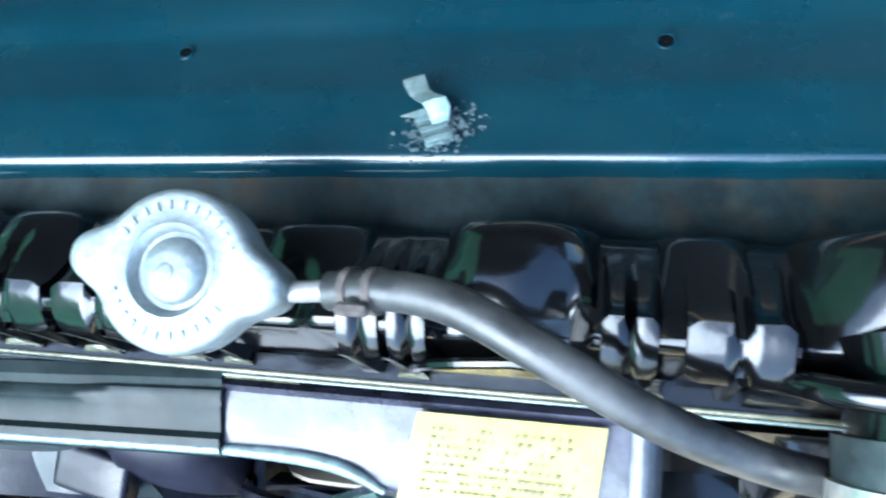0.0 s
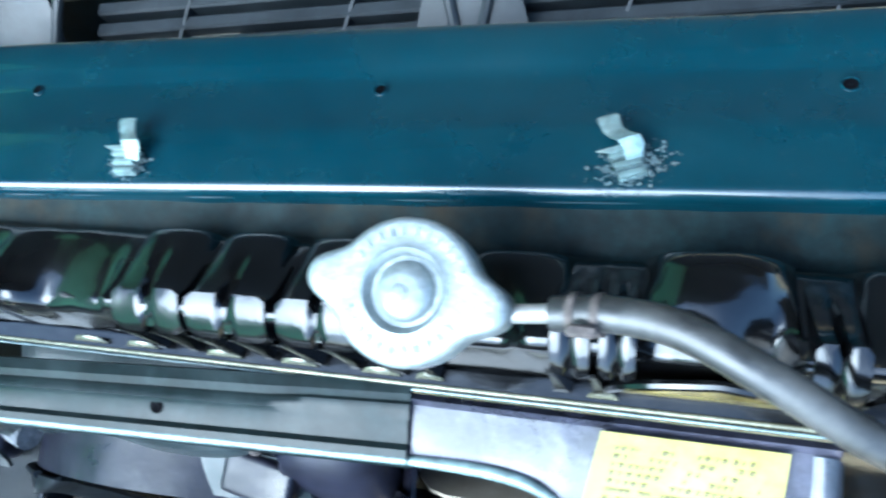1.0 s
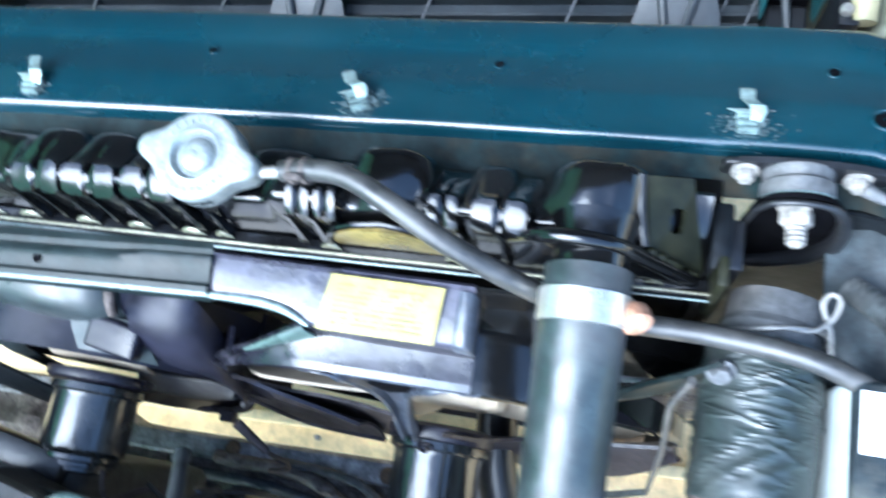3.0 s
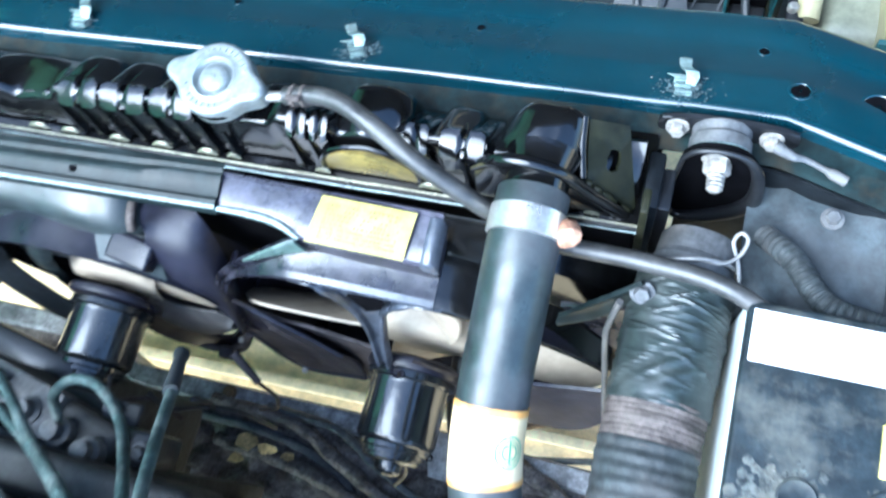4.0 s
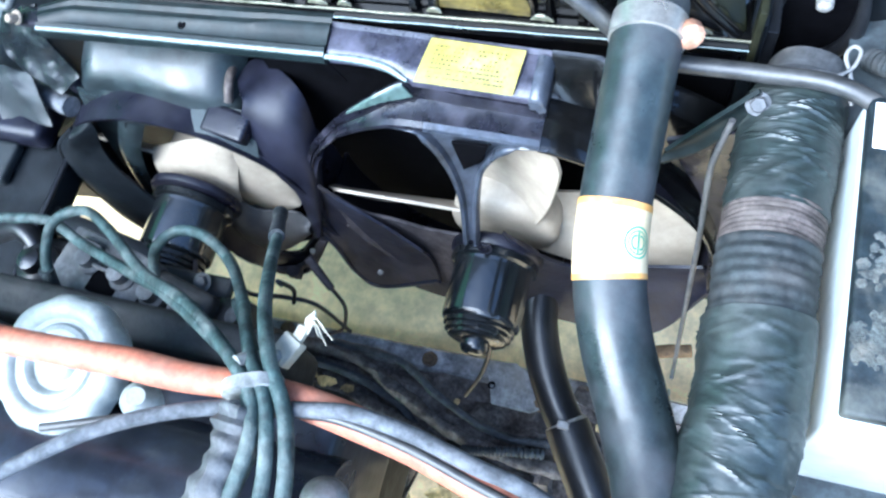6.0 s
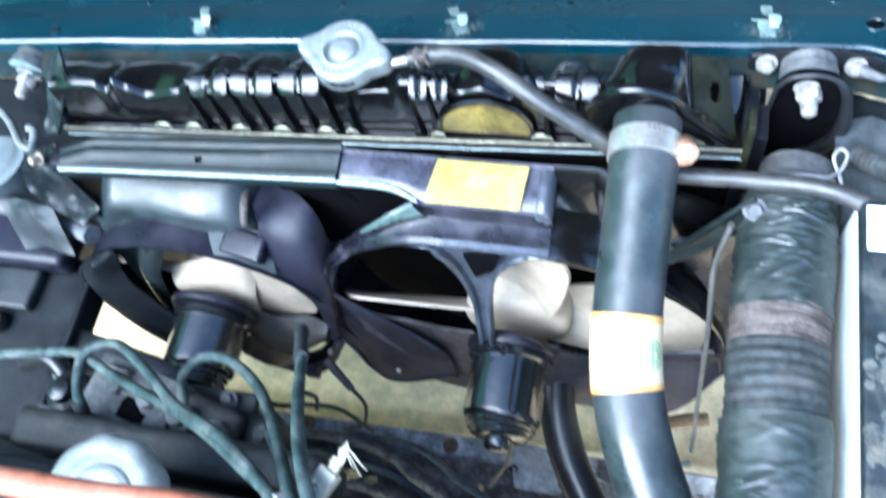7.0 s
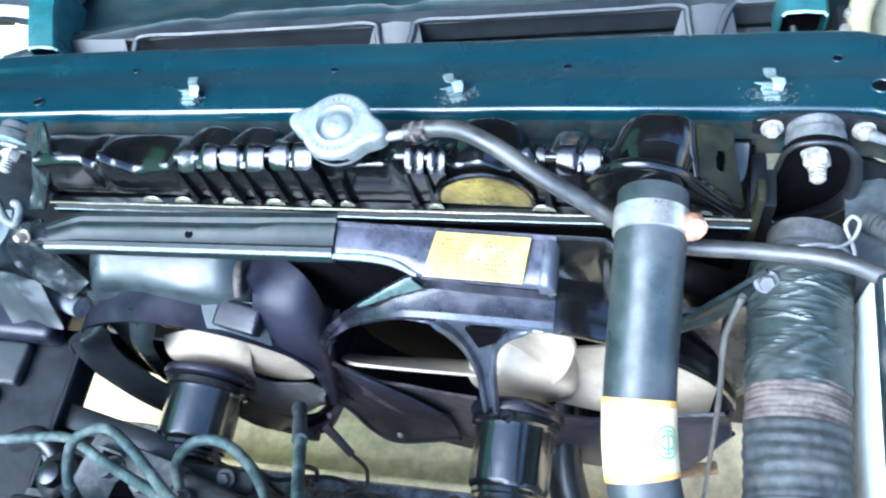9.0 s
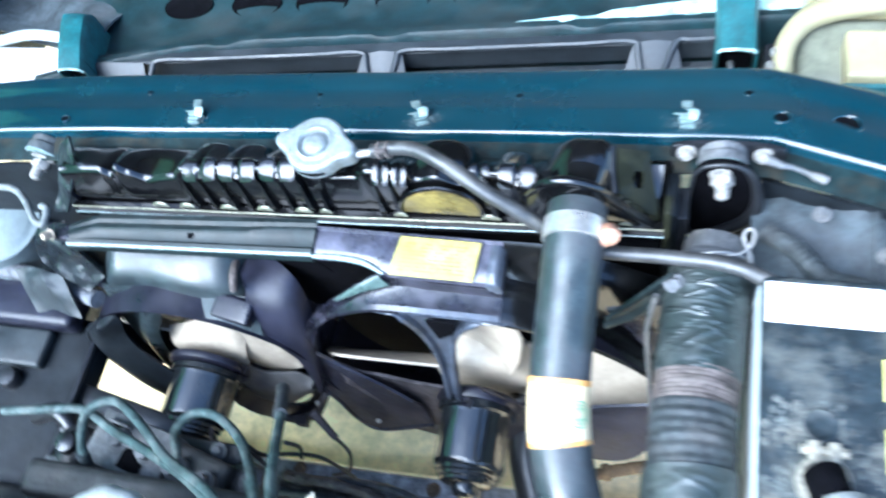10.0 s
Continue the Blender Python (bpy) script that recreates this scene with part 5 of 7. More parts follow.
def build_duct():
    line = [(0.228, 0.118, 0.792), (0.224, 0.09, 0.795), (0.218, 0.045, 0.798), (0.2165, 0.010, 0.799), (0.2135, -0.06, 0.799), (0.2145, -0.14, 0.799), (0.206, -0.21, 0.795), (0.192, -0.30, 0.788), (0.175, -0.42, 0.78)]
    duct = thing("intake_duct", "black corrugated air duct wrapped in wrinkled dusty tape", "air duct", (0.2165, 0.0, 0.765))
    fine = smooth_line(line, 84)

    def piece(name, y_hi, y_lo, r, mat, label, wob=0.0):
        sel = [p for p in fine if y_lo - 0.001 <= p.y <= y_hi + 0.001]
        part(name, tube(sel, r, 64, 1, True, wob), mat, duct, label)
    piece("front_cuff", 0.090, 0.056, lambda t, a: 0.0262 + 0.0022 * min(1, max(0, (t - 0.45) * 8)) + 0.0004 * math.sin(a * 5), M_DUSTY_RUBBER, "dusty rubber cuff")
    rng = random.Random(21)
    wrinkles = {}
    for seed, length, count in ((1.0, 0.086, 55), (4.0, 0.314, 130)):
        wrinkles[seed] = [(rng.uniform(0, 1), rng.uniform(0, 6.28), rng.choice((-1, 1)) * rng.uniform(0.008, 0.022) / length, rng.uniform(0.0005, 0.0011) / length, rng.uniform(0.35, 0.9)) for k in range(count)]

    def folds(t, a, f, seed):
        c, q = math.cos(a), math.sin(a)
        s = noise.noise(Vector((t * f * 0.05 + 0.9 * q, c * 1.3, seed)))
        s2 = noise.noise(Vector((t * f * 0.12 + 2.0 * c, q * 2.4, seed + 7)))
        for tc, ac, slope, wide, high in wrinkles[seed]:
            da = (a - ac + math.pi) % (2 * math.pi) - math.pi
            s += high * math.exp(-((t - tc - slope * da) / wide) ** 2 - (da / 0.75) ** 2)
        w = math.sin(t * f * 0.62 + 1.5 * a * (1 if s > 0 else 1) + 5.0 * s)
        v = math.sin(t * f * 0.9 - 2.0 * a + 4.0 * s2)
        return 0.0320 + 0.0005 * max(0, w) ** 5 + 0.0005 * max(0, v) ** 6 + 0.0016 * s + 0.0010 * s2

    piece("tape_wrap", 0.062, -0.024, lambda t, a: folds(t, a, 46, 1.0), M_TAPE, "wrinkled black tape")
    piece("bare_ribs", -0.022, -0.050, lambda t, a: 0.0314 + 0.00025 * math.sin(t * 9 * 2 * math.pi + 0.5 * math.sin(a * 3)) + 0.0012 * noise.noise(Vector((t * 6, math.cos(a) * 2, math.sin(a) * 2))), M_BARE, "faded brown ribbed rubber")
    piece("corrugation", -0.048, -0.098, lambda t, a: 0.0316 + 0.00042 * math.sin(t * 6 * 2 * math.pi + 0.3 * math.sin(a * 2)) + 0.0008 * noise.noise(Vector((t * 5, math.cos(a) * 2, math.sin(a) * 2))), M_RIBBED, "black ribbed rubber")
    piece("rear_tape_wrap", -0.096, -0.410, lambda t, a: folds(t, a, 90, 4.0) + 0.0015, M_TAPE, "wrinkled black tape")
    ring = []
    for i in range(22):
        a = radians(-30 + 300 * i / 21)
        ring.append((0.2215 + 0.0302 * math.cos(a), 0.070 + 0.002 * math.sin(a * 2), 0.7965 + 0.0302 * math.sin(a)))
    part("wire_clip", tube(ring, 0.0014, 8, 2), M_STEEL, duct, "bent steel wire clip")
    part("wire_clip_loop", tube([(0.2215, 0.071, 0.825), (0.236, 0.0705, 0.824), (0.246, 0.077, 0.825), (0.2495, 0.087, 0.829), (0.245, 0.091, 0.829), (0.2415, 0.085, 0.826), (0.247, 0.073, 0.820), (0.251, 0.059, 0.810)], 0.0013, 8, 6), M_STEEL, duct, "bent steel wire clip")
    # thin stay rod beside it
    rod = thing("stay_rod", "thin grey steel rod standing beside the duct", "rod", (0.172, 0.02, 0.45))
    part("rod_shaft", tube([(0.180, 0.038, 0.808), (0.1755, 0.031, 0.775), (0.1745, 0.026, 0.748), (0.1790, 0.010, 0.676), (0.1830, -0.001, 0.585), (0.1948, -0.020, 0.33)], 0.0024, 10, 8), M_DUSTY_RUBBER, rod)


build_duct()


def build_mount(x, y, z, axis, label, cup=True, rubber=None):
    """A stud mount whose bush lies along the axis, with its oval plate behind and a pressed cup below."""
    mt = thing("radiator_mount", label, "mount", (x, y, z - 0.05), group="radiator mounts")
    m = axis_pose((x, y, z), axis)
    part("bush", lathe([(0.0150, 0.001), (0.0186, 0.0025), (0.0190, 0.0055), (0.0178, 0.0075), (0.0178, 0.0090), (0.0194, 0.0105), (0.0196, 0.0170), (0.0188, 0.0190)], m, 36), rubber or M_DUSTY_RUBBER, mt, "dusty rubber bush")
    # Pale lip colour paints the crescent highlight on the bush.
    part("bush_lip", lathe([(0.0190, 0.0185), (0.0202, 0.0190), (0.0203, 0.0200), (0.0192, 0.0206)], m, 36), M_RIM, mt, "rubber lip with a highlight in its pale colour")
    part("bush_face", lathe([(0.0193, 0.0204), (0.0180, 0.0196), (0.0060, 0.0196)], m, 32), M_CORE, mt, "black inner face")
    part("washer", lathe([(0.0060, 0.0205), (0.0122, 0.0215), (0.0128, 0.0228), (0.0116, 0.0240), (0.0080, 0.0246)], m, 28), M_BOLT, mt)
    part("nut", lathe([(0.0086, 0.0244), (0.0088, 0.0262), (0.0088, 0.0318), (0.0074, 0.0334)], m, 6), M_BOLT, mt)
    part("stud", lathe([(0.0050, 0.0330), (0.0058, 0.0345), (0.0050, 0.0358), (0.0057, 0.0372), (0.0049, 0.0386), (0.0056, 0.0400), (0.0048, 0.0414), (0.0054, 0.0428), (0.0030, 0.0450)], m, 18), M_BOLT, mt)
    if not cup:
        return mt
    # pear-shaped pressed cup round the nut
    out = smooth_line([(-0.021, 0, 0.004), (-0.014, 0, 0.016), (0.0, 0, 0.0205), (0.015, 0, 0.016), (0.025, 0, 0.0), (0.030, 0, -0.026), (0.030, 0, -0.048), (0.023, 0, -0.066), (0.009, 0, -0.081), (-0.004, 0, -0.090), (-0.019, 0, -0.0915), (-0.025, 0, -0.064), (-0.0235, 0, -0.030), (-0.021, 0, 0.004)], 3)[:-1]
    out = [(x + p.x, z + p.z) for p in out]
    yf = y - 0.0235
    part("bracket", prism(out, yf - 0.001, yf + 0.002, 0.0), M_CORE, mt, "black pressed cup")
    part("bracket_rim", tube([(a, yf - 0.004, b) for a, b in out + out[:1]], lambda t, a: 0.0018 + 0.0042 * math.sin(min(1, max(0, (t - 0.22) / 0.6)) * math.pi), 10, 1), M_BLACK, mt)
    return mt


build_mount(0.2225, 0.158, 0.836, (0.03, -1, -0.04), "rubber radiator mount with steel stud and nut on a black bracket")
build_mount(-0.428, 0.147, 0.818, (-0.12, -1, -0.05), "greasy radiator mount with steel stud beside the tank end", False, M_RIBBED)


def build_oval_plate(x, z, y, bolts, lever):
    pl = thing("mount_plate", "black oval plate with pale bolts under the beam", "plate", (x, y, z), group="mount plates")
    out = []
    for i in range(32):
        a = 2 * math.pi * i / 32
        c = math.cos(a)
        out.append((x + 0.034 * math.copysign(1, c) * min(1, abs(c) * 1.2) + 0.010 * c, z + 0.0145 * math.sin(a)))
    part("plate", prism(out, y, y + 0.0035, 0.001), M_BLACK, pl)
    for bx in bolts:
        hex_bolt("bolt", (bx, y - 0.001, z + 0.002), (0.05, -1, 0.3), pl, 0.0052, 0.006, M_BOLT)
    if lever:
        part("lever", tube([(0.256, 0.147, 0.842), (0.266, 0.142, 0.842), (0.276, 0.142, 0.839), (0.300, 0.134, 0.835)], lambda t, a: 0.0042 - 0.0022 * min(1, t * 1.6) + (0.0016 if t > 0.85 else 0), 10, 6), M_DUSTY_RUBBER, pl, "dusty cast lever")


build_oval_plate(0.226, 0.836, 0.1545, (0.1945, 0.2530), True)
build_oval_plate(-0.428, 0.814, 0.1395, (-0.410, -0.458), False)

single("support_post", box((0.190, 0.100, 0.45), (0.200, 0.130, 0.822), 0.002, 2), M_BLACK, "dark upright post between radiator end and mount", "post")

# inner wing behind the duct and battery
def build_apron():
    rows = []
    for i in range(91):
        y = 0.165 - 0.75 * i / 90
        row = []
        for k in range(33):
            u = k / 32
            x = 0.250 + 0.26 * u
            z = 0.806 - 0.016 * (1 - u) ** 2 + 0.02 * u - 1.6 * max(0, 0.062 - y) * (1 - u)
            z += 0.004 * noise.noise(Vector((x * 20, y * 20, 0))) + (0.0055 * max(0.0, math.sin((x * 1.5 + y) * 70)) ** 2 if y > 0.03 else 0.0)
            row.append((x, y - 0.10 * u * (1 if y > 0 else 0.2), z))
        rows.append(row)
    wing = thing("inner_wing", "dusty grey-green inner wing panel beside the battery", "car body", (0.38, 0.05, 0.80))
    part("panel", sheet(rows, -0.0018), M_APRON, wing)
    part("seam_flange", tube([(p[11][0], p[11][1], p[11][2] + 0.002) for p in rows[:13:3]], 0.003, 8, 3), M_APRON, wing)
    for x, y in ((0.300, 0.118), (0.345, 0.085)):
        hex_bolt("panel_bolt", (x, y, 0.811), (0, 0, 1), wing, 0.005, 0.004, M_DUSTY_RUBBER)


build_apron()


def loom(pts, r, label, mat=None):
    bm = bmesh.new()
    add_tube(bm, pts, lambda t, a: r * (1 + 0.06 * math.sin(t * 420)), 14, 40)
    return single("wiring_loom", bm, mat or M_DUSTY_RUBBER, label, "wiring")


loom([(0.262, 0.104, 0.800), (0.280, 0.084, 0.816), (0.300, 0.056, 0.826), (0.335, 0.045, 0.83), (0.42, 0.02, 0.83)], 0.0078, "ribbed dusty black conduit running behind the battery", M_RIBBED)


# ---- battery ----
def build_battery():
    x0, x1, y0, y1, zt = 0.2535, 0.385, -0.152, 0.045, 0.846
    bat = thing("battery", "dusty black-lidded car battery in a pale translucent case", "battery", (0.32, -0.05, 0.65))
    part("case", box((x0 - 0.0005, y0 - 0.0025, 0.650), (x1 + 0.002, y1 + 0.001, 0.834), 0.004, 3), M_CASE, bat, "pale white-green plastic case")
    part("lid", box((x0, y0, 0.8345), (x1, y1, zt), 0.003, 3), M_BATT, bat, "dusty black lid")
    part("white_label", box((0.2565, 0.0085, zt + 0.0002), (0.3325, 0.0395, zt + 0.0012), 0.0003, 1), M_WHITE, bat, "blank white sticker")
    for ly in (-0.041, -0.089):
        part("yellow_label", box((0.331, ly, zt + 0.0002), (0.372, ly + 0.029, zt + 0.0016), 0.0006, 2), M_BATTYELLOW, bat, "bright yellow sticker")
    part("vent_plug", lathe([(0.0115, 0), (0.0112, 0.0012), (0.0100, 0.0016), (0.009, 0.0011), (0.004, 0.0011)], Matrix.Translation((0.292, -0.062, zt)), 24), M_BATT, bat)
    part("vent_plug", lathe([(0.0115, 0), (0.0112, 0.0012), (0.0100, 0.0016), (0.009, 0.0011), (0.004, 0.0011)], Matrix.Translation((0.338, -0.058, zt)), 24), M_BATT, bat)
    m = Matrix.Translation((0.291, -0.102, zt))
    part("terminal_post", lathe([(0.0125, 0), (0.0120, 0.004), (0.0090, 0.006), (0.0082, 0.018), (0.0070, 0.019)], m, 24), M_LEAD, bat)
    clamp = thing("terminal_clamp", "corroded lead battery clamp with a grey rubber boot and cable", "battery clamp", (0.291, -0.102, zt))
    part("clamp_ring", lathe([(0.0100, 0.006), (0.0165, 0.006), (0.0165, 0.014), (0.0100, 0.014)], m, 24), M_LEAD, clamp)
    part("clamp_jaw", box((0.282, -0.092, zt + 0.006), (0.289, -0.076, zt + 0.015), 0.002, 2), M_LEAD, clamp)
    part("clamp_jaw", box((0.294, -0.092, zt + 0.006), (0.301, -0.076, zt + 0.015), 0.002, 2), M_LEAD, clamp)
    part("clamp_bolt", tube([(0.278, -0.082, zt + 0.0105), (0.306, -0.082, zt + 0.0105)], 0.0034, 8, 2), M_LEAD, clamp)
    part("boot", tube([(0.291, -0.098, zt + 0.012), (0.294, -0.110, zt + 0.018), (0.299, -0.128, zt + 0.016)], lambda t, a: 0.0135 - 0.002 * t, 20, 6), M_CORE, clamp, "torn black rubber boot")
    part("boot_cuff", tube([(0.299, -0.113, zt + 0.022), (0.303, -0.130, zt + 0.024), (0.304, -0.156, zt + 0.017)], lambda t, a: 0.0130 - 0.004 * t * t, 20, 6), M_CABLE, clamp, "pale grey cuff")
    part("cable", tube([(0.301, -0.148, zt + 0.016), (0.300, -0.185, zt + 0.005), (0.292, -0.24, zt - 0.03), (0.285, -0.32, zt - 0.08)], 0.0075, 14, 8), M_CABLE, clamp)
    rng = random.Random(8)
    bm = bmesh.new()
    for cx, cy, spread, count in ((0.282, -0.062, 0.010, 170), (0.296, -0.085, 0.013, 220), (0.345, -0.075, 0.012, 150), (0.268, -0.110, 0.008, 90)):
        for k in range(count):
            px, py, r = rng.gauss(cx, spread), rng.gauss(cy, spread), rng.uniform(0.0012, 0.0052)
            px, py = min(max(px, x0 + 0.004), x1 - 0.004), min(max(py, y0 + 0.004), y1 - 0.004)
            top = bm.verts.new((px, py, zt + rng.uniform(0.0003, 0.0010)))
            rim = [bm.verts.new((px + r * rng.uniform(0.5, 1.2) * math.cos(u), py + r * rng.uniform(0.5, 1.2) * math.sin(u), zt - 0.0002)) for u in (0, 1.05, 2.1, 3.15, 4.2, 5.25)]
            for i in range(6):
                bm.faces.new((rim[i], rim[(i + 1) % 6], top))
    tagged(part("corrosion_crust", bm, M_CRUST, bat, "pale crumbly corrosion"), kind="stuff")
    single("battery_tray", box((0.24, -0.17, 0.628), (0.40, 0.06, 0.650), 0.004, 2), M_APRON, "dusty dark battery tray under the case", "tray")
    return bat


build_battery()


# ---- engine side: wires, oil cap, orange hose ----
def build_engine():
    eng = thing("engine_block", "grimy dark engine with a ribbed cover", "engine", (-0.15, -0.35, 0.30))
    part("cover", box((-0.48, -0.50, 0.62), (-0.03, -0.195, 0.775), 0.018, 3), M_COVER, eng, "blue-grey metal cover")
    rows = []
    for i in range(17):
        x = -0.46 + 0.44 * i / 16
        row = []
        for k in range(13):
            a = math.pi * k / 12
            row.append((x, -0.300 - 0.070 * math.cos(a), 0.768 + 0.046 * math.sin(a) + 0.002 * noise.noise(Vector((x * 30, k, 0)))))
        rows.append(row)
    part("cover_ridge", sheet(rows, 0.003), M_COVER, eng, "rounded shiny ridge")
    part("block_side", box((-0.50, -0.50, 0.38), (-0.065, -0.170, 0.66), 0.02, 3), M_ENGINE, eng)
    part("block_end", box((-0.060, -0.50, 0.40), (0.08, -0.250, 0.70), 0.02, 3), M_ENGINE, eng)
    for x in (-0.40, -0.30, -0.20):
        part("block_rib", box((x - 0.008, -0.170, 0.34), (x + 0.008, -0.150, 0.66), 0.004, 2), M_ENGINE, eng)
    part("timing_cover", box((-0.56, -0.34, 0.36), (-0.285, -0.075, 0.615), 0.02, 3), M_ENGINE, eng)
    part("cover_bracket", box((-0.47, -0.085, 0.600), (-0.30, -0.060, 0.628), 0.006, 2, Matrix.Translation((-0.38, -0.07, 0.61)) @ Matrix.Rotation(radians(-10), 4, "Z") @ Matrix.Translation((0.38, 0.07, -0.61))), M_BLACK, eng)
    part("front_plate", box((-0.38, -0.185, 0.66), (-0.10, -0.150, 0.735), 0.010, 3), M_ENGINE, eng)
    return eng


build_engine()


def build_oil_cap():
    at = (-0.221, -0.217, 0.796)
    cap = thing("oil_filler_cap", "pale worn oil filler cap with a scalloped rim", "oil cap", at)
    m = Matrix.Translation(at) @ Matrix.Rotation(radians(8), 4, "X")
    bm = bmesh.new()
    rings = []
    for r, h, lobe in ((0.0390, 0.000, 1), (0.0455, 0.004, 1), (0.0470, 0.010, 1), (0.0465, 0.017, 1), (0.0440, 0.0220, 0.8), (0.0405, 0.0245, 0.4), (0.0360, 0.0252, 0.1), (0.0325, 0.0240, 0), (0.0305, 0.0205, 0), (0.0270, 0.0200, 0), (0.0255, 0.0225, 0), (0.0220, 0.0232, 0), (0.0195, 0.0215, 0), (0.0180, 0.0180, 0), (0.0130, 0.0175, 0), (0.0115, 0.0205, 0), (0.0090, 0.0222, 0), (0.0010, 0.0225, 0)):
        ring = []
        for k in range(80):
            a = 2 * math.pi * k / 80
            q = r * (1 + 0.042 * lobe * (abs(math.cos(a * 5 + 0.4)) - 0.6))
            ring.append(bm.verts.new(m @ Vector((q * math.cos(a), q * math.sin(a), h))))
        rings.append(ring)
    for r0, r1 in zip(rings, rings[1:]):
        for k in range(80):
            bm.faces.new((r0[k], r0[(k + 1) % 80], r1[(k + 1) % 80], r1[k]))
    bm.faces.new(rings[-1])
    part("cap_body", bm, M_OILCAP, cap)
    part("cap_seal", lathe([(0.030, -0.020), (0.034, -0.018), (0.034, 0.002), (0.03, 0.004)], m, 32), M_BLACK, cap)


build_oil_cap()


def plug_wire(pts, label, r=0.0043):
    return single("ignition_wire", tube(pts, r, 14, 10), M_WIRE, label, "ignition wire", group="ignition wires in the bundle")


TIE = Vector((-0.058, -0.212, 0.868))
plug_wire([(-0.420, -0.115, 0.742), (-0.370, -0.108, 0.746), (-0.330, -0.104, 0.748), (-0.285, -0.120, 0.756), (-0.230, -0.137, 0.775), (-0.165, -0.158, 0.815), (-0.110, -0.182, 0.850), (-0.068, -0.206, 0.866), (-0.055, -0.240, 0.868), (-0.075, -0.285, 0.862), (-0.12, -0.36, 0.85)], "dusty grey-green ignition wire leading into the bundle")
plug_wire([(-0.328, -0.150, 0.715), (-0.328, -0.130, 0.738), (-0.318, -0.106, 0.757), (-0.290, -0.095, 0.764), (-0.255, -0.110, 0.772), (-0.200, -0.142, 0.795), (-0.135, -0.166, 0.835), (-0.075, -0.200, 0.870), (-0.050, -0.228, 0.875), (-0.052, -0.280, 0.868), (-0.075, -0.36, 0.85)], "dusty grey-green ignition wire arching over to the bundle")
plug_wire([(-0.243, -0.125, 0.710), (-0.235, -0.108, 0.738), (-0.215, -0.094, 0.752), (-0.188, -0.094, 0.757), (-0.150, -0.115, 0.775), (-0.110, -0.150, 0.815), (-0.066, -0.195, 0.868), (-0.043, -0.225, 0.874), (-0.034, -0.280, 0.866), (-0.05, -0.36, 0.85)], "dusty grey-green ignition wire looping over the motor")
plug_wire([(-0.140, -0.068, 0.738), (-0.128, -0.085, 0.758), (-0.108, -0.118, 0.795), (-0.078, -0.160, 0.845), (-0.052, -0.196, 0.872), (-0.031, -0.228, 0.872), (-0.022, -0.280, 0.862), (-0.03, -0.36, 0.85)], "dusty grey-green ignition wire with a straight rubber end", 0.0046)
plug_wire([(-0.12, -0.150, 0.80), (-0.080, -0.180, 0.850), (-0.058, -0.208, 0.862), (-0.048, -0.240, 0.864), (-0.062, -0.30, 0.858), (-0.09, -0.37, 0.85)], "thin grey ignition wire inside the bundle", 0.0040)


def boot(a, b, label):
    t = thing("plug_boot", label, "plug boot", b)
    part("boot_body", tube([a, [(p + q) / 2 for p, q in zip(a, b)], b], lambda u, an: 0.0062 - 0.0012 * u + (0.0014 if u > 0.85 else 0), 16, 6), M_RUBBER, t)


boot((-0.128, -0.085, 0.760), (-0.150, -0.052, 0.722), "long dark rubber plug boot at a wire end")
boot((-0.328, -0.140, 0.730), (-0.330, -0.160, 0.690), "grey rubber plug boot standing on the engine")


def build_tie():
    t = thing("cable_tie", "grey plastic tie with a white connector and frayed end", "cable tie", TIE)
    m = axis_pose(TIE, (0.35, -0.9, 0.1))
    part("tie_band", lathe([(0.0150, -0.004), (0.0162, -0.0035), (0.0162, 0.0035), (0.0150, 0.004)], m, 24, lambda a: 1 + 0.10 * math.cos(2 * a)), M_TIE, t, "pale wrapped tie")
    part("tie_tail", tube([(-0.070, -0.202, 0.874), (-0.066, -0.197, 0.868), (-0.061, -0.193, 0.858), (-0.057, -0.189, 0.851)], 0.0046, 10, 6), M_TIE, t)
    mm = Matrix.Translation((-0.053, -0.183, 0.849)) @ Matrix.Rotation(radians(62), 4, "Z") @ Matrix.Rotation(radians(-8), 4, "Y")
    part("connector", box((-0.010, -0.0068, -0.005), (0.008, 0.0068, 0.005), 0.0012, 2, mm), M_CONN, t, "broken white nylon connector")
    part("connector_lip", box((0.0070, -0.0050, -0.0035), (0.0165, 0.0020, 0.0020), 0.0012, 2, mm @ Matrix.Rotation(radians(9), 4, "Z")), M_CONN, t)
    part("connector_shard", flat_plate([(0.014, -0.004), (0.025, -0.001), (0.028, 0.003), (0.020, 0.0025), (0.013, 0.001)], -0.001, 0.0006, 0.0003, mm), M_CONN, t)
    part("tape_wrap", tube([(-0.058, -0.224, 0.868), (-0.060, -0.250, 0.866), (-0.068, -0.290, 0.862), (-0.085, -0.335, 0.855), (-0.10, -0.375, 0.85)], lambda t, a: 0.0125 + 0.0012 * math.sin(t * 70) + 0.001 * math.sin(3 * a + t * 20), 18, 14, True, 0.3), M_DUSTY_RUBBER, t, "frayed pale grey tape")
    for k in range(4):
        dx, dy = 0.0015 * k - 0.002, 0.0022 * math.sin(k * 2.1)
        part("frayed_strand", tube([(-0.046 + dx * 0.3, -0.168, 0.851), (-0.0435 + dx, -0.163 + dy, 0.855), (-0.040 + dx, -0.164 + dy, 0.853), (-0.036 + 1.5 * dx, -0.169 + 1.5 * dy, 0.850), (-0.033 + 2 * dx, -0.172 + 2 * dy, 0.848)], 0.0004, 6, 4), M_CONN, t)


build_tie()

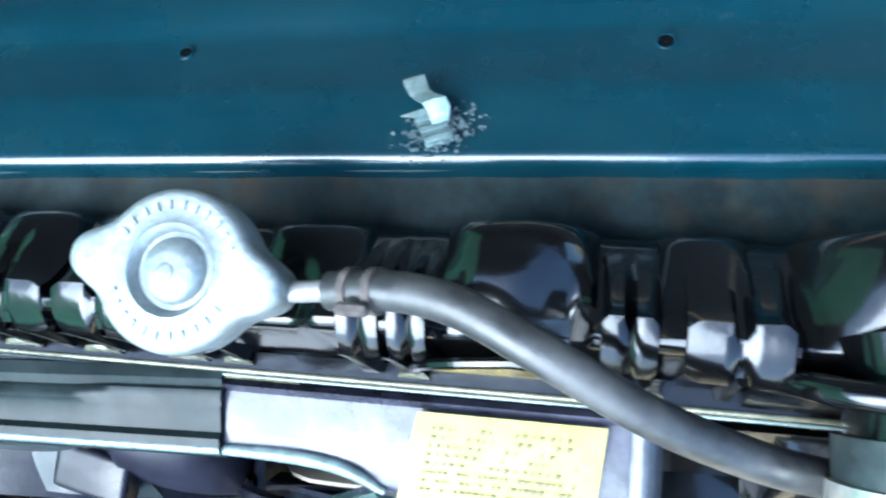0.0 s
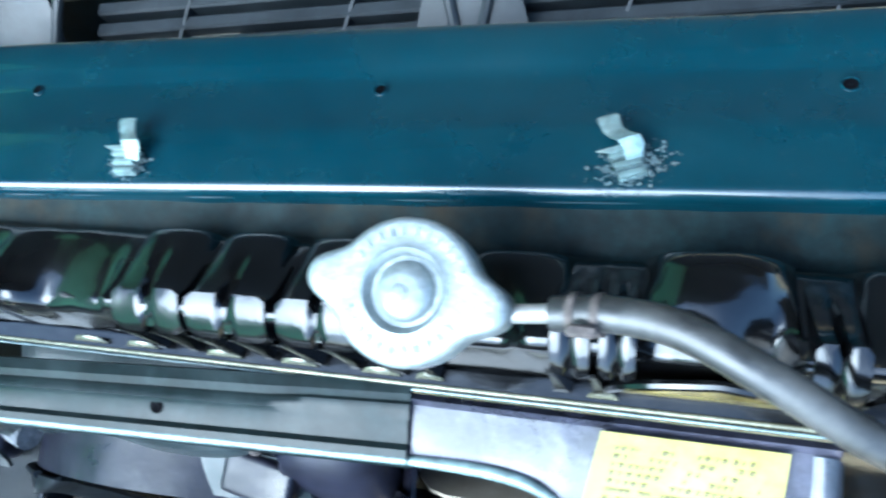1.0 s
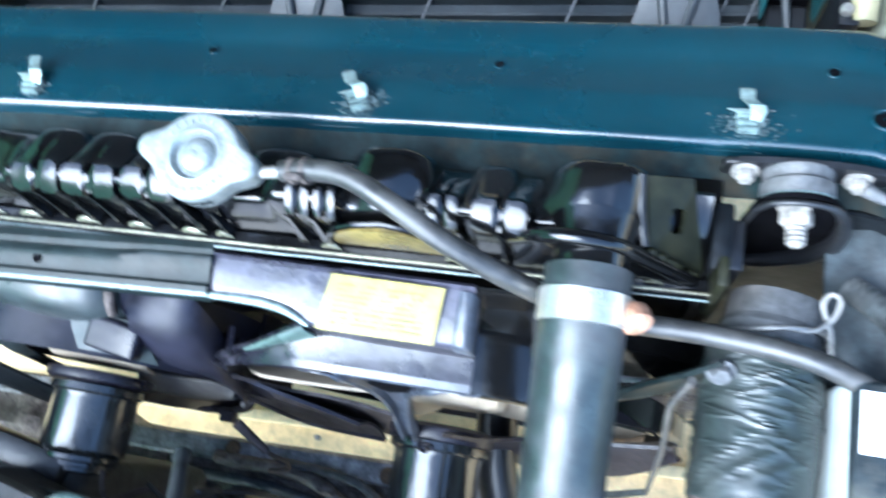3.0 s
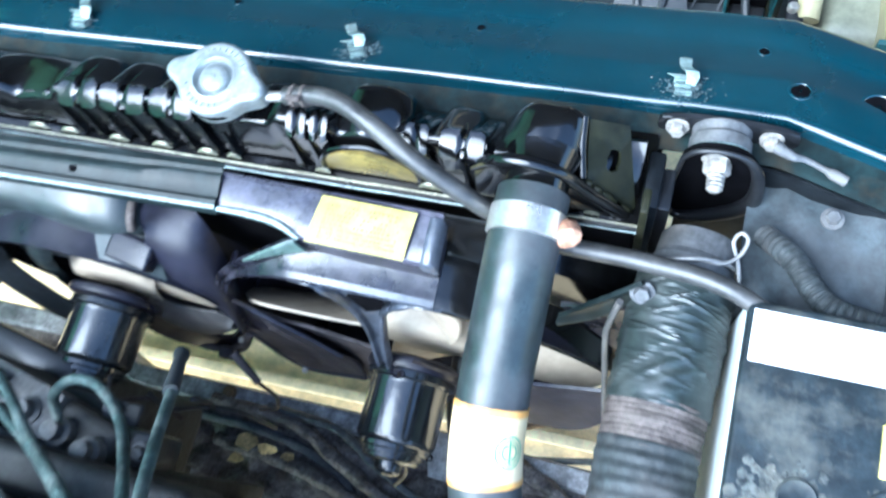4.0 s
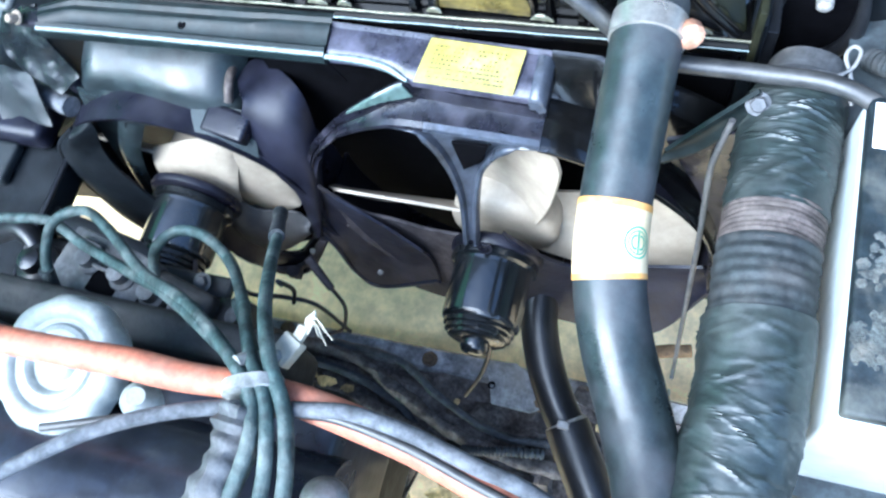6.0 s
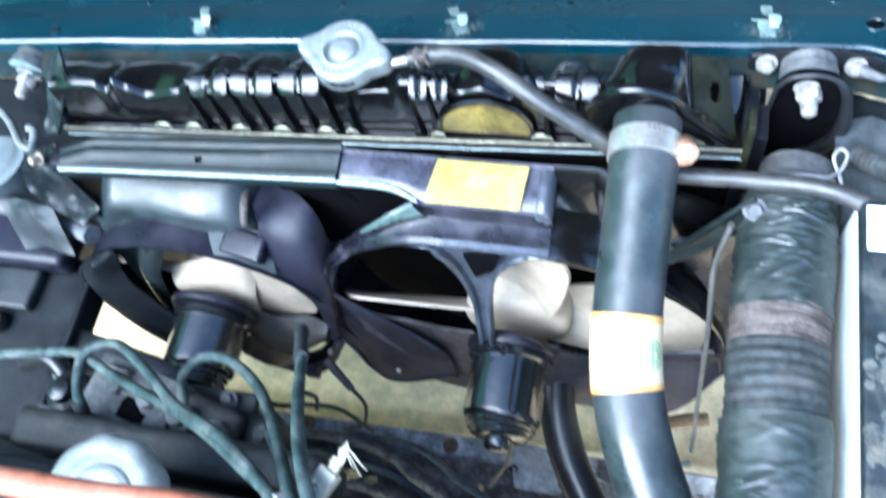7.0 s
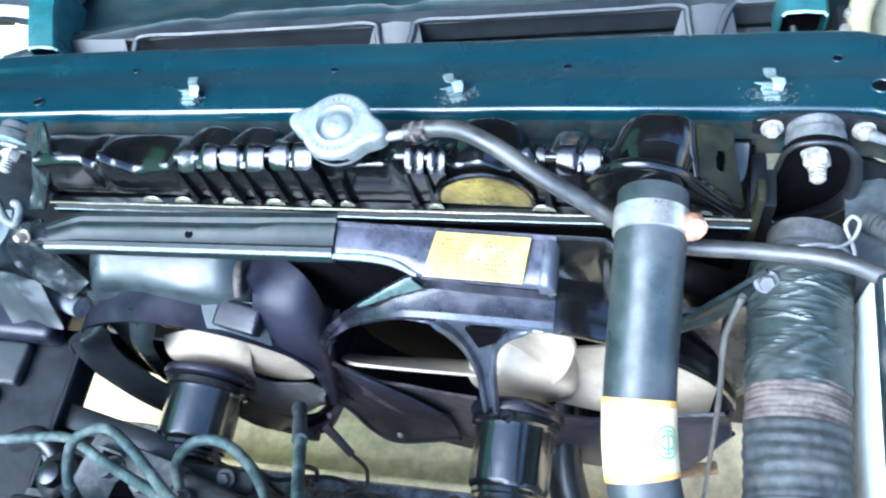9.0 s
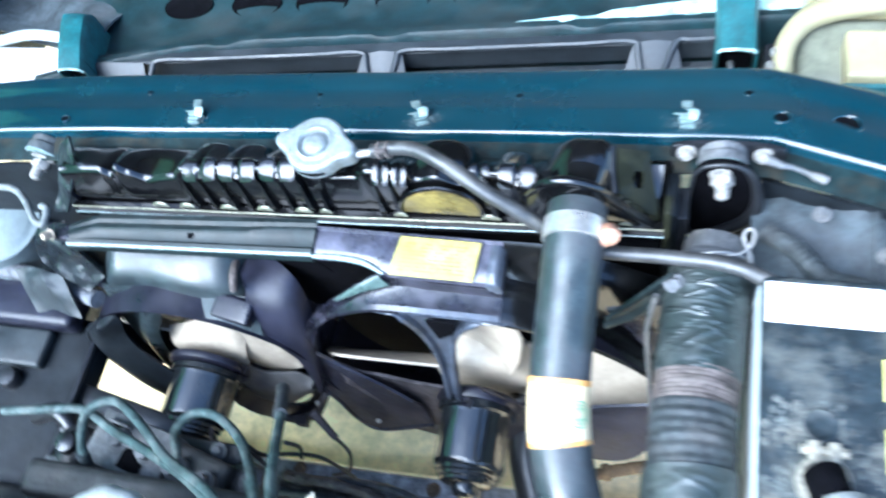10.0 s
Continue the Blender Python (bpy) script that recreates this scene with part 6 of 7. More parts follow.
single("orange_hose", tube([(-0.42, -0.222, 0.848), (-0.300, -0.219, 0.854), (-0.198, -0.2165, 0.858), (-0.148, -0.2142, 0.8595), (-0.107, -0.2141, 0.8595), (-0.070, -0.2115, 0.858), (-0.030, -0.2122, 0.8565), (0.022, -0.2199, 0.857), (0.056, -0.2277, 0.857), (0.0895, -0.2378, 0.855), (0.15, -0.264, 0.842), (0.23, -0.305, 0.80)], lambda t, a: 0.0094 + 0.0004 * math.sin(t * 23 + 1), 18, 10), M_ORANGE, "faded orange rubber hose crossing over the engine", "hose")


def build_grey_hose():
    g = thing("grey_hose", "grey hose and thin cable lying over the orange hose", "hose", (-0.05, -0.22, 0.86))
    part("tube", tube([(-0.33, -0.375, 0.835), (-0.24, -0.322, 0.850), (-0.1675, -0.2696, 0.860), (-0.137, -0.250, 0.860), (-0.1046, -0.2353, 0.860), (-0.0706, -0.2252, 0.862), (-0.021, -0.2169, 0.868), (0.002, -0.2139, 0.8705), (0.038, -0.2174, 0.8715), (0.0740, -0.2254, 0.8705), (0.105, -0.2314, 0.868), (0.16, -0.250, 0.852), (0.24, -0.290, 0.81)], 0.0046, 14, 10), M_GREYHOSE, g)
    part("cable", tube([(-0.19, -0.262, 0.848), (-0.10, -0.232, 0.851), (-0.060, -0.2245, 0.856), (-0.022, -0.2190, 0.8640), (0.002, -0.2190, 0.8665), (0.038, -0.2245, 0.8675), (0.0740, -0.2335, 0.8660), (0.105, -0.2420, 0.862), (0.16, -0.264, 0.846), (0.24, -0.306, 0.805)], 0.0028, 10, 10), M_OVERFLOW, g, "thin dark cable")


build_grey_hose()
single("teal_wire", tube([(0.050, -0.250, 0.760), (0.058, -0.262, 0.790), (0.062, -0.274, 0.808), (0.064, -0.290, 0.812), (0.060, -0.320, 0.80)], 0.0026, 8, 8), M_STAMP, "thin teal green wire on the engine", "wire")
single("vacuum_fitting", lathe([(0.012, 0), (0.013, 0.006), (0.010, 0.010), (0.012, 0.016), (0.006, 0.024)], axis_pose((-0.150, -0.232, 0.812), (0.2, 0.1, 1)), 24), M_OILCAP, "small round pale fitting beside the oil cap", "fitting")
single("round_sensor", lathe([(0.014, 0), (0.015, 0.012), (0.012, 0.018), (0.006, 0.022)], axis_pose((-0.020, -0.262, 0.800), (0.3, 0.2, 1)), 24), M_STEEL, "domed steel sensor cap on the engine", "sensor")


def build_distributor():
    d = thing("coil_pack", "dusty grey-black ignition coil with terminals", "ignition coil", (-0.27, -0.13, 0.60))
    part("coil_body", box((-0.345, -0.160, 0.620), (-0.200, -0.105, 0.690), 0.008, 3, Matrix.Translation((-0.27, -0.13, 0.66)) @ Matrix.Rotation(radians(-14), 4, "Z") @ Matrix.Translation((0.27, 0.13, -0.66))), M_ENGINE, d)
    for x, y in ((-0.315, -0.118), (-0.280, -0.126), (-0.247, -0.136), (-0.215, -0.145)):
        part("terminal", lathe([(0.012, 0.685), (0.012, 0.700), (0.008, 0.702), (0.008, 0.712), (0.005, 0.713)], Matrix.Translation((x, y, 0)), 18), M_DUSTY_RUBBER, d)
    part("coil_bracket", box((-0.36, -0.118, 0.655), (-0.20, -0.098, 0.664), 0.002, 1), M_ENGINE, d)

    blk = Matrix.Translation((-0.302, -0.118, 0.688)) @ Matrix.Rotation(radians(-12), 4, "Z")
    part("coil_top", box((-0.046, -0.032, -0.012), (0.046, 0.022, 0.010), 0.004, 2, blk), M_DUSTY_RUBBER, d, "dusty grey block")
    for x0, x1, y0, y1 in ((-0.030, -0.010, -0.004, 0.010), (-0.004, 0.024, -0.026, -0.006)):
        part("block_recess", box((x0, y0, 0.0102), (x1, y1, 0.0112), 0.0004, 1, blk), M_CORE, d)
        part("recess_wall", box((x0 - 0.003, y1, 0.010), (x1 + 0.003, y1 + 0.003, 0.018), 0.001, 1, blk), M_DUSTY_RUBBER, d)
    part("coil_cap", lathe([(0.020, 0.66), (0.022, 0.675), (0.020, 0.690), (0.012, 0.694), (0.010, 0.704), (0.004, 0.706)], Matrix.Translation((-0.372, -0.128, 0)), 24), M_BLACK, d)
    part("plug_socket", box((-0.405, -0.165, 0.640), (-0.365, -0.140, 0.682), 0.004, 2), M_DUSTY_RUBBER, d)
    part("plug_socket", box((-0.200, -0.150, 0.632), (-0.168, -0.118, 0.676), 0.004, 2), M_BLACK, d)
    part("lug", box((-0.300, -0.172, 0.690), (-0.262, -0.150, 0.700), 0.002, 2), M_DUSTY_RUBBER, d)
    for x in (-0.292, -0.270):
        part("lug_hole", lathe([(0.0045, 0.700), (0.0045, 0.7006), (0.001, 0.7005)], Matrix.Translation((x, -0.161, 0)), 12), M_CORE, d)
    for x, y, z in ((-0.40, -0.11, 0.668), (-0.345, -0.098, 0.672), (-0.225, -0.108, 0.668), (-0.18, -0.135, 0.678)):
        hex_bolt("coil_bolt", (x, y, z), (0, -0.3, 1), d, 0.006, 0.006, M_DUSTY_RUBBER)
    part("elbow", tube([(-0.45, -0.10, 0.660), (-0.42, -0.095, 0.672), (-0.400, -0.105, 0.668), (-0.390, -0.130, 0.650)], 0.010, 14, 6), M_BLACK, d)


build_distributor()

# fine wires below the fans
for pts, mat, lab in (
    ([(-0.202, -0.022, 0.522), (-0.188, -0.033, 0.510), (-0.174, -0.044, 0.500), (-0.168, -0.049, 0.470), (-0.173, -0.0525, 0.437), (-0.188, -0.060, 0.392), (-0.218, -0.065, 0.366)], M_BROWN, "thin brown wire hanging from the fan shroud"),
    ([(-0.235, -0.085, 0.60), (-0.205, -0.095, 0.61), (-0.185, -0.085, 0.585), (-0.160, -0.080, 0.56), (-0.140, -0.085, 0.50)], M_BLACK, "thin black wire hanging by the motor"),
    ([(-0.262, -0.080, 0.630), (-0.245, -0.100, 0.640), (-0.232, -0.090, 0.600), (-0.220, -0.100, 0.55)], M_BROWN, "thin brown wire hanging by the motor"),
    ([(-0.185, -0.078, 0.60), (-0.178, -0.082, 0.625), (-0.172, -0.080, 0.600), (-0.180, -0.085, 0.57)], M_BLACK, "short bent black wire end"),
    ([(0.020, -0.088, 0.58), (0.014, -0.095, 0.54), (0.000, -0.10, 0.48), (-0.02, -0.11, 0.42)], M_BLACK, "thin black wire under the fan motor"),
):
    wire = single("thin_wire", tube(pts, 0.0022, 8, 8), mat, lab, "wire", group="loose wires below the fans")
    if "shroud" in lab:
        part("sleeve", tube(pts[:3], lambda t, a: 0.0052 - 0.0012 * t, 10, 8), M_BROWN, wire, "brown wire sleeve")

# ---- low down: subframe, lower hose ----
def build_subframe():
    sf = thing("subframe", "dusty dark steel subframe under the radiator", "subframe", (-0.1, -0.08, 0.20))
    rows = []
    for i in range(41):
        x = -0.85 + 1.25 * i / 40
        y = -0.034 + 0.02 * (x + 0.1) * (1 if x < 0 else -0.4) + 0.045 * min(1.0, max(0.0, (-0.44 - x) / 0.10))
        z = 0.285 + 0.002 * noise.noise(Vector((x * 14, 1, 0)))
        rows.append([(x, y + 0.002, z - 0.045), (x, y, z - 0.003), (x, y - 0.003, z), (x, y - 0.014, z - 0.001), (x, y - 0.025, z - 0.002 + 0.002 * noise.noise(Vector((x * 30, 2, 0)))), (x, y - 0.029, z - 0.008), (x, y - 0.030, z - 0.04)])
    part("front_rail", sheet(rows, 0.002), M_BEAMDARK, sf, "dusty blue-grey rail")
    rows = []
    for i in range(111):
        x = -0.85 + 1.23 * i / 110
        deep = -0.172 if -0.085 < x < 0.085 else -0.23
        row = []
        for k in range(20):
            front = -0.062 + 0.040 * min(1.0, max(0.0, (-0.44 - x) / 0.10))
            y = front + (deep - front) * k / 19
            row.append((x, y, 0.268 + 0.018 * noise.noise(Vector((x * 26, y * 40, 3))) + 0.010 * noise.noise(Vector((x * 80, y * 90, 5)))))
        rows.append(row)
    part("floor_plate", sheet(rows, -0.004), M_GRIME, sf, "grimy lumpy plate")
    for pts, r, mat in (
        ([(-0.32, -0.062, 0.285), (-0.194, -0.070, 0.290), (-0.131, -0.100, 0.292), (-0.052, -0.132, 0.290), (0.029, -0.148, 0.288), (0.12, -0.150, 0.28)], 0.009, M_GRIME),
        ([(-0.24, -0.055, 0.288), (-0.138, -0.063, 0.300), (-0.072, -0.097, 0.300), (0.003, -0.124, 0.296), (0.057, -0.123, 0.294), (0.13, -0.11, 0.28)], 0.005, M_DUSTY_RUBBER),
        ([(-0.30, -0.110, 0.280), (-0.20, -0.118, 0.286), (-0.10, -0.140, 0.284), (-0.02, -0.165, 0.278), (0.06, -0.17, 0.276)], 0.009, M_GRIME),
        ([(-0.36, -0.085, 0.280), (-0.25, -0.086, 0.292), (-0.17, -0.098, 0.288), (-0.11, -0.125, 0.284), (-0.09, -0.16, 0.27)], 0.006, M_DUSTY_RUBBER),
        ([(0.09, -0.05, 0.285), (0.15, -0.075, 0.290), (0.20, -0.11, 0.285), (0.26, -0.15, 0.27)], 0.010, M_GRIME),
    ):
        part("pipe", tube(pts, r, 12, 12, True, 0.38), mat, sf)
    part("corrugated_pipe", tube([(-0.030, -0.153, 0.302), (-0.010, -0.1505, 0.302), (0.024, -0.1428, 0.301), (0.0676, -0.136, 0.298)], lambda t, a: 0.0058 + 0.0011 * math.sin(t * 150), 12, 30), M_DUSTY_RUBBER, sf)
    m = Matrix.Rotation(radians(-4), 4, "X")
    part("cross_plate", flat_plate([(-0.028, -0.060), (0.012, -0.056), (0.038, -0.072), (0.056, -0.104), (0.040, -0.113), (-0.008, -0.112), (-0.016, -0.085)], 0.292, 0.299, 0.0015, m), M_BEAMDARK, sf, "pale dusty plate")
    part("plate_hole", lathe([(0.005, 0), (0.004, 0.001), (0.003, 0.0)], Matrix.Translation((-0.012, -0.069, 0.3045)), 12), M_CORE, sf)
    for x, y, z in ((-0.30, -0.050, 0.286), (-0.10, -0.050, 0.286), (0.10, -0.052, 0.285), (0.05, -0.078, 0.300)):
        hex_bolt("rail_bolt", (x, y, z), (0, 0, 1), sf, 0.007, 0.006, M_RUSTPIPE)
    pr = thing("brake_pipe", "pale bent metal rod beside the lower hose", "rod", (0.12, -0.04, 0.25))
    part("rod", tube([(0.086, -0.062, 0.246), (0.0905, -0.044, 0.251), (0.100, -0.040, 0.252), (0.1564, -0.0285, 0.250), (0.20, -0.018, 0.245)], 0.0042, 10, 6), M_OILCAP, pr)
    part("pipe", tube([(0.088, 0.008, 0.217), (0.100, 0.012, 0.220), (0.149, 0.030, 0.220), (0.22, 0.05, 0.215)], 0.009, 14, 6, True, 0.25), M_RUSTPIPE, sf, "rusty brown pipe")
    part("collar", lathe([(0.011, -0.006), (0.0125, -0.003), (0.0125, 0.004), (0.010, 0.006)], axis_pose((0.125, 0.022, 0.221), (0.94, 0.31, 0)), 18), M_RUSTPIPE, sf)
    rng = random.Random(12)
    for x, y, z, s in ((-0.252, -0.104, 0.296, 0.020), (-0.222, -0.108, 0.294, 0.017), (-0.195, -0.112, 0.292, 0.012), (-0.262, -0.128, 0.292, 0.012), (-0.072, -0.176, 0.286, 0.013), (-0.140, -0.088, 0.290, 0.007), (-0.05, -0.098, 0.300, 0.006), (0.13, -0.09, 0.296, 0.012)):
        out = [(s * rng.uniform(0.6, 1.1) * math.cos(a), s * rng.uniform(0.4, 0.8) * math.sin(a)) for a in (0, 0.9, 1.9, 2.8, 3.9, 5.1)]
        single("dry_leaf", flat_plate(out, 0, 0.0008, 0, Matrix.Translation((x, y, z)) @ Matrix.Rotation(rng.uniform(-0.3, 0.3), 4, "X")), M_LEAF, "curled tan dry leaf scrap on the subframe", "leaf", group="dry leaves in the bay")
    rng = random.Random(3)
    bm = bmesh.new()
    for k in range(110):
        x, y, s = rng.uniform(-0.16, 0.16), rng.uniform(-0.34, -0.16), rng.uniform(0.008, 0.022)
        a, curl = rng.uniform(0, 6.28), rng.uniform(0.0005, 0.003)
        mid = [bm.verts.new((x + s * u * math.cos(a), y + s * u * math.sin(a), 0.013 + 0.00006 * k + curl * u)) for u in (-1, -0.4, 0.3, 1)]
        for side in (-1, 1):
            rim = [bm.verts.new((x + s * u * math.cos(a) - s * w * side * math.sin(a), y + s * u * math.sin(a) + s * w * side * math.cos(a), 0.0135 + 0.00006 * k + curl)) for u, w in ((-0.5, rng.uniform(0.3, 0.5)), (0.35, rng.uniform(0.3, 0.55)))]
            for f in ((mid[0], mid[1], rim[0]), (mid[1], mid[2], rim[1], rim[0]), (mid[2], mid[3], rim[1])):
                bm.faces.new(f)
    for pts in (((-0.02, -0.20), (0.01, -0.215), (0.035, -0.25)), ((0.02, -0.19), (0.03, -0.22), (0.07, -0.235)), ((-0.06, -0.23), (-0.02, -0.24), (0.02, -0.27))):
        single("twig", tube([(px, py, 0.024 + 0.004 * i) for i, (px, py) in enumerate(pts)], lambda t, a: 0.0014 - 0.0006 * t, 6, 6), M_GRIME, "thin dark dry twig lying on leaf litter", "twig", group="twigs under the car")
    single("leaf_litter", bm, M_LEAF, "scattered dry leaf litter on the tan ground", "leaf litter", kind="stuff")
    single("ground_ledge", box((-2.2, 0.004, -0.02), (1.6, 0.022, 0.022), 0.004, 2, Matrix.Rotation(radians(1.5), 4, "Z")), M_GROUND, "worn straight earth ledge under the car", "ledge", kind="structure")


build_subframe()


def build_lower_hose():
    h = thing("lower_radiator_hose", "black lower radiator hose with a wire clamp", "hose", (0.06, -0.05, 0.40))
    part("hose_body", tube([(0.040, 0.06, 0.50), (0.044, -0.012, 0.480), (0.058, -0.060, 0.462), (0.078, -0.098, 0.450), (0.098, -0.126, 0.444)], 0.0195, 20, 8), M_BLACK, h)
    part("hose_end", tube([(0.094, -0.120, 0.446), (0.112, -0.150, 0.440), (0.15, -0.21, 0.425)], lambda t, a: 0.0235, 22, 8), M_BLACK, h)
    part("wire_clamp", lathe([(0.0200, 0), (0.0222, 0.001), (0.0222, 0.004), (0.0200, 0.005)], axis_pose((0.092, -0.118, 0.447), (0.55, -0.8, -0.15)), 24), M_STEEL, h)
    part("clamp_ear", box((0.086, -0.130, 0.463), (0.098, -0.122, 0.473), 0.001, 1), M_STEEL, h)


build_lower_hose()

# ---- in front of the beam ----
def lip_y(x):
    """Where the bumper's upper edge runs."""
    return 0.3755 + 0.068 * (x + 0.14) - 0.55 * max(0.0, -0.30 - x) ** 2


def rim_y(x):
    return 0.349 + 0.066 * (x + 0.14)


def build_front():
    g = thing("grille", "dark grey plastic grille frame seen from behind", "grille", (-0.1, 0.33, 0.60))

    def strip(name, x0, x1, d0, d1, z0, z1, bevel=0.002, mat=M_GRILLE):
        rows = []
        for i in range(13):
            x = x0 + (x1 - x0) * i / 12
            y = rim_y(x)
            rows.append([(x, y + d0, z0), (x, y + d0, z1 - bevel), (x, y + d0 + bevel, z1), (x, y + d1 - bevel, z1), (x, y + d1, z1 - bevel), (x, y + d1, z0), (x, y + d0, z0)])
        part(name, sheet(rows), mat, g)
    strip("front_strip", -0.53, 0.225, 0.002, 0.020, 0.690, 0.7165)
    strip("rear_strip", -0.53, 0.225, -0.075, -0.055, 0.672, 0.682)
    # Black panel added under the slots to block light from the ground.
    strip("back_panel", -0.53, 0.225, -0.090, 0.024, 0.602, 0.608, mat=M_BLACK)
    for x0, x1 in ((-0.56, -0.452), (-0.168, -0.122), (0.134, 0.178)):
        rows = []
        for k in range(6):
            u = k / 5
            lean = 0.018 * (1 - u)
            rows.append([(x0 - lean, rim_y(x0) - 0.062 * (1 - u), 0.684 + 0.036 * u), ((x0 + x1) / 2, rim_y((x0 + x1) / 2) - 0.062 * (1 - u), 0.688 + 0.036 * u), (x1 + lean, rim_y(x1) - 0.062 * (1 - u), 0.684 + 0.036 * u)])
        part("divider", sheet(rows, 0.004), M_GRILLE, g)
    for x0, x1 in ((-0.430, -0.170), (-0.120, 0.132), (0.180, 0.222)):
        n = 5
        mid = [(x0 + (x1 - x0) * k / n, rim_y(x0 + (x1 - x0) * k / n), 0.7225) for k in range(n + 1)]
        part("slot_rim", tube([(x0 - 0.020, rim_y(x0) - 0.055, 0.692), (x0 - 0.008, rim_y(x0) - 0.014, 0.716)] + mid + [(x1 + 0.008, rim_y(x1) - 0.014, 0.716), (x1 + 0.018, rim_y(x1) - 0.055, 0.692)], 0.0036, 8, 5), M_GRILLE, g)
        for k in range(4):
            strip("slat", x0 + 0.002, x1 - 0.002, -0.052 + 0.014 * k, -0.042 + 0.014 * k, 0.664 + 0.004 * k, 0.676 + 0.004 * k, 0.0015)
        for q in (0.28, 0.76):
            x = x0 + (x1 - x0) * q
            y = rim_y(x)
            part("slot_web", sheet([[(x - 0.012, y - 0.056, 0.62), (x - 0.012, y - 0.056, 0.672)], [(x + 0.006, y - 0.004, 0.64), (x + 0.006, y - 0.004, 0.690)]], 0.002), M_GRILLE, g)
    for x0, x1 in ((-0.405, -0.368), (-0.362, -0.318), (0.070, 0.104), (0.108, 0.128), (0.184, 0.218)):
        y = rim_y((x0 + x1) / 2)
        single("foam_pad", box((x0, y - 0.034, 0.640), (x1, y - 0.012, 0.672), 0.004, 2), M_PAD, "beige pad behind the grille slot", "pad", group="pads behind the grille")
    c = thing("condenser", "dark condenser in front of the radiator", "condenser", (-0.1, 0.22, 0.40))
    part("condenser_core", box((-0.40, 0.205, 0.34), (0.19, 0.225, 0.770), 0.003, 2), M_CORE, c)
    b = thing("bumper_top", "dark green bumper edge with pale worn lip and oval slots", "bumper", (-0.1, 0.42, 0.60))
    rows, lip = [], []
    for i in range(113):
        x = -0.60 + 0.92 * i / 112
        y0 = lip_y(x)
        bumpy = sum(0.005 * math.exp(-((x - bx) / 0.016) ** 4) for bx in (-0.353, -0.144, 0.085))
        rag = 0.0012 * noise.noise(Vector((x * 60, 0, 0)))
        rows.append([(x, y0 - 0.001, 0.50), (x, y0 - bumpy, 0.714 + rag), (x, y0 + 0.003 - bumpy, 0.7175 + rag), (x, y0 + 0.010, 0.7165), (x, y0 + 0.026, 0.702), (x, y0 + 0.052, 0.694), (x, y0 + 0.085, 0.690), (x, 0.56, 0.688), (x, 0.60, 0.66)])
        w = 0.0028 + 0.0016 * max(0, noise.noise(Vector((x * 22, 4, 0)))) + 0.012 * max(0, x + 0.02) / 0.25
        lip.append([(x, y0 - 0.0012 - bumpy, 0.7165 + rag), (x, y0 + 0.001 - bumpy, 0.7190 + rag), (x, y0 + 0.003 + w - bumpy, 0.7196 + rag), (x, y0 + 0.005 + 2 * w - bumpy, 0.7180 + rag)])
    part("bumper_skin", sheet(rows, -0.003), M_BUMPER, b)
    part("pale_lip", sheet(lip, 0.0008), M_LIP, b, "worn pale green lip")
    for x in (-0.4434, -0.3455, -0.2560, -0.1500, -0.050, 0.050):
        y = 0.453 + 0.030 * (x + 0.14)
        bm = lathe([(0.036, -0.001), (0.035, 0.0030), (0.030, 0.0016), (0.01, 0.0012)], Matrix.Translation((x, y, 0.692)) @ Matrix.Diagonal((1, 0.62, 1, 1)), 28)
        part("slot", bm, M_CORE, b, "dark oval slot")
    # painted stays that run forward from the beam, hollow underneath
    for x, w, y0, y1, skew in ((0.2370, 0.036, 0.338, 0.56, -0.006), (-0.5275, 0.035, 0.296, 0.392, -0.034)):
        p = thing("upright_stay", "teal painted folded steel stay in front of the beam", "stay", (x, 0.33, 0.60), group="front stays")
        rows = []
        for k in range(9):
            y = y0 + (y1 - y0) * k / 8
            cx = x + skew * k / 8
            z = 0.745 + (0.004 * math.sin(k * 0.4)) - (0.012 if k == 8 and skew < -0.01 else 0)
            rows.append([(cx - w / 2, y, z - 0.050), (cx - w / 2, y, z - 0.004), (cx - w / 2 + 0.003, y, z), (cx, y, z + 0.0015), (cx + w / 2 - 0.003, y, z), (cx + w / 2, y, z - 0.004), (cx + w / 2, y, z - 0.050)])
        part("stay_face", sheet(rows, -0.002), M_STAY, p)
        part("stay_edge", tube([rows[0][k] for k in range(1, 6)], 0.0016, 8, 1), M_LIP, p, "pale green edge strip")
        part("stay_end", box((x - w / 2 + 0.003, y0 + 0.012, 0.66), (x + w / 2 - 0.003, y0 + 0.016, 0.741), 0.001, 1), M_CORE, p)
        part("stay_foot", box((x - w / 2 + 0.003, y0 - 0.022, 0.66), (x + w / 2 - 0.003, y0 + 0.011, 0.700), 0.002, 1), M_BLACK, p)
    h = thing("headlamp", "cream-white plastic back of a headlamp with a collar", "headlamp", (0.345, 0.30, 0.65), group="headlamps")
    part("housing", box((0.288, 0.300, 0.62), (0.52, 0.392, 0.738), 0.020, 4), M_LAMPGREY, h, "grey moulded housing")
    part("housing_collar", tube([(0.279, 0.310, 0.742), (0.2795, 0.334, 0.748), (0.287, 0.355, 0.750), (0.302, 0.373, 0.752), (0.332, 0.386, 0.754), (0.38, 0.394, 0.755), (0.46, 0.396, 0.75)], lambda t, a: 0.009 + 0.006 * t, 14, 8), M_LAMP, h, "cream round collar")
    part("lamp_cover", box((0.332, 0.296, 0.700), (0.460, 0.352, 0.762), 0.006, 3), M_LAMP, h, "cream square cover")
    part("cover_band", box((0.330, 0.290, 0.700), (0.462, 0.2955, 0.752), 0.002, 2), M_STAY, h)
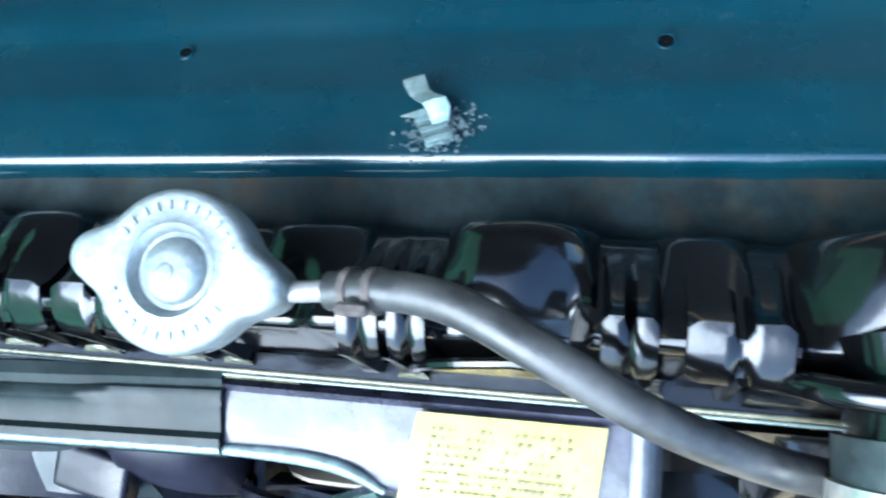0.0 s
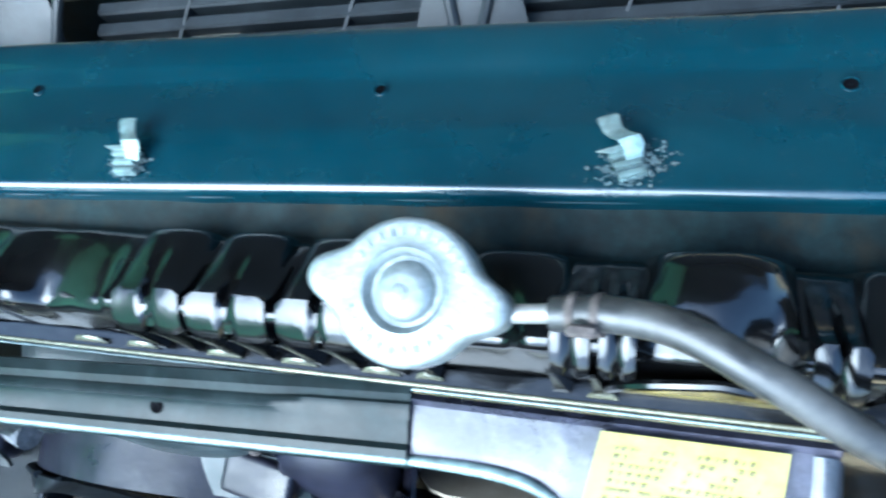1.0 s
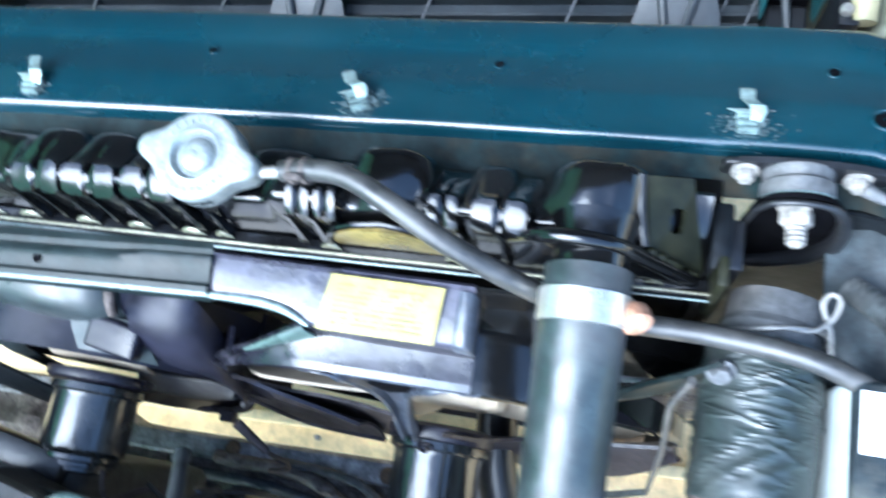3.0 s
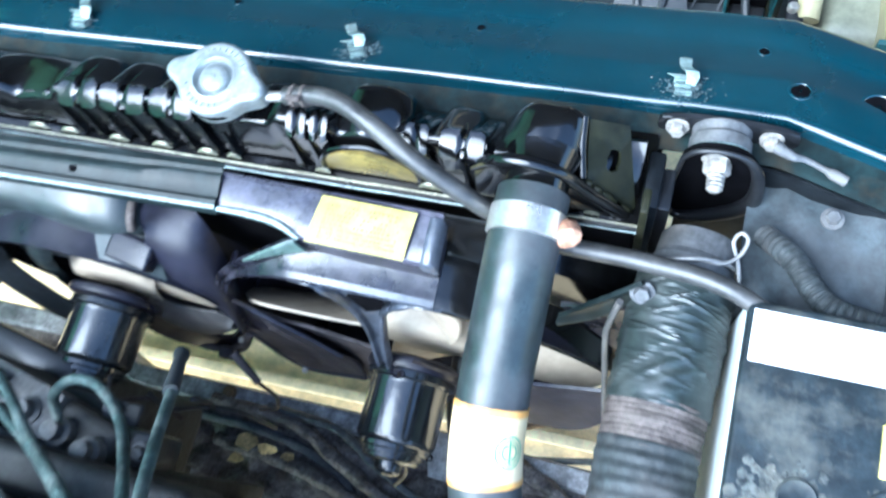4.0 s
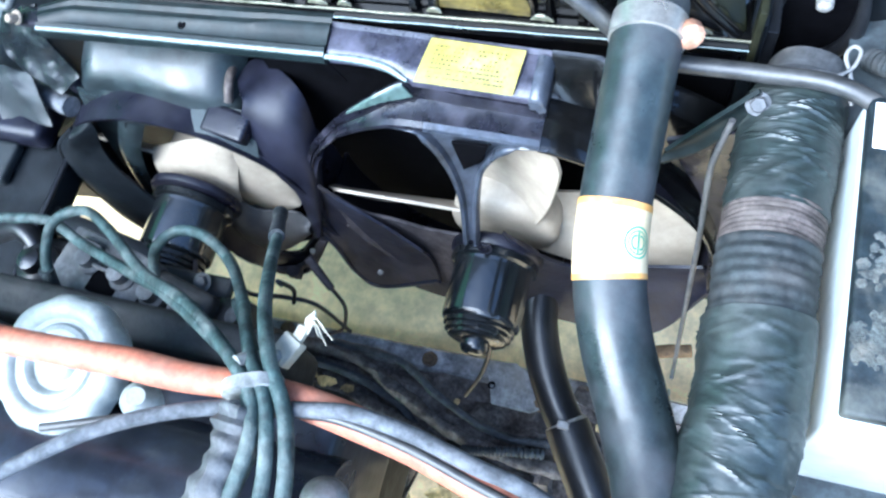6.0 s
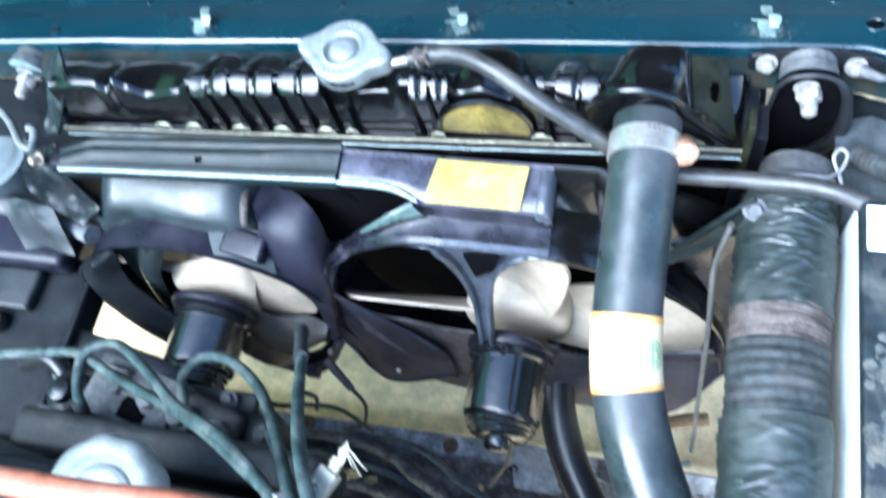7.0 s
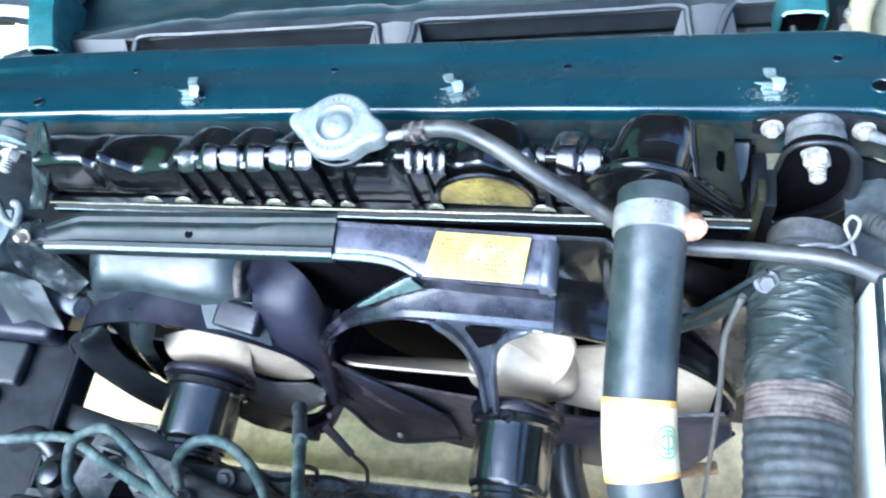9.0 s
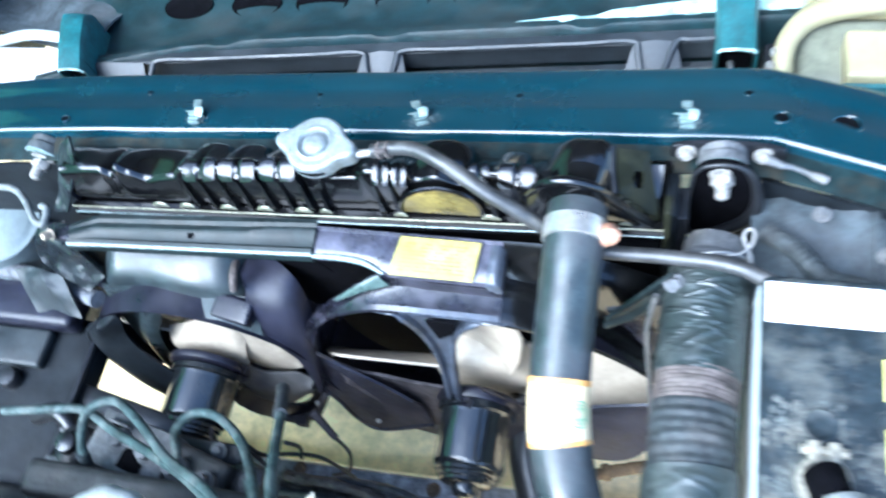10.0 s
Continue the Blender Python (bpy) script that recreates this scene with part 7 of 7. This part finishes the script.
    part("cover_back", box((0.300, 0.392, 0.66), (0.50, 0.46, 0.766), 0.012, 3), M_LAMP, h)
    for x, y in ((0.2663, 0.3148), (0.2705, 0.3321)):
        part("adjuster", lathe([(0.0045, 0), (0.0045, 0.004), (0.003, 0.006)], Matrix.Translation((x, y, 0.748)), 12), M_CLAMP, h, "bright adjuster head")
    part("adjuster_rod", box((0.262, 0.305, 0.66), (0.276, 0.345, 0.747), 0.003, 2), M_BLACK, h)
    h = thing("headlamp", "bright white plastic back of a headlamp", "headlamp", (-0.60, 0.30, 0.60), group="headlamps")
    part("housing", box((-0.74, 0.280, 0.56), (-0.562, 0.368, 0.705), 0.015, 4), M_WHITE, h)
    part("housing_collar", tube([(-0.72, 0.372, 0.700), (-0.65, 0.378, 0.712), (-0.59, 0.376, 0.708)], 0.007, 14, 8), M_CASE, h)
    single("corner_panel", sheet([[(-0.80 + 0.26 * k / 6, 0.385 + 0.03 * u + 0.01 * math.sin(k), 0.700 + 0.012 * math.sin(k * 1.3 + u) - 0.004 * u) for k in range(7)] for u in range(6)], 0.003), M_APRON, "dusty grey-green corner panel beside the bumper", "car body")
    # unseen valance added at the nose to keep light off the ground
    single("front_valance", box((-0.80, 0.56, 0.58), (0.60, 0.60, 0.66), 0.01, 2), M_GREEN_DULL, "unseen dull green front valance added to shade the ground", "car body")


build_front()


# ---- left side of the bay ----
def crumpled(name, first, second, depth, mat, parent, label):
    """A sheet between two edge lines, dented unevenly as if pressed by hand."""
    rows = []
    for p, q in zip(smooth_line(first, 7), smooth_line(second, 7)):
        row = []
        for k in range(11):
            c = p.lerp(q, k / 10)
            d = noise.noise(c * 70) + 0.7 * abs(noise.noise(c * 150))
            row.append(c + Vector((0.3, -0.5, 0.8)) * depth * d * min(1.0, k / 2))
        rows.append(row)
    return part(name, sheet(rows, 0.0025), mat, parent, label)


def build_left():
    single("left_post", box((-0.400, 0.112, 0.50), (-0.388, 0.148, 0.820), 0.004, 2), M_BLACK, "greasy black upright at the radiator end", "post")
    single("pale_cable", tube([(-0.56, 0.100, 0.800), (-0.490, 0.098, 0.802), (-0.464, 0.096, 0.802), (-0.446, 0.084, 0.800), (-0.430, 0.066, 0.797), (-0.418, 0.062, 0.796), (-0.420, 0.078, 0.797), (-0.428, 0.082, 0.797)], 0.0038, 12, 8), M_CABLE, "pale cable looping beside the radiator mount", "cable")
    f = thing("washer_bottle", "pale grey plastic bottle low beside the radiator", "bottle", (-0.55, 0.10, 0.55))
    part("bottle_body", tube([(-0.560, 0.100, 0.56), (-0.558, 0.098, 0.66), (-0.552, 0.095, 0.715), (-0.550, 0.094, 0.728)], lambda t, a: 0.050 * (1 - 0.25 * max(0, t - 0.8) * 5), 32, 6), M_PALEGREY, f)
    h = thing("side_bracket", "glossy black plastic bracket arm beside the condenser fan", "bracket", (-0.43, 0.03, 0.70))
    crumpled("end_fold", [(-0.374, 0.128, 0.858), (-0.366, 0.114, 0.854), (-0.366, 0.098, 0.842), (-0.380, 0.086, 0.818), (-0.392, 0.076, 0.800)], [(-0.396, 0.128, 0.840), (-0.394, 0.114, 0.836), (-0.394, 0.100, 0.826), (-0.404, 0.090, 0.808), (-0.412, 0.078, 0.794)], 0.0036, M_WEB, h, "crinkled black fold at the tank end")
    crumpled("bracket_web", [(-0.398, 0.070, 0.792), (-0.396, 0.058, 0.782), (-0.392, 0.050, 0.768), (-0.384, 0.044, 0.752), (-0.372, 0.036, 0.738)], [(-0.436, 0.066, 0.784), (-0.446, 0.052, 0.764), (-0.444, 0.042, 0.748), (-0.428, 0.034, 0.734), (-0.396, 0.024, 0.722)], 0.0040, M_WEB, h, "crumpled glossy black web")
    line = smooth_line([(-0.428, 0.062, 0.766), (-0.421, 0.055, 0.7475), (-0.410, 0.045, 0.729), (-0.398, 0.042, 0.722), (-0.384, 0.038, 0.700)], 5)
    part("bracket_arm", tube(line, lambda t, a: 0.0060 + 0.0016 * math.sin(t * 11) + 0.0008 * math.cos(2 * a), 14, 1), M_SHROUD, h)
    s = thing("air_box", "dusty purple-grey plastic air box with a rounded lid", "air box", (-0.52, -0.03, 0.58))
    part("box_body", box((-0.76, -0.20, 0.600), (-0.432, 0.022, 0.636), 0.010, 4), M_PADDLE, s)
    part("box_knob", lathe([(0.012, 0), (0.013, 0.008), (0.010, 0.014), (0.004, 0.015)], Matrix.Translation((-0.519, -0.060, 0.636)), 20), M_BLACK, s)
    part("box_panel", box((-0.70, -0.045, 0.6365), (-0.485, 0.000, 0.650), 0.005, 3), M_FLAP, s)
    part("box_lid", box((-0.76, 0.000, 0.637), (-0.452, 0.058, 0.668), 0.010, 3), M_BELL, s)
    part("box_edge", tube([(-0.436, -0.19, 0.636), (-0.434, -0.08, 0.637), (-0.434, 0.018, 0.637)], 0.003, 8, 3), M_BLACK, s)
    rows = []
    for i in range(11):
        v = i / 10
        row = []
        for k in range(13):
            u = k / 12
            bulge = 0.014 * math.sin(u * math.pi) * math.sin(v * math.pi)
            dent = 0.006 * noise.noise(Vector((u * 4, v * 3, 8)))
            row.append((-0.500 + 0.020 * v + (0.070 - 0.004 * v) * u, 0.040 - 0.034 * v + 0.004 * math.sin(u * 5), 0.722 - 0.036 * v + 0.010 * u * (1 - v) + 0.010 * u * v + bulge + dent))
        rows.append(row)
    single("splash_flap", sheet(rows, 0.003), M_FLAP, "dusty grey-green plastic flap below the mount", "flap")
    single("left_pipe", tube([(-0.66, 0.060, 0.690), (-0.52, 0.050, 0.690), (-0.44, 0.034, 0.694), (-0.40, 0.024, 0.700)], 0.010, 14, 6), M_GREYHOSE, "blue-grey pipe running to the shroud", "pipe")
    single("inner_wing", box((-0.95, -0.60, 0.50), (-0.74, 0.20, 0.70), 0.02, 3), M_APRON, "dusty dark inner wing panel at the far side", "car body")


build_left()
